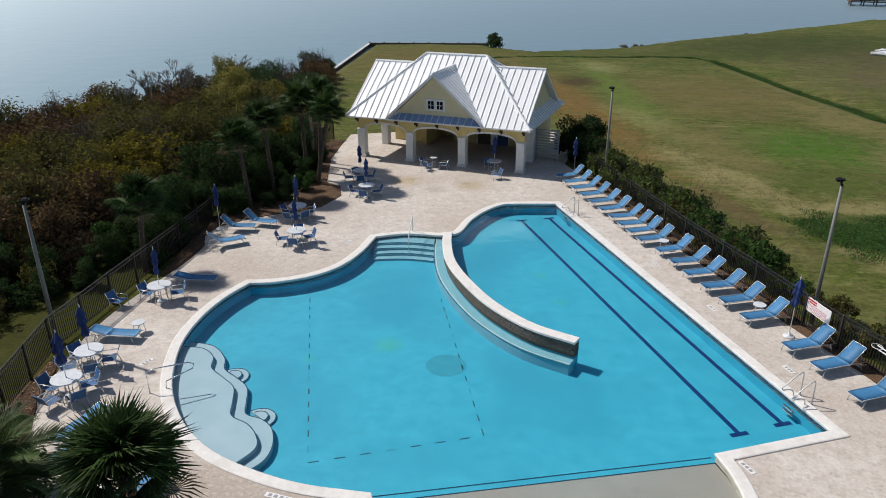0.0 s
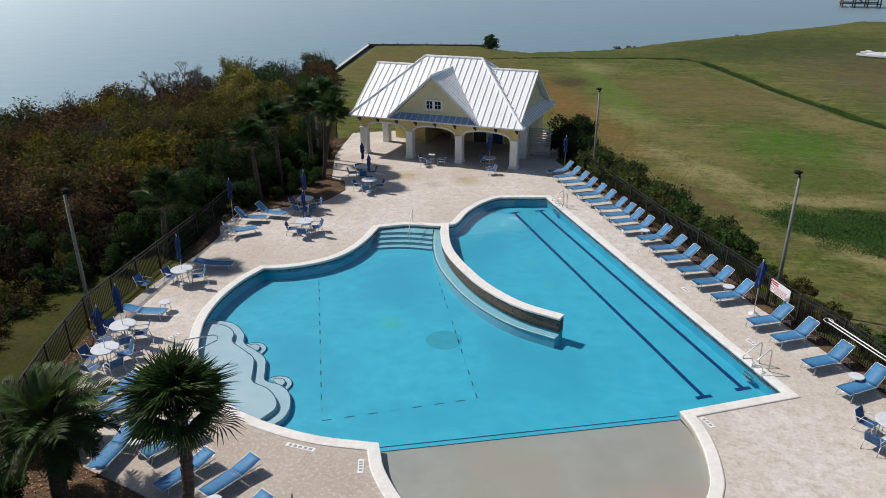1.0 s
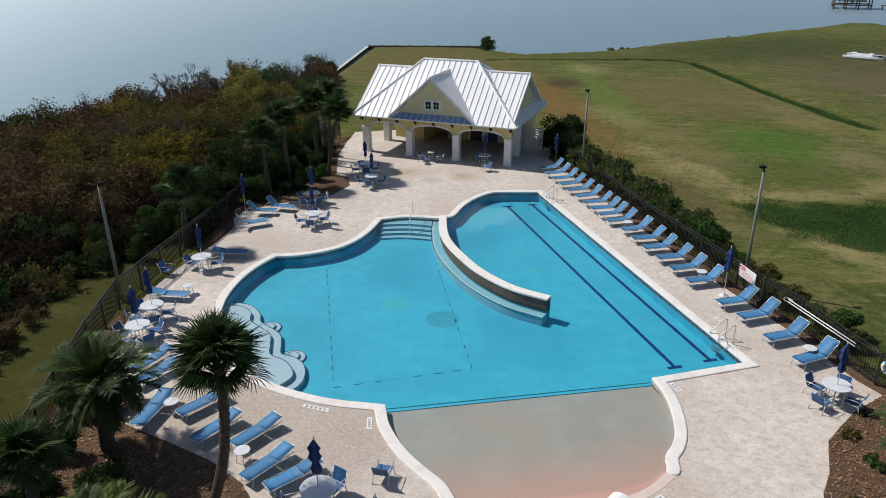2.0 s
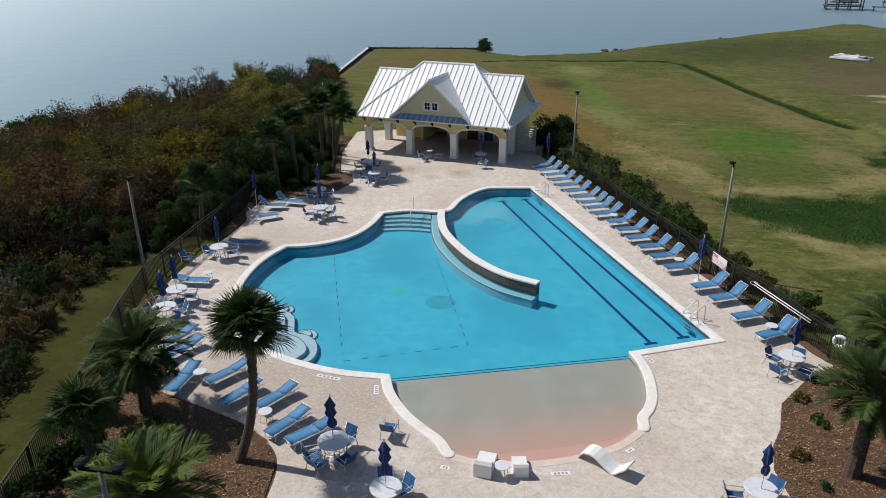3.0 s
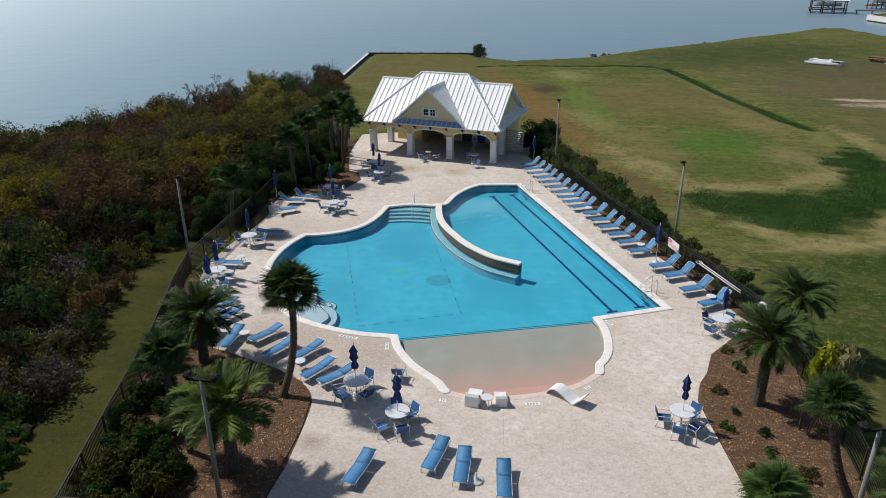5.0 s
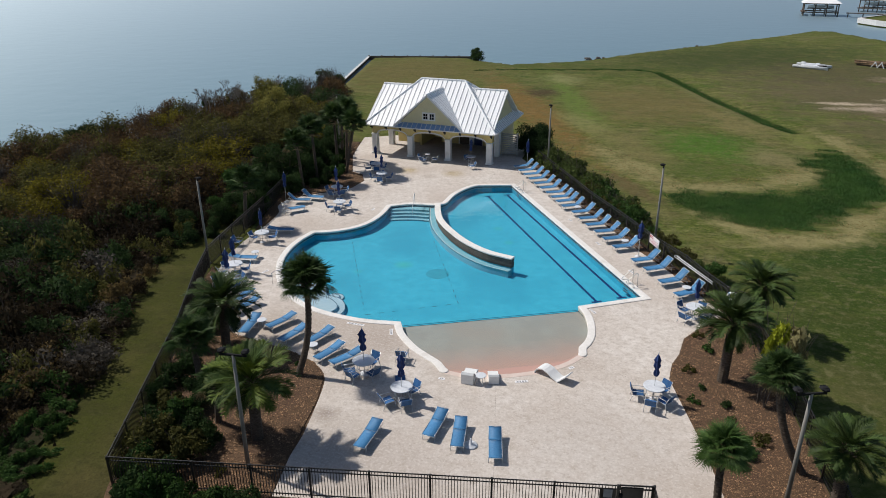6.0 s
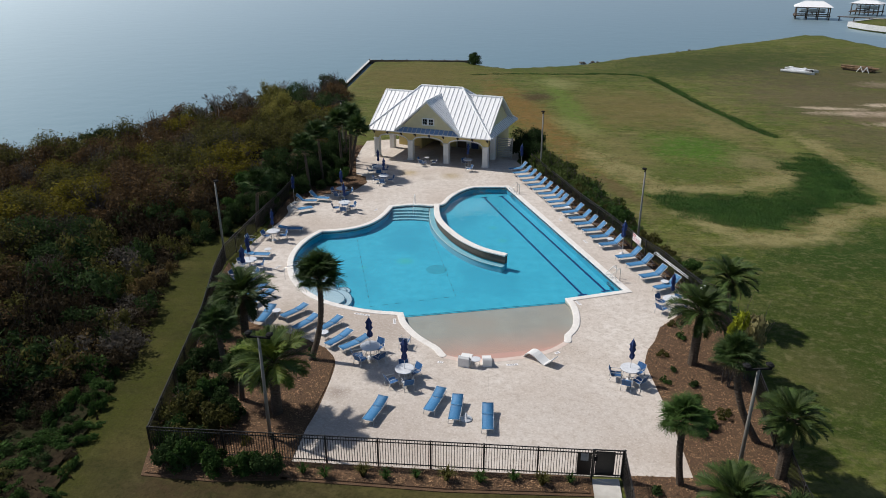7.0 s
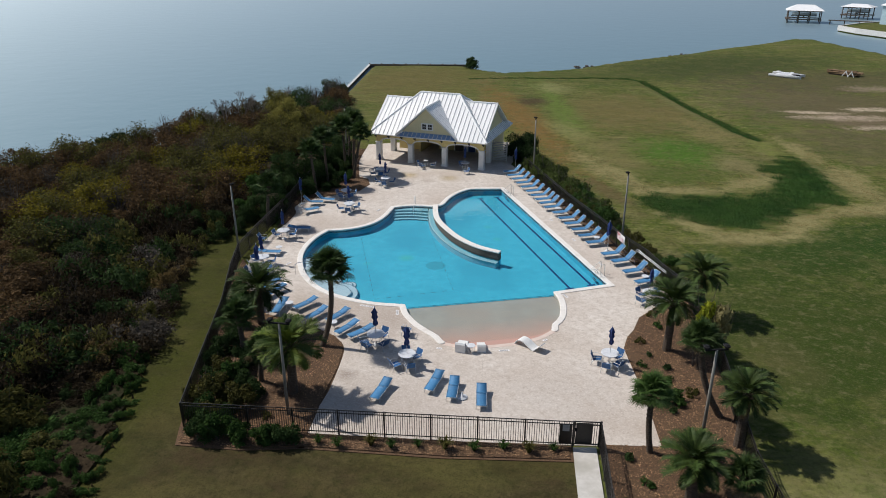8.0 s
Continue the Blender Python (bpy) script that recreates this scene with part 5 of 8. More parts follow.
def build_chair():
    """A sling armchair that looks along +x."""
    c = thing("patio_chair", None, "blue sling patio armchair with white tube frame", "chair", "patio chairs")
    part("seat", Shape().add([(0.24, -0.23, 0.42), (0.24, 0.23, 0.42), (0.0, 0.23, 0.395), (-0.22, 0.23, 0.40), (-0.22, -0.23, 0.40), (0.0, -0.23, 0.395),
                              (0.24, -0.23, 0.40), (0.24, 0.23, 0.40), (0.0, 0.23, 0.375), (-0.22, 0.23, 0.38), (-0.22, -0.23, 0.38), (0.0, -0.23, 0.375)],
                             [(0, 1, 2, 5), (5, 2, 3, 4), (6, 11, 8, 7), (11, 10, 9, 8), (0, 6, 7, 1), (3, 9, 10, 4), (1, 7, 8, 2), (2, 8, 9, 3), (4, 10, 11, 5), (5, 11, 6, 0)]).mesh("seat", M["sling_dark"]), c, "blue sling seat")
    part("backrest", Shape().add([(-0.22, -0.23, 0.44), (-0.22, 0.23, 0.44), (-0.29, 0.23, 0.66), (-0.36, 0.23, 0.86), (-0.36, -0.23, 0.86), (-0.29, -0.23, 0.66),
                                  (-0.24, -0.23, 0.43), (-0.24, 0.23, 0.43), (-0.31, 0.23, 0.65), (-0.38, 0.23, 0.85), (-0.38, -0.23, 0.85), (-0.31, -0.23, 0.65)],
                                 [(0, 1, 2, 5), (5, 2, 3, 4), (6, 11, 8, 7), (11, 10, 9, 8), (0, 6, 7, 1), (3, 9, 10, 4), (1, 7, 8, 2), (2, 8, 9, 3), (4, 10, 11, 5), (5, 11, 6, 0)]).mesh("backrest", M["sling_dark"]), c, "blue sling back")
    for y in (-0.25, 0.25):
        part("arm", Shape().tube([(0.26, y, 0.42), (0.28, y, 0.58), (0.24, y, 0.63), (-0.10, y, 0.64), (-0.30, y, 0.62)], 0.016, 6).mesh("arm", M["tube"], True), c)
        part("side_frame", Shape().tube([(0.26, y, 0.42), (-0.22, y, 0.40), (-0.37, y, 0.87)], 0.015, 6).mesh("side_frame", M["tube"], True), c)
        part("leg", Shape().tube([(0.25, y, 0.42), (0.29, y, 0.0)], 0.016, 6).mesh("leg", M["tube"], True), c)
        part("leg", Shape().tube([(-0.22, y, 0.40), (-0.32, y, 0.0)], 0.016, 6).mesh("leg", M["tube"], True), c)
    return c


def build_table():
    t = thing("patio_table", None, "round white patio table with metal legs", "table", "patio tables")
    part("tabletop", Shape().lathe([(0.03, 0.70), (0.50, 0.70), (0.54, 0.705), (0.55, 0.725), (0.54, 0.742), (0.50, 0.745), (0.03, 0.738)], 32).mesh("tabletop", M["tabletop"]), t)
    for i in range(4):
        a = i * math.pi / 2 + 0.6
        c, s = math.cos(a), math.sin(a)
        part("leg", Shape().tube([(0.42 * c, 0.42 * s, 0.70), (0.34 * c, 0.34 * s, 0.40), (0.44 * c, 0.44 * s, 0.0)], 0.018, 6).mesh("leg", M["tube"], True), t)
    part("brace_ring", Shape().tube([(0.35 * math.cos(a), 0.35 * math.sin(a), 0.40) for a in (2 * math.pi * i / 16 for i in range(16))], 0.012, 5, closed=True).mesh("brace_ring", M["tube"], True), t)
    return t


def build_umbrella(seed=0, label="closed navy canvas patio umbrella"):
    rng = random.Random(seed)
    u = thing("patio_umbrella", None, label, "umbrella", "closed umbrellas")
    part("pole", Shape().tube([(0, 0, 0.0), (0, 0, 2.44)], 0.019, 8).mesh("pole", M["tube"], True), u, "pale pole")
    part("base", Shape().lathe([(0.24, 0.0), (0.25, 0.03), (0.22, 0.06), (0.06, 0.085), (0.035, 0.20), (0.02, 0.21)], 20).mesh("base", M["tabletop"], True), u, "round pale base")
    n, rows = 24, [(1.06, 0.085), (1.14, 0.125), (1.30, 0.135), (1.44, 0.105), (1.55, 0.075), (1.64, 0.115), (1.78, 0.165), (1.92, 0.125), (2.04, 0.12), (2.16, 0.165), (2.24, 0.125), (2.38, 0.085), (2.50, 0.045), (2.56, 0.022)]
    ph = rng.uniform(0, 1)
    vs = []
    for z, r in ((1.28 + (z - 1.06) * 0.745, r) for z, r in rows):
        for j in range(n):
            a = 2 * math.pi * j / n
            rr = r * (1 + 0.36 * math.cos(4 * a + ph * 6 + 1.5 * z) * (1 if 1.3 < z < 2.3 else 0.3) + rng.uniform(-0.06, 0.06))
            vs.append((rr * math.cos(a) + 0.02 * math.sin(z * 3 + ph * 6), rr * math.sin(a) + 0.02 * math.cos(z * 4 + ph * 5), z + (rng.uniform(-0.04, 0.04) if z < 1.36 else 0)))
    k = len(rows)
    fs = [(i * n + j, i * n + (j + 1) % n, (i + 1) * n + (j + 1) % n, (i + 1) * n + j) for i in range(k - 1) for j in range(n)] + [tuple(range(n - 1, -1, -1)), tuple((k - 1) * n + j for j in range(n))]
    part("canopy", mesh_of("canopy", vs, fs, M["navy"], True), u, "folded navy canopy")
    part("strap", Shape().lathe([(0.095, 1.62), (0.11, 1.64), (0.11, 1.68), (0.095, 1.70)], 16).mesh("strap", M["navy"]), u)
    part("finial", Shape().lathe([(0.02, 2.40), (0.03, 2.45), (0.015, 2.50), (0.005, 2.52)], 10).mesh("finial", M["tabletop"], True), u)
    return u


def build_side_table():
    t = thing("side_table", None, "small round white side table", "table", "small side tables")
    part("tabletop", Shape().lathe([(0.02, 0.40), (0.23, 0.40), (0.25, 0.415), (0.24, 0.43), (0.02, 0.435)], 20).mesh("tabletop", M["tabletop"]), t)
    for i in range(4):
        a = i * math.pi / 2 + 0.4
        part("leg", Shape().tube([(0.17 * math.cos(a), 0.17 * math.sin(a), 0.40), (0.21 * math.cos(a), 0.21 * math.sin(a), 0.0)], 0.012, 5).mesh("leg", M["tube"], True), t)
    return t


M["sling_dark"] = surf("navy_sling", (0.016, 0.072, 0.20), (0.032, 0.122, 0.29), 6.0, 0.6, 0.15, 80.0, per_object=0.3)
USED = set()


def put(proto, m, label="", group=""):
    """The prototype itself at first, then copies of it."""
    if proto not in USED:
        USED.add(proto)
        proto.matrix_basis = m
        ob = proto
    else:
        ob = copy_thing(proto, m)
    return tagged(ob, label=label, group=group)


flat = build_lounger(12, label="blue sling sun lounger lying nearly flat on the deck")
raised = build_lounger(45, label="blue sling sun lounger with raised back")
chair, table, side_table = build_chair(), build_table(), build_side_table()
umbrellas = [build_umbrella(i) for i in range(4)]

# loungers by the left-hand beds and at the front: middle, and the way the head points
for x, y, a in ((-8.68, 17.95, 83), (-7.2, 18.4, 52), (-6.25, 17.15, 58), (-4.9, 17.0, 56), (-4.1, 15.55, 56), (-3.2, 15.1, 44), (-10.1, 21.0, 66), (-9.55, 20.1, 60),
                (-1.28, 9.42, 73), (1.32, 10.25, 73), (2.29, 9.70, 86), (3.71, 9.09, 90)):
    put(flat, pose(x, y, 0, 0, 0, a) @ Matrix.Scale(0.93, 4))
for x, y, a, ang in ((-11.75, 26.35, 178, 0), (-10.65, 31.15, 180, 0), (-10.9, 35.3, 212, 0), (-11.0, 37.35, 182, 0), (-10.1, 38.15, 170, 0)):
    put(flat if ang == 0 and y < 34 else raised, pose(x, y, 0, 0, 0, a) @ Matrix.Scale(0.95, 4))

# the long row beside the lap lanes: foot ends along the fence
row_dir = math.degrees(math.atan2(20.2, -6.75)) - 90.0
feet = [(5.75, 47.0), (6.1, 45.75), (6.5, 44.6), (6.85, 43.35), (7.22, 42.15), (7.62, 40.95), (7.98, 39.85), (8.3, 38.75), (8.6, 37.75), (8.9, 36.7), (9.52, 35.4), (9.87, 34.15), (10.2, 32.9), (10.62, 31.65), (11.0, 30.37), (11.43, 29.02),
        (12.24, 26.9), (12.73, 25.65), (13.22, 23.93), (13.75, 22.3)]
rng = random.Random(5)
for i, (x, y) in enumerate(feet):
    a = 17 + rng.uniform(-4, 4) + (6 if i > 15 else 0)
    put(raised, pose(x + 0.98 * math.cos(radians(a)), y + 0.98 * math.sin(radians(a)), 0, 0, 0, a), group="loungers in the row beside the lap lanes")
for x, y in ((-8.14, 18.2), (-4.96, 15.9), (-11.14, 26.9), (10.05, 36.35), (14.55, 23.1), (12.35, 29.9), (3.12, 13.62)):
    put(side_table, pose(x, y, 0))


CHAIR_SIZE = Matrix.Diagonal((0.98, 0.98, 0.88, 1))


def dining_set(x, y, chairs, umb=0, spin=0.0, umbrella=True, size=1.0):
    put(table, pose(x, y, 0, 0, 0, spin) @ Matrix.Diagonal((size * 0.93, size * 0.93, 1, 1)))
    if umbrella:
        put(umbrellas[umb % 4], pose(x, y, 0.0, 0, 0, spin * 3) @ Matrix.Diagonal((0.86, 0.86, 0.98, 1)), "closed navy umbrella standing through a white table")
    for i, a in enumerate(chairs):
        reach = 0.58 + 0.06 * ((i * 7) % 3)
        put(chair, pose(x + reach * math.cos(radians(a)), y + reach * math.sin(radians(a)), 0, 0, 0, a + 180) @ CHAIR_SIZE)


dining_set(-2.2, 14.1, (60, 200, 235, 320), 0, 10)
dining_set(-0.25, 12.1, (45, 100, 215, 290), 1, 50)
dining_set(-11.4, 22.7, (40, 170, 250, 320), 2, 20)
dining_set(-11.6, 24.4, (20, 150, 215, 300), 3, 70)
dining_set(-11.45, 29.45, (165, 25), 1, 40)
dining_set(-8.4, 39.35, (20, 160, 250, 310), 2, 15)
dining_set(-7.5, 35.8, (30, 100, 185, 270), 0, 30)
dining_set(-6.25, 46.0, (20, 120, 190, 280), 1, 60)
dining_set(-5.35, 43.1, (20, 100, 170, 265), 3, 5)
dining_set(14.2, 20.15, (50, 130, 215, 320), 2, 25)
dining_set(10.5, 12.7, (40, 170, 250, 310), 0, 35)
dining_set(-2.0, 49.2, (165, 235, 350), 0, 0, False, 0.5)
dining_set(1.95, 48.6, (120,), 3, 15)
put(chair, pose(2.1, 47.0, 0, 0, 0, 200) @ CHAIR_SIZE)
for x, y, a in ((-0.6, 15.4, 80), (-12.9, 28.8, -10)):
    put(chair, pose(x, y, 0, 0, 0, a) @ CHAIR_SIZE)
for x, y, k in ((12.88, 28.18, 1), (-12.0, 37.5, 3), (7.0, 48.2, 2)):
    put(umbrellas[k], pose(x, y, 0, 0, 0, 40 * k), "closed navy umbrella in a round pale base")
base = whole("umbrella_base", Shape().lathe([(0.27, 0.0), (0.28, 0.03), (0.24, 0.06), (0.06, 0.09), (0.035, 0.32), (0.02, 0.33)], 20).mesh("umbrella_base", M["tabletop"], True), "empty round white umbrella base on the deck", "umbrella base", m=pose(2.76, 9.29, 0))


def build_ledge_chair(recline, label):
    """A moulded white resin pool seat: one bent shell that stands on its own ends, head at -x."""
    prof = ([(0.60, 0.0), (0.56, 0.20), (0.46, 0.27), (0.22, 0.27), (0.0, 0.26), (-0.18, 0.34), (-0.44, 0.60), (-0.52, 0.63), (-0.58, 0.56), (-0.60, 0.0)] if recline == 0 else
            [(1.0, 0.0), (0.90, 0.20), (0.78, 0.31), (0.60, 0.37), (0.42, 0.36), (0.22, 0.29), (-0.05, 0.14), (-0.32, 0.01), (-0.42, 0.0), (-0.50, 0.06), (-0.92, 0.50)])
    w, th = 0.34, 0.05
    vs, fs = [], []
    n = len(prof)
    for i, (x, z) in enumerate(prof):
        p, q = prof[max(0, i - 1)], prof[min(n - 1, i + 1)]
        d = Vector((q[0] - p[0], q[1] - p[1])).normalized()
        ox, oz = d.y * th, -d.x * th
        vs += [(x + ox, -w, max(0.0, z + oz)), (x + ox, w, max(0.0, z + oz)), (x, w, z), (x, -w, z)]
    for i in range(n - 1):
        k = i * 4
        fs += [(k, k + 4, k + 5, k + 1), (k + 1, k + 5, k + 6, k + 2), (k + 2, k + 6, k + 7, k + 3), (k + 3, k + 7, k + 4, k)]
    fs += [(0, 1, 2, 3), tuple(len(vs) - 4 + j for j in (3, 2, 1, 0))]
    c = thing("pool_lounger", None, label, "pool lounger", "white resin pool loungers")
    part("shell", mesh_of("shell", vs, fs, M["resin"]), c)
    if recline == 0:
        for y in (-w + 0.02, w - 0.02):
            part("side_panel", Shape().add([(0.54, y - 0.015, 0.0), (0.50, y - 0.015, 0.22), (0.0, y - 0.015, 0.22), (-0.5, y - 0.015, 0.52), (-0.55, y - 0.015, 0.0),
                                            (0.54, y + 0.015, 0.0), (0.50, y + 0.015, 0.22), (0.0, y + 0.015, 0.22), (-0.5, y + 0.015, 0.52), (-0.55, y + 0.015, 0.0)],
                                           [(0, 1, 2, 3, 4), (9, 8, 7, 6, 5)] + [(i, i + 5, (i + 1) % 5 + 5, (i + 1) % 5) for i in range(5)]).mesh("side_panel", M["resin"]), c)
    return c


upright = build_ledge_chair(0, "white moulded resin pool chair at the beach entry")
put(upright, pose(2.62, 14.02, 0, 0, 0, 78) @ Matrix.Scale(0.82, 4))
put(upright, pose(3.68, 14.0, 0, 0, 0, 94) @ Matrix.Scale(0.82, 4))
chaise = build_ledge_chair(1, "white moulded resin wave lounger at the beach entry")
put(chaise, pose(6.42, 14.3, 0, 0, 0, 142) @ Matrix.Scale(0.86, 4))


# ---- rails, signs and poles ----
def ladder(m, label):
    """Two bowed grab rails at the pool's edge; the water is on -x."""
    L = thing("pool_ladder", m, label, "pool ladder", "pool ladders")
    for y in (-0.26, 0.26):
        part("rail", Shape().tube([(0.42, y, 0.0), (0.40, y, 0.78), (0.36, y, 0.87), (0.28, y, 0.86), (-0.27, y, 0.45), (-0.31, y, 0.38), (-0.27, y, 0.31), (-0.05, y, 0.30), (0.10, y, 0.24), (0.16, y, 0.12), (0.16, y, 0.0)], 0.022, 8).mesh("rail", M["rail"], True), L)
        for x in (0.42, 0.16):
            part("flange", Shape().lathe([(0.05, 0.0), (0.05, 0.02), (0.03, 0.03)], 12, (x, y, 0.0)).mesh("flange", M["chrome"]), L)
    for z in (-0.22, -0.36):
        part("rung", Shape().box((-0.16, 0, z), (0.10, 0.48, 0.03), chamfer=0.008).mesh("rung", M["chrome"]), L)
    return L


ladder(pose(11.52, 24.0, 0, 0, 0, 18), "stainless steel pool ladder rails beside the lap lanes")
ladder(pose(6.02, 40.85, 0, 0, 0, 18), "stainless steel pool ladder rails at the far corner")
hand = thing("handrail", pose(-8.35, 23.1, 0, 0, 0, 30), "bowed stainless handrail by the shallow steps", "handrail")
part("rail", Shape().tube([(-0.55, 0.3, 0.0), (-0.55, 0.3, 0.75), (-0.35, 0.3, 0.85), (0.75, 0.3, 0.80), (0.90, 0.3, 0.70), (0.85, 0.3, 0.55), (0.0, 0.3, 0.30), (-0.05, 0.3, 0.0)], 0.022, 8).mesh("rail", M["chrome"], True), hand)
hand2 = thing("handrail", pose(-2.1, 37.0, 0, 0, 0, -90), "pale handrail down the pool stairs", "handrail")
part("rail", Shape().tube([(-0.75, 0, 0.0), (-0.75, 0, 0.80), (-0.55, 0, 0.88), (0.0, 0, 0.75), (0.95, 0, 0.35), (1.0, 0, 0.0), (1.0, 0, -0.35)], 0.024, 8).mesh("rail", M["resin"], True), hand2)


def light_pole(x, y, turn, h=5.7, heads=1, label="weathered grey pole with one black floodlight"):
    p = thing("light_pole", pose(x, y, level(x, y), 0, 0, turn), label, "light pole", "light poles round the pool")
    part("shaft", Shape().tube([(0, 0, -0.1), (0, 0, h * 0.5), (0, 0, h)], 0.085, 10, taper=0.055).mesh("shaft", M["pole"], True), p)
    part("collar", Shape().lathe([(0.14, 0.0), (0.14, 0.05), (0.11, 0.08)], 12).mesh("collar", M["pole"]), p)
    if heads == 1:
        spots = ((0.12, 0.10),)
        part("bracket", Shape().box((0.04, 0.02, h), (0.22, 0.08, 0.07), chamfer=0.01).mesh("bracket", M["lamp_black"]), p)
    else:
        spots = ((-0.44, 0.06), (0.44, 0.06))
        part("crossbar", Shape().box((0, 0, h), (1.0, 0.07, 0.08), chamfer=0.01).mesh("crossbar", M["lamp_black"]), p)
    for xx, yy in spots:
        l = part("floodlight", Shape().box((xx, yy, h + 0.13), (0.26, 0.24, 0.14), chamfer=0.05).box((xx, yy - 0.08, h + 0.05), (0.06, 0.06, 0.11)).box((xx, yy - 0.14, h + 0.14), (0.17, 0.08, 0.10), chamfer=0.03).mesh("floodlight", M["lamp_black"]), p, "black floodlight head")
        part("lens", Shape().box((xx, yy + 0.125, h + 0.13), (0.20, 0.012, 0.09)).mesh("lens", M["glass"]), l)
    return p


for x, y, a, h, k in ((14.07, 29.2, 70, 5.6, 1), (-13.85, 26.05, -70, 5.4, 1), (8.65, 46.4, 60, 5.7, 1), (-10.3, 50.5, -60, 5.7, 1)):
    light_pole(x, y, a, h, k)
for x, y, a in ((13.5, 6.15, 8), (-5.5, 7.5, -6)):
    light_pole(x, y, a, 5.0, 2, "grey pole with a crossbar and two black floodlights")

sign = thing("warning_sign", pose(13.86, 28.40, 0, 0, 0, -76), "white pool notice board with faded red lines on the fence", "sign")
part("board", Shape().box((0, -0.05, 1.02), (1.34, 0.02, 0.55), chamfer=0.004).mesh("board", M["sign"]), sign)
part("heading_bar", Shape().box((-0.34, -0.064, 1.22), (0.46, 0.006, 0.06)).mesh("heading_bar", M["sign_red"]), sign)
part("heading_bar", Shape().box((-0.30, -0.064, 1.13), (0.40, 0.006, 0.05)).mesh("heading_bar", M["sign_red"]), sign)
for i in range(6):
    part("text_bar", Shape().box((-0.05 + 0.06 * (i % 3), -0.064, 1.05 - i * 0.05), (1.10 - 0.16 * (i % 3), 0.006, 0.016)).mesh("text_bar", M["sign_faded"]), sign)

hook = thing("pool_tool_rack", pose(15.12, 23.85, -0.10), "two long pale pool poles hung along the fence", "pool tools")
d = Vector((15.62 - 14.56, 22.15 - 25.62, 0))
for z in (1.22, 1.34):
    part("pole", Shape().tube([d * -0.5 + Vector((-0.08, -0.03, z)), d * 0.5 + Vector((-0.08, -0.03, z))], 0.022, 8).mesh("pole", M["resin"], True), hook)
part("net_frame", Shape().tube([d * -0.5 + Vector((-0.08 - 0.16 * math.sin(a), -0.03 + 0.2 * math.cos(a), 1.30)) for a in (2 * math.pi * i / 12 for i in range(12))], 0.015, 5, closed=True).mesh("net_frame", M["tube"]), hook)
ring = thing("life_ring", pose(16.30, 21.0, 0.92, 90, 0, -40), "white life ring hanging on the fence", "life ring")
part("ring_body", Shape().tube([(0.21 * math.cos(a), 0.21 * math.sin(a), 0) for a in (2 * math.pi * i / 24 for i in range(24))], 0.075, 8, closed=True).mesh("ring_body", M["resin"], True), ring)
for i in range(4):
    a = math.pi / 4 + i * math.pi / 2
    part("band", Shape().tube([(0.21 * math.cos(a + q), 0.21 * math.sin(a + q), 0) for q in (-0.12, 0.12)], 0.081, 8).mesh("band", M["sling"]), ring)


# depth marks set into the deck: a pale plate with bars for the writing
def depth_mark(x, y, a, bars=4, L=0.62):
    d = thing("depth_marker", pose(x, y, 0.004, 0, 0, a), "white depth marker tile with dark lettering bars", "marker", "depth markers")
    part("plate", Shape().box((0, 0, 0.003), (L, 0.17, 0.006)).mesh("plate", M["sign"]), d)
    for i in range(bars):
        part("letter_bar", Shape().box((-L / 2 + 0.06 + (i + 0.5) * (L - 0.12) / bars, 0, 0.0085), ((L - 0.12) / bars * 0.62, 0.10, 0.004)).mesh("letter_bar", M["letter"]), d)


for x, y, a, n, L in ((-3.4, 18.72, -14, 5, 0.95), (-1.45, 18.0, 98, 4, 0.6), (9.05, 20.75, -66, 3, 0.55), (1.35, 13.9, -12, 2, 0.3), (4.95, 13.85, 8, 4, 0.6), (7.3, 15.1, 38, 2, 0.3),
                      (12.05, 25.9, 108, 3, 0.5), (9.35, 34.6, 108, 3, 0.5), (-9.95, 24.9, 62, 3, 0.5), (-5.1, 36.2, 70, 3, 0.5), (10.7, 30.3, 108, 3, 0.5)):
    depth_mark(x, y, a, n, L)

# saw-cut joints in the deck
def saw_cut(a, b, w=0.006):
    a, b = Vector(a), Vector(b)
    t = (b - a).normalized()
    n = Vector((-t.y, t.x)) * w / 2
    j = part("joint", mesh_of("joint", [(*(a - n), 0.004), (*(b - n), 0.004), (*(b + n), 0.004), (*(a + n), 0.004)], [(0, 1, 2, 3)], M["joint"]), deck, "dark saw-cut joint")
    return j


M["joint"] = surf("deck_joint", (0.16, 0.13, 0.11), (0.26, 0.22, 0.19), 6.0, 0.9)
for a, b in (((-4.1, 13.9), (-0.78, 16.68)), ((3.8, 13.6), (3.6, 6.1)), ((7.9, 15.6), (11.7, 13.2)), ((-9.7, 28.0), (-12.9, 28.6)), ((-6.4, 33.2), (-11.9, 36.0)), ((-3.9, 38.1), (-7.2, 43.0)), ((9.4, 36.2), (10.5, 36.6)), ((11.9, 27.6), (13.0, 28.1)), ((3.4, 43.2), (4.6, 47.6))):
    saw_cut(a, b)

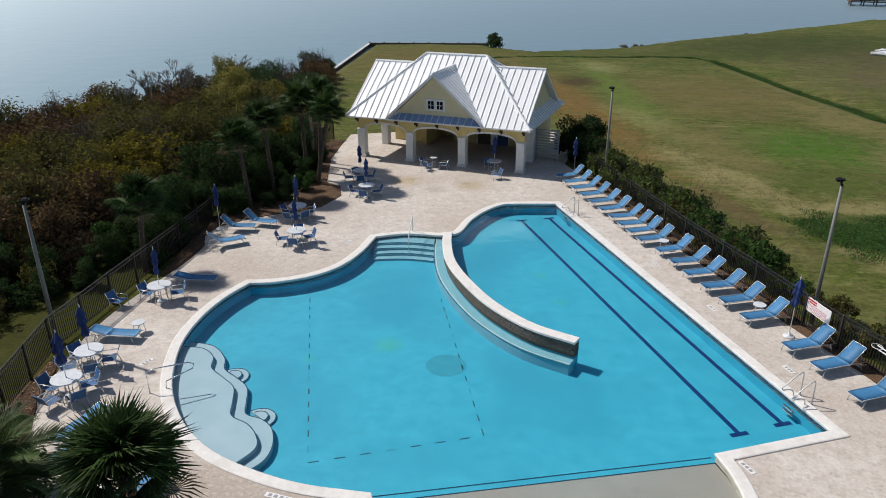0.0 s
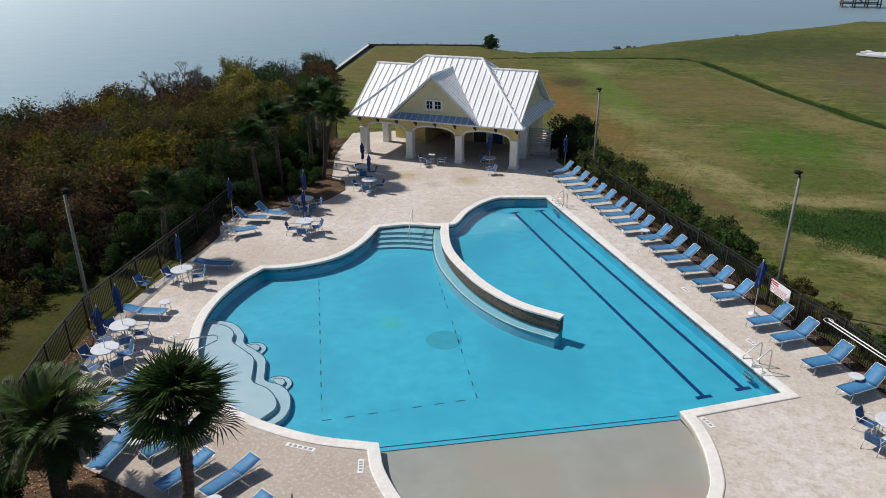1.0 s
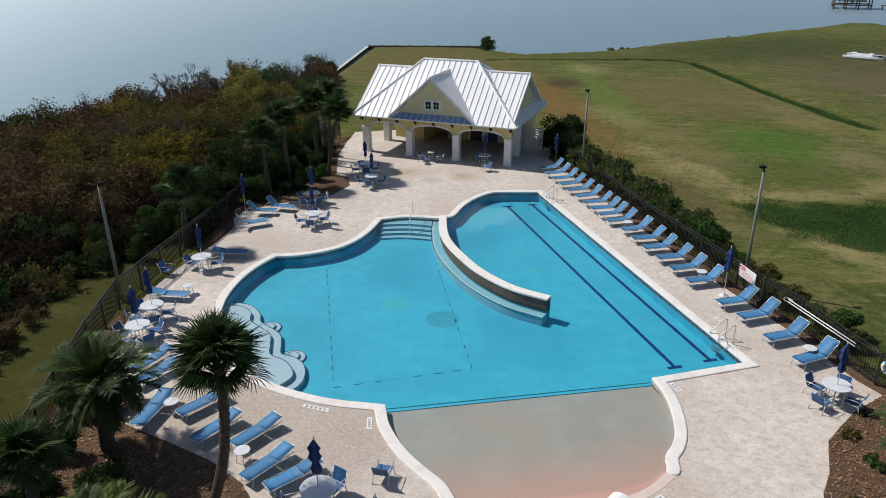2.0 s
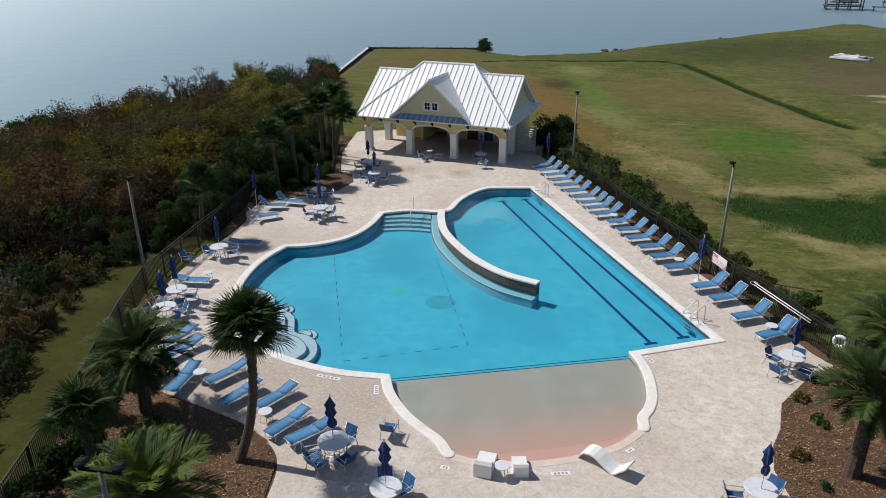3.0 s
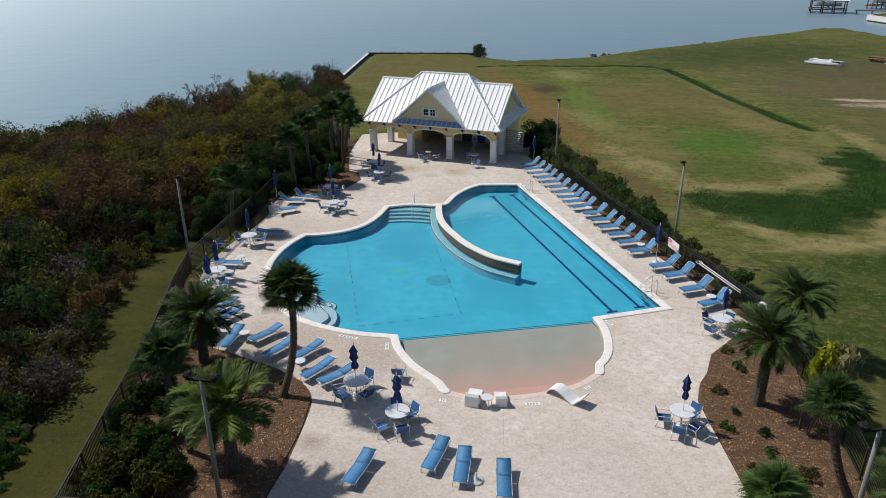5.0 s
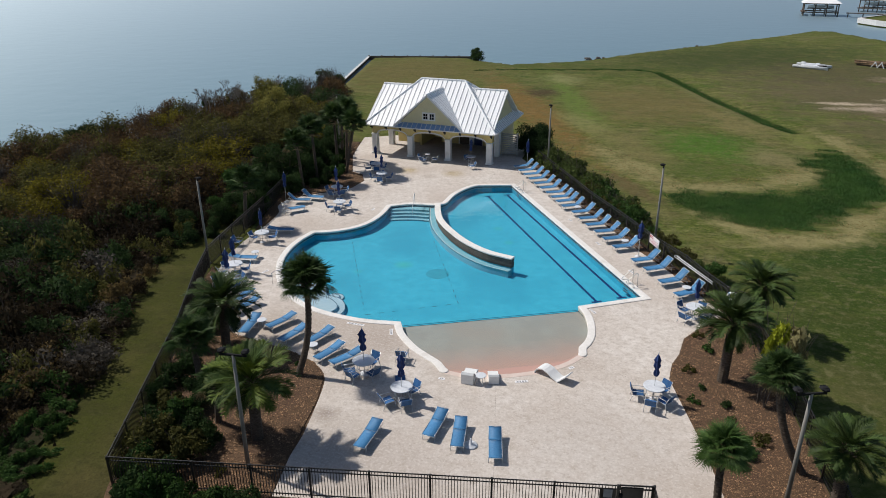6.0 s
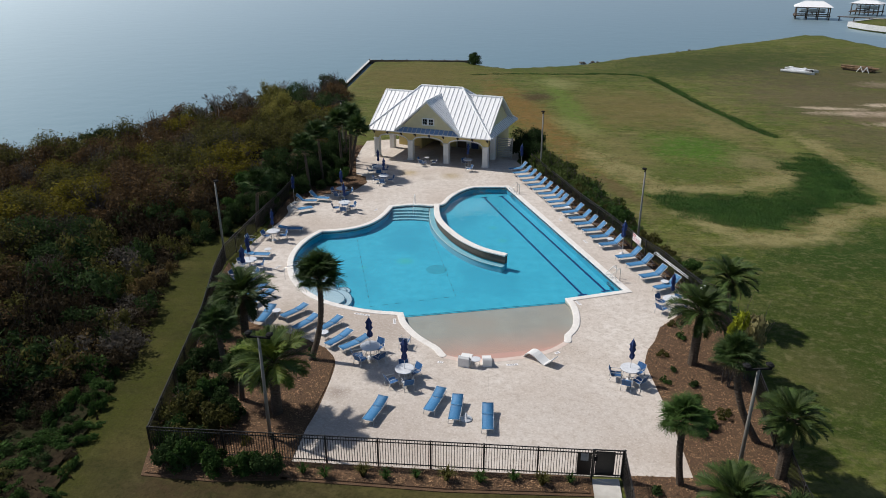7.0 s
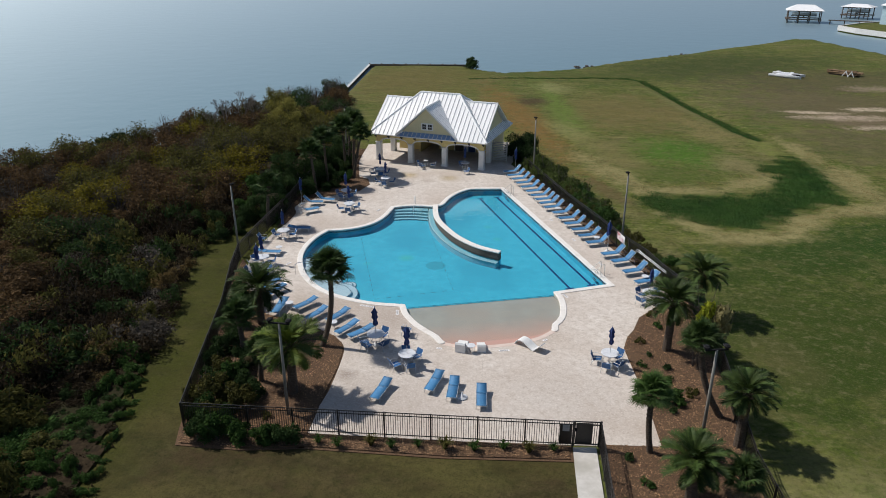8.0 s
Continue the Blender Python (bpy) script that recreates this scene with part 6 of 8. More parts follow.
# ---- beds ----
BEDS = [
    ("left", [(-4.3, 5.2), (-4.2, 8.3), (-3.9, 12.0), (-4.0, 13.7), (-4.65, 14.9), (-6.0, 15.85), (-7.6, 16.6), (-9.4, 17.4), (-10.6, 18.9), (-11.5, 20.7), (-12.3, 22.3), (-12.8, 24.2), (-13.35, 25.3), (-13.0, 21.8), (-11.8, 16.6), (-10.2, 6.4), (-9.9, 5.15), (-7.0, 4.95)]),
    ("front", [(-4.3, 5.2), (-4.3, 6.1), (7.6, 5.7), (7.6, 4.9), (2.0, 4.85)]),
    ("right", [(9.1, 5.95), (11.75, 5.95), (11.8, 9.8), (11.68, 12.4), (11.6, 14.4), (12.0, 15.6), (12.55, 16.5), (13.15, 18.0), (14.65, 19.6), (16.1, 20.65), (16.9, 20.3), (16.0, 12.0), (15.0, 4.2), (15.1, -4.0), (8.85, -4.0)]),
    ("side", [(7.5, 47.9), (10.67, 36.8), (11.67, 33.7), (12.3, 31.9), (13.15, 29.15), (14.35, 25.95), (15.0, 23.9), (15.65, 21.6), (16.15, 20.65), (17.1, 20.4), (16.4, 21.5), (15.9, 23.0), (15.3, 25.5), (14.5, 27.5), (13.95, 29.1), (13.1, 32.0), (11.45, 37.0), (8.3, 48.8)]),
    ("back", [(-12.05, 38.0), (-11.0, 39.0), (-9.9, 39.8), (-8.8, 40.2), (-7.6, 41.2), (-6.9, 43.2), (-7.3, 44.9), (-8.3, 45.7), (-8.7, 48.0), (-9.2, 51.0), (-9.3, 56.0), (-10.4, 56.0), (-11.6, 49.0), (-12.7, 42.0), (-12.85, 36.6), (-12.6, 32.0), (-12.2, 33.0), (-12.05, 35.2), (-12.5, 36.6)]),
]
for nm, loop in BEDS:
    rings = [offset(loop, d, True) for d in (-0.14, 0.14)]
    wide = max(rings, key=lambda q: abs(sum(q[i - 1][0] * q[i][1] - q[i][0] * q[i - 1][1] for i in range(len(q)))))
    whole("mulch_edge", filled([wide], -0.006, "mulch_edge", M["mulch"], 0.2), "thin mulch spread up to the deck's edge", "ground", kind="structure")
    bed = whole("mulch_bed", filled([loop], 0.03, "mulch_bed", M["mulch"], 0.3), "brown bark mulch bed", "ground", kind="structure")
rng = random.Random(11)
for nm, loop in BEDS[:3] + BEDS[4:]:
    xs, ys = [p[0] for p in loop], [p[1] for p in loop]
    area = abs(sum(loop[i - 1][0] * loop[i][1] - loop[i][0] * loop[i - 1][1] for i in range(len(loop)))) / 2
    vs, fs = [], []
    for _ in range(int(area * 400)):
        x, y = rng.uniform(min(xs), max(xs)), rng.uniform(min(ys), max(ys))
        if not inside(x, y, loop):
            continue
        a, t, L, w = rng.uniform(0, 6.3), rng.uniform(-0.5, 0.5), rng.uniform(0.016, 0.045), rng.uniform(0.008, 0.020)
        c, s = math.cos(a), math.sin(a)
        k = len(vs)
        z = 0.045 + rng.uniform(0, 0.03)
        for px, py in ((-L, -w), (L, -w * 0.6), (L * 0.9, w), (-L * 0.8, w)):
            vs.append((x + c * px - s * py, y + s * px + c * py, z + t * py + 0.15 * px * rng.uniform(-1, 1)))
        fs.append((k, k + 1, k + 2, k + 3))
    whole("bark_chips", mesh_of("bark_chips", vs, fs, M["chip"]), "loose brown bark chips lying in the bed", "mulch", kind="stuff")


# ---- plants ----
def leaf_cloud(seed, n, size, lobes, lobe_r, flat=1.0):
    """Leaves scattered on and in lobes; each leaf is a small folded blade."""
    g = np.random.RandomState(seed)
    L = np.array(lobes, float)
    which = g.randint(0, len(L), n)
    d = g.normal(size=(n, 3))
    d /= np.linalg.norm(d, axis=1)[:, None] + 1e-9
    r = g.uniform(0.35, 1.0, n) ** 0.5 * np.array(lobe_r)[which] * (1 + 0.35 * g.normal(size=n) * 0.6)
    c = L[which] + d * r[:, None] * np.array([1, 1, 0.8 * flat])
    out = d * 0.7 + g.normal(size=(n, 3)) * 0.7
    out[:, 2] = np.abs(out[:, 2]) * 0.6 + 0.15
    out /= np.linalg.norm(out, axis=1)[:, None]
    side = np.cross(out, g.normal(size=(n, 3)))
    side /= np.linalg.norm(side, axis=1)[:, None] + 1e-9
    tip = np.cross(side, out)
    s = size * g.uniform(0.6, 1.4, n)[:, None]
    v = np.stack([c - tip * s - side * s * 0.5, c - tip * s * 0.6 + side * s * 0.55 + out * s * 0.1, c + tip * s], 1).reshape(-1, 3)
    return v, np.arange(n * 3).reshape(n, 3).tolist()


def lobes_for(seed, r, h, k, base=0.35):
    g = random.Random(seed)
    out, rad = [], []
    for i in range(k):
        a, q = g.uniform(0, 6.283), r * math.sqrt(g.uniform(0.02, 1)) * 0.72
        z = h * g.uniform(base, 0.86) * (1 - 0.25 * (q / r) ** 2)
        out.append((q * math.cos(a), q * math.sin(a), z))
        rad.append(r * g.uniform(0.26, 0.46))
    return out, rad


def twigs(seed, lobes, trunks=3, r0=0.05, extra=2):
    g = random.Random(seed)
    s = Shape()
    roots = [(g.uniform(-0.25, 0.25), g.uniform(-0.25, 0.25), -0.1) for _ in range(trunks)]
    for i, p in enumerate(lobes):
        b = roots[i % trunks]
        m = (b[0] * 0.6 + p[0] * 0.4 + g.uniform(-0.2, 0.2), b[1] * 0.6 + p[1] * 0.4 + g.uniform(-0.2, 0.2), p[2] * 0.5)
        s.tube([b, m, p], r0, 5, taper=r0 * 0.3, caps=False)
        for _ in range(extra):
            q = (p[0] + g.uniform(-0.7, 0.7), p[1] + g.uniform(-0.7, 0.7), p[2] + g.uniform(0.1, 0.9))
            s.tube([m, ((m[0] + q[0]) / 2, (m[1] + q[1]) / 2 + g.uniform(-0.1, 0.1), (m[2] + q[2]) / 2), q], r0 * 0.4, 4, taper=0.006, caps=False)
    return s


def bush_proto(name, seed, r, h, leaves, size, leaf, label, category, k=9, trunks=3, r0=0.05, base=0.3, bare=2, group="", kind=""):
    lobes, rad = lobes_for(seed, r, h, k, base)
    b = thing(name, None, label, category, group, kind)
    part("trunk", twigs(seed, lobes, trunks, r0, bare).mesh("trunk", M["bark"]), b)
    v, f = leaf_cloud(seed, leaves, size, lobes, rad)
    part("crown", mesh_of("crown", v, f, M[leaf]), b)
    return b


def frond_feather(seed, L=1.9, pairs=26, droop=0.62):
    """A feather frond that springs along +x, with two rows of leaflets."""
    g = random.Random(seed)
    s = Shape()
    pts = []
    for i in range(10):
        t = i / 9
        pts.append(Vector((L * (t - 0.10 * t * t), 0.06 * math.sin(t * 3 + seed), L * (0.50 * t - droop * t * t))))
    s.tube(pts, 0.022, 4, taper=0.004, caps=False)
    for i in range(pairs):
        t = 0.14 + 0.85 * i / pairs
        k = t * 9
        a = pts[int(k)].lerp(pts[min(9, int(k) + 1)], k - int(k))
        d = (pts[min(9, int(k) + 1)] - pts[int(k)]).normalized()
        ll = L * 0.30 * math.sin(math.pi * (0.12 + 0.80 * t)) * g.uniform(0.85, 1.1) + 0.05
        for sy in (-1, 1):
            tip = a + d * ll * 0.80 + Vector((0, sy * ll * 0.62, 0)) + Vector((0, 0, 0.10 * ll + g.uniform(-0.06, 0.08)))
            w = d * 0.022
            mid = (a + tip) / 2 + Vector((0, 0, 0.03))
            s.add([a - w, a + w, mid + w, tip, mid - w], [(0, 1, 2, 4), (4, 2, 3)])
    return s


def frond_fan(seed, R=0.82, stalk=0.56, n=40):
    """A fan frond: a stalk along +x and a pleated, split, drooping fan."""
    g = random.Random(seed)
    s = Shape()
    end = Vector((stalk, 0, 0.10))
    s.tube([(0, 0, 0), (stalk * 0.5, 0, 0.10), end], 0.016, 4, taper=0.010, caps=False)
    for i in range(n):
        a = radians(-118 + 236 * (i + 0.5) / n)
        rr = R * (0.70 + 0.30 * math.cos(a * 0.75)) * g.uniform(0.82, 1.12)
        d = Vector((math.cos(a), math.sin(a), 0))
        w = Vector((-d.y, d.x, 0)) * R * 0.027
        lift = 0.10 * math.cos(a)
        m1 = end + d * rr * 0.55 + Vector((0, 0, lift - 0.02))
        tip = end + d * rr + Vector((0, 0, lift - 0.10 * R - g.uniform(0, 0.16)))
        s.add([end, m1 - w, m1 + w, m1 + Vector((0, 0, 0.03)), tip], [(0, 1, 3), (0, 3, 2), (1, 4, 3), (3, 4, 2)])
    return s


feather_meshes = [frond_feather(i, 1.9, 38, 0.52).mesh("frond", M["feather"]) for i in range(3)]
feather_bright = frond_feather(5, 1.9, 38, 0.5).mesh("frond", M["feather_bright"])
feather_dry = frond_feather(7, 1.7, 22, 0.95).mesh("frond", M["dry_frond"])
fan_meshes = [frond_fan(i).mesh("frond", M["frond"]) for i in range(3)]
fan_bright = frond_fan(4).mesh("frond", M["frond_bright"])
fan_dry = frond_fan(9, 0.6, 0.7, 18).mesh("frond", M["dry_frond"])


def palm(kind, x, y, top, label, seed, size=1.0, bulge=0.16, fronds=None, group="palms in the beds", bend=None):
    """top: where the crown sits, from the foot. kind: fan or feather."""
    g = random.Random(seed)
    p = thing("palm_tree", pose(x, y, max(0.0, level(x, y)) if -14 < x < 17 and y < 60 else level(x, y)), label, "palm tree", group)
    tp = Vector(top)
    b = Vector(bend) if bend else Vector((tp.x * 0.35, tp.y * 0.35, tp.z * 0.5))
    pts = []
    for i in range(9):
        t = i / 8
        pts.append(b * (2 * t * (1 - t)) + tp * t * t)
    pts[0].z = -0.1
    s = Shape()
    s.tube(pts, bulge * 1.15, 10, taper=bulge * 0.85)
    for i in range(int(tp.z * 5)):
        t = (i + 0.5) / (tp.z * 5)
        q = b * (2 * t * (1 - t)) + tp * t * t
        s.lathe([(bulge * 1.0, -0.06), (bulge * 1.10, 0.0), (bulge * 0.98, 0.06)], 10, q)
    part("trunk", s.mesh("trunk", M["trunk"], False), p, "rough ringed palm trunk")
    boots = Shape()
    for i in range(26):
        a, t = i * 2.4, i / 26
        q = tp + Vector((0, 0, -0.55 + 0.6 * t))
        d = Vector((math.cos(a), math.sin(a), 0.9)).normalized()
        boots.tube([q + d * bulge * 0.5, q + d * (bulge + 0.24)], 0.045, 4, taper=0.018)
    part("crown_shaft", boots.mesh("crown_shaft", M["boot"]), p, "crown shaft of cut frond stubs")
    n = fronds or (42 if kind == "feather" else 46)
    for i in range(n):
        t = (i + 0.5) / n
        az = i * 137.5 + g.uniform(-12, 12)
        if kind == "feather":
            el = 86 - 102 * t + g.uniform(-9, 9)
            me = (feather_bright if "yellow" in label and i % 3 else feather_meshes[i % 3]) if t < 0.93 else feather_dry
            k = size * (0.78 + 0.30 * math.sin(math.pi * min(1, t * 1.2)))
        else:
            el = 84 - 102 * t + g.uniform(-13, 13)
            me = (fan_bright if "bright" in label else fan_meshes[i % 3]) if t < 0.92 else fan_dry
            k = size * g.uniform(0.85, 1.12)
        f = part("frond", me, p, m=Matrix.Translation(tp + Vector((0, 0, 0.05 - 0.25 * t))) @ pose(0, 0, 0, 0, 0, az) @ pose(0, 0, 0, g.uniform(-14, 14), -el + (28 if kind == "feather" else 0), 0) @ Matrix.Scale(k, 4))
    return p


palm("fan", -5.22, 13.78, (0.60, 0.55, 4.4), "cabbage palm with a leaning dark trunk in a mulch bed", 1, 1.06, 0.14, 46, bend=(0.85, 0.3, 1.9))
palm("feather", -9.35, 16.2, (0.1, 0.1, 2.3), "feathery date palm with a thick trunk beside the loungers", 2, 1.04, 0.2, 44)
palm("feather", -5.7, 9.3, (0.05, 0.0, 2.7), "yellow-green feathery date palm beside a light pole", 3, 1.0, 0.21, 44)
palm("fan", -9.2, 12.6, (-0.2, 0.2, 2.3), "low cabbage palm among the shrubs by the fence", 4, 0.9, 0.14, 30)
palm("fan", -7.6, 10.2, (0.2, -0.1, 1.9), "small cabbage palm in the shade of a date palm", 5, 0.8, 0.12, 26)
palm("feather", 13.9, 14.3, (0.1, 0.1, 2.95), "feathery date palm with a thick dark trunk in mulch", 6, 0.93, 0.21, 46)
palm("feather", 16.9, 18.6, (-0.1, 0.2, 2.7), "feathery date palm behind the fence corner", 7, 0.9, 0.2, 42)
palm("fan", 15.05, 8.3, (-1.30, 0.55, 3.8), "cabbage palm with a bent leaning trunk", 8, 0.84, 0.14, 50, bend=(-1.15, 0.2, 1.5))
palm("fan", 11.15, 5.55, (-0.15, 0.2, 2.95), "bright green cabbage palm with a curved trunk", 9, 0.76, 0.125, 44, bend=(-0.35, 0, 1.6))
palm("feather", 15.15, 6.15, (0.05, 0.2, 2.7), "feathery palm close to the picket fence", 10, 0.76, 0.2, 42)
palm("feather", 12.1, 2.6, (0.0, 0.1, 1.9), "broad feathery date palm near the walkway", 12, 0.82, 0.22, 46)
palm("fan", 13.7, 2.1, (0.1, 0.0, 1.7), "low dark cabbage palm near the walkway", 13, 0.8, 0.15, 30)
for i, (x, y, h, dx, sz) in enumerate(((-13.5, 32.3, 3.2, 0.3, 1.0), (-10.8, 43.0, 4.3, -0.2, 1.05), (-9.75, 46.6, 4.5, -0.1, 1.1), (-9.2, 47.9, 4.8, 0.25, 1.05), (-8.75, 45.3, 4.3, 0.9, 1.05), (-9.9, 49.5, 4.6, 0.2, 1.0), (-11.4, 40.6, 3.8, -0.3, 1.0))):
    palm("fan", x, y, (dx, 0.0, h), "tall cabbage palm among the trees by the pool house", 20 + i, sz, 0.115, 34, "palms beside the pool house")

# lime shrub and low plants in the beds
lime = bush_proto("shrub", 41, 0.5, 2.6, 800, 0.12, "leaf_lime", "yellow-green upright shrub by the fence", "shrub", 7, 2, 0.03, 0.45)
lime.matrix_basis = pose(15.1, 12.5, 0) @ Matrix.Diagonal((1.15, 1.15, 1.95, 1))
straw = bush_proto("shrub", 42, 0.75, 2.2, 420, 0.17, "leaf_pale", "straw coloured dry shrub outside the fence", "shrub", 7, 2, 0.03, 0.5)
straw.matrix_basis = pose(16.1, 13.2, level(16.1, 13.2)) @ Matrix.Diagonal((0.95, 0.95, 1.85, 1))
low = [bush_proto("low_plant", 50 + i, 0.34, 0.30, 190, 0.065, k, "low green clump planted in mulch", "plant", 6, 3, 0.012, 0.3, 0, "low plants in the beds") for i, k in enumerate(("leaf_green", "leaf_olive", "leaf_dark"))]
rng = random.Random(21)
spots = [(x, 5.35 + 0.1 * math.sin(x * 3)) for x in (-3.6, -2.7, -1.2, -0.3, 0.9, 2.1, 3.4, 4.7, 5.8, 6.9)]
spots += [(12.6, 15.0), (12.9, 13.6), (13.3, 11.2), (12.4, 10.3), (12.8, 8.6), (14.0, 16.9), (13.9, 18.2), (14.9, 19.4), (12.2, 12.6), (14.2, 10.0), (10.0, 5.0), (10.6, 3.4), (9.6, 2.2), (-5.5, 14.6), (-6.9, 12.2), (-6.5, 7.2), (13.4, 12.4)]
def grass_tuft(seed, leaf):
    """A clump of arching strap leaves."""
    g = random.Random(seed)
    t = thing("grass_clump", None, "spiky green ornamental grass clump in the mulch", "plant", "clumps along the front fence")
    s = Shape()
    for i in range(80):
        a, h, o = g.uniform(0, 6.283), g.uniform(0.28, 0.56), g.uniform(0.12, 0.38)
        d, w = Vector((math.cos(a), math.sin(a), 0)), Vector((-math.sin(a), math.cos(a), 0)) * 0.014
        b, m, e = d * 0.05, d * o * 0.55 + Vector((0, 0, h * 0.8)), d * o * 1.15 + Vector((0, 0, h * g.uniform(0.7, 1.0)))
        s.add([b - w, b + w, m + w, e, m - w], [(0, 1, 2, 4), (4, 2, 3)])
    part("foliage", s.mesh("foliage", M[leaf]), t)
    return t


tufts = [grass_tuft(i, k) for i, k in enumerate(("leaf_green", "leaf_olive"))]
for i, (x, y) in enumerate(spots):
    if i < 10:
        put(tufts[i % 3 // 2], pose(x, y, 0.02, 0, 0, i * 50) @ Matrix.Scale(rng.uniform(0.8, 1.25), 4))
        continue
    put(low[i % 3], pose(x, y, 0.0, 0, 0, rng.uniform(0, 360)) @ Matrix.Scale(rng.uniform(0.8, 1.35), 4))
big_low = bush_proto("fern", 60, 0.6, 0.8, 420, 0.13, "leaf_green", "bright green fern-like clump in the mulch", "plant", 7, 3, 0.015, 0.3, 0)
put(big_low, pose(13.1, 9.3, 0.0))
put(big_low, pose(12.9, 3.9, 0, 0, 0, 100) @ Matrix.Scale(0.8, 4))
shrubs = [bush_proto("shrub", 70 + i, 0.95, 1.5, 2400, 0.085, k, "dark leafy shrub at the fence", "shrub", 9, 4, 0.02, 0.2, 1, "shrubs inside the front fence") for i, k in enumerate(("leaf_dark", "leaf_green", "leaf_olive"))]
for i, (x, y, k) in enumerate(((-9.3, 5.75, 0), (-8.2, 5.5, 1), (-7.1, 5.55, 0), (-6.0, 5.5, 1), (-5.1, 5.45, 1), (-9.4, 8.4, 2), (-9.0, 10.0, 0), (-10.4, 11.5, 0), (-10.2, 14.2, 0), (-8.6, 14.3, 0), (-10.9, 17.6, 0), (-7.9, 7.9, 2), (-11.6, 19.6, 0), (-8.9, 12.0, 0), (-8.0, 13.3, 2), (-9.9, 9.2, 0), (-10.2, 12.9, 0), (-7.2, 12.2, 0), (-9.5, 7.2, 1), (-8.4, 9.0, 0), (-10.6, 15.6, 2), (-9.8, 18.4, 0))):
    put(shrubs[k if i % 2 else (0, 1)[i % 4 // 2]], pose(x, y, 0, 0, 0, i * 77) @ Matrix.Scale(0.86 if y < 7 else 0.95, 4))
for i, (x, y) in enumerate(((-9.9, 6.9), (-9.0, 7.0), (-8.1, 6.7), (-10.2, 8.0), (-8.9, 11.0), (-9.7, 10.6), (-7.4, 9.0))):
    put(shrubs[(0, 2)[i % 2]], pose(x, y, 0, 0, 0, i * 97) @ Matrix.Scale(0.8, 4))
# hedge outside the right-hand fence, and the big shrub by the house
hedge = [bush_proto("hedge_shrub", 80 + i, 0.85, 1.15, 2000, 0.075, k, "loose green hedge shrub outside the fence", "shrub", 9, 4, 0.018, 0.2, 1, "hedge along the fence") for i, k in enumerate(("leaf_green", "leaf_hedge", "leaf_olive"))]
line = [Vector((8.9, 48.9)), Vector((12.0, 37.3)), Vector((13.75, 31.9)), Vector((15.85, 25.6)), Vector((16.6, 22.9))]
i = 0
for a, b in zip(line, line[1:]):
    L = (b - a).length
    for k in range(int(L / 0.62)):
        p = a + (b - a) * (k * 0.62 / L)
        sc = rng.uniform(0.85, 1.2) * (1.1 if p.y > 38 else 0.92 if p.y > 33 else 0.66)
        if p.y < 31 and rng.random() < 0.3:
            continue
        put(hedge[(i * 7 + k) % 3 if p.y < 40 else 1], pose(p.x + rng.uniform(-0.25, 0.75), p.y, level(p.x, p.y), 0, 0, rng.uniform(0, 360)) @ Matrix.Scale(sc, 4))
        i += 1
house_shrub = bush_proto("shrub", 90, 1.75, 2.9, 15000, 0.085, "leaf_deep", "large dense dark green shrub beside the pool house", "shrub", 26, 4, 0.04, 0.15, 1)
put(house_shrub, pose(7.75, 52.6, level(7.7, 52.6)))
put(house_shrub, pose(8.4, 50.2, level(8.4, 50.2), 0, 0, 120) @ Matrix.Scale(0.75, 4))
point_bush = bush_proto("shrub", 91, 1.35, 2.3, 3000, 0.11, "leaf_dark", "round dark shrub on the lake bank", "shrub", 22, 3, 0.05, 0.08, 0)
point_bush.matrix_basis = pose(1.6, 119.0, level(1.6, 119.0))

# trees behind the left-hand fence
hedge_tree = [bush_proto("tree", 100 + i, 1.7, 3.9, 6500, 0.105, k, "dense dark green tree behind the fence", "tree", 16, 3, 0.06, 0.12, 1, "trees behind the left fence") for i, k in enumerate(("leaf_dark", "leaf_dark", "leaf_green"))]
for i, (x, y, s) in enumerate(((-14.2, 34.0, 0.7), (-14.0, 36.4, 0.85), (-13.9, 39.0, 0.95), (-13.0, 41.6, 1.0), (-12.4, 44.0, 1.05), (-12.2, 46.6, 1.0), (-11.6, 49.0, 0.95), (-11.4, 51.5, 0.9), (-15.4, 38.0, 0.9), (-14.8, 43.0, 1.0), (-11.0, 44.4, 0.72), (-11.2, 53.6, 0.7), (-12.0, 40.0, 0.75), (-11.7, 42.4, 0.8), (-10.9, 46.4, 0.78), (-10.5, 48.6, 0.8), (-13.6, 33.0, 0.55), (-13.4, 35.2, 0.6), (-10.6, 41.2, 0.42), (-9.9, 42.4, 0.46), (-9.3, 44.0, 0.44), (-9.6, 45.6, 0.5), (-9.7, 50.4, 0.5), (-18.9, 84.0, 1.0), (-17.4, 85.6, 1.05), (-15.2, 30.6, 0.42), (-16.2, 32.2, 0.55), (-15.3, 33.0, 0.5), (-16.4, 29.6, 0.42), (-17.2, 31.0, 0.55), (-17.8, 28.8, 0.5), (-18.6, 30.4, 0.6), (-16.0, 34.6, 0.6))):
    put(hedge_tree[i % 3 if i % 4 == 0 else i % 2], pose(x, y, level(x, y), 0, 0, i * 61) @ Matrix.Scale(s, 4))

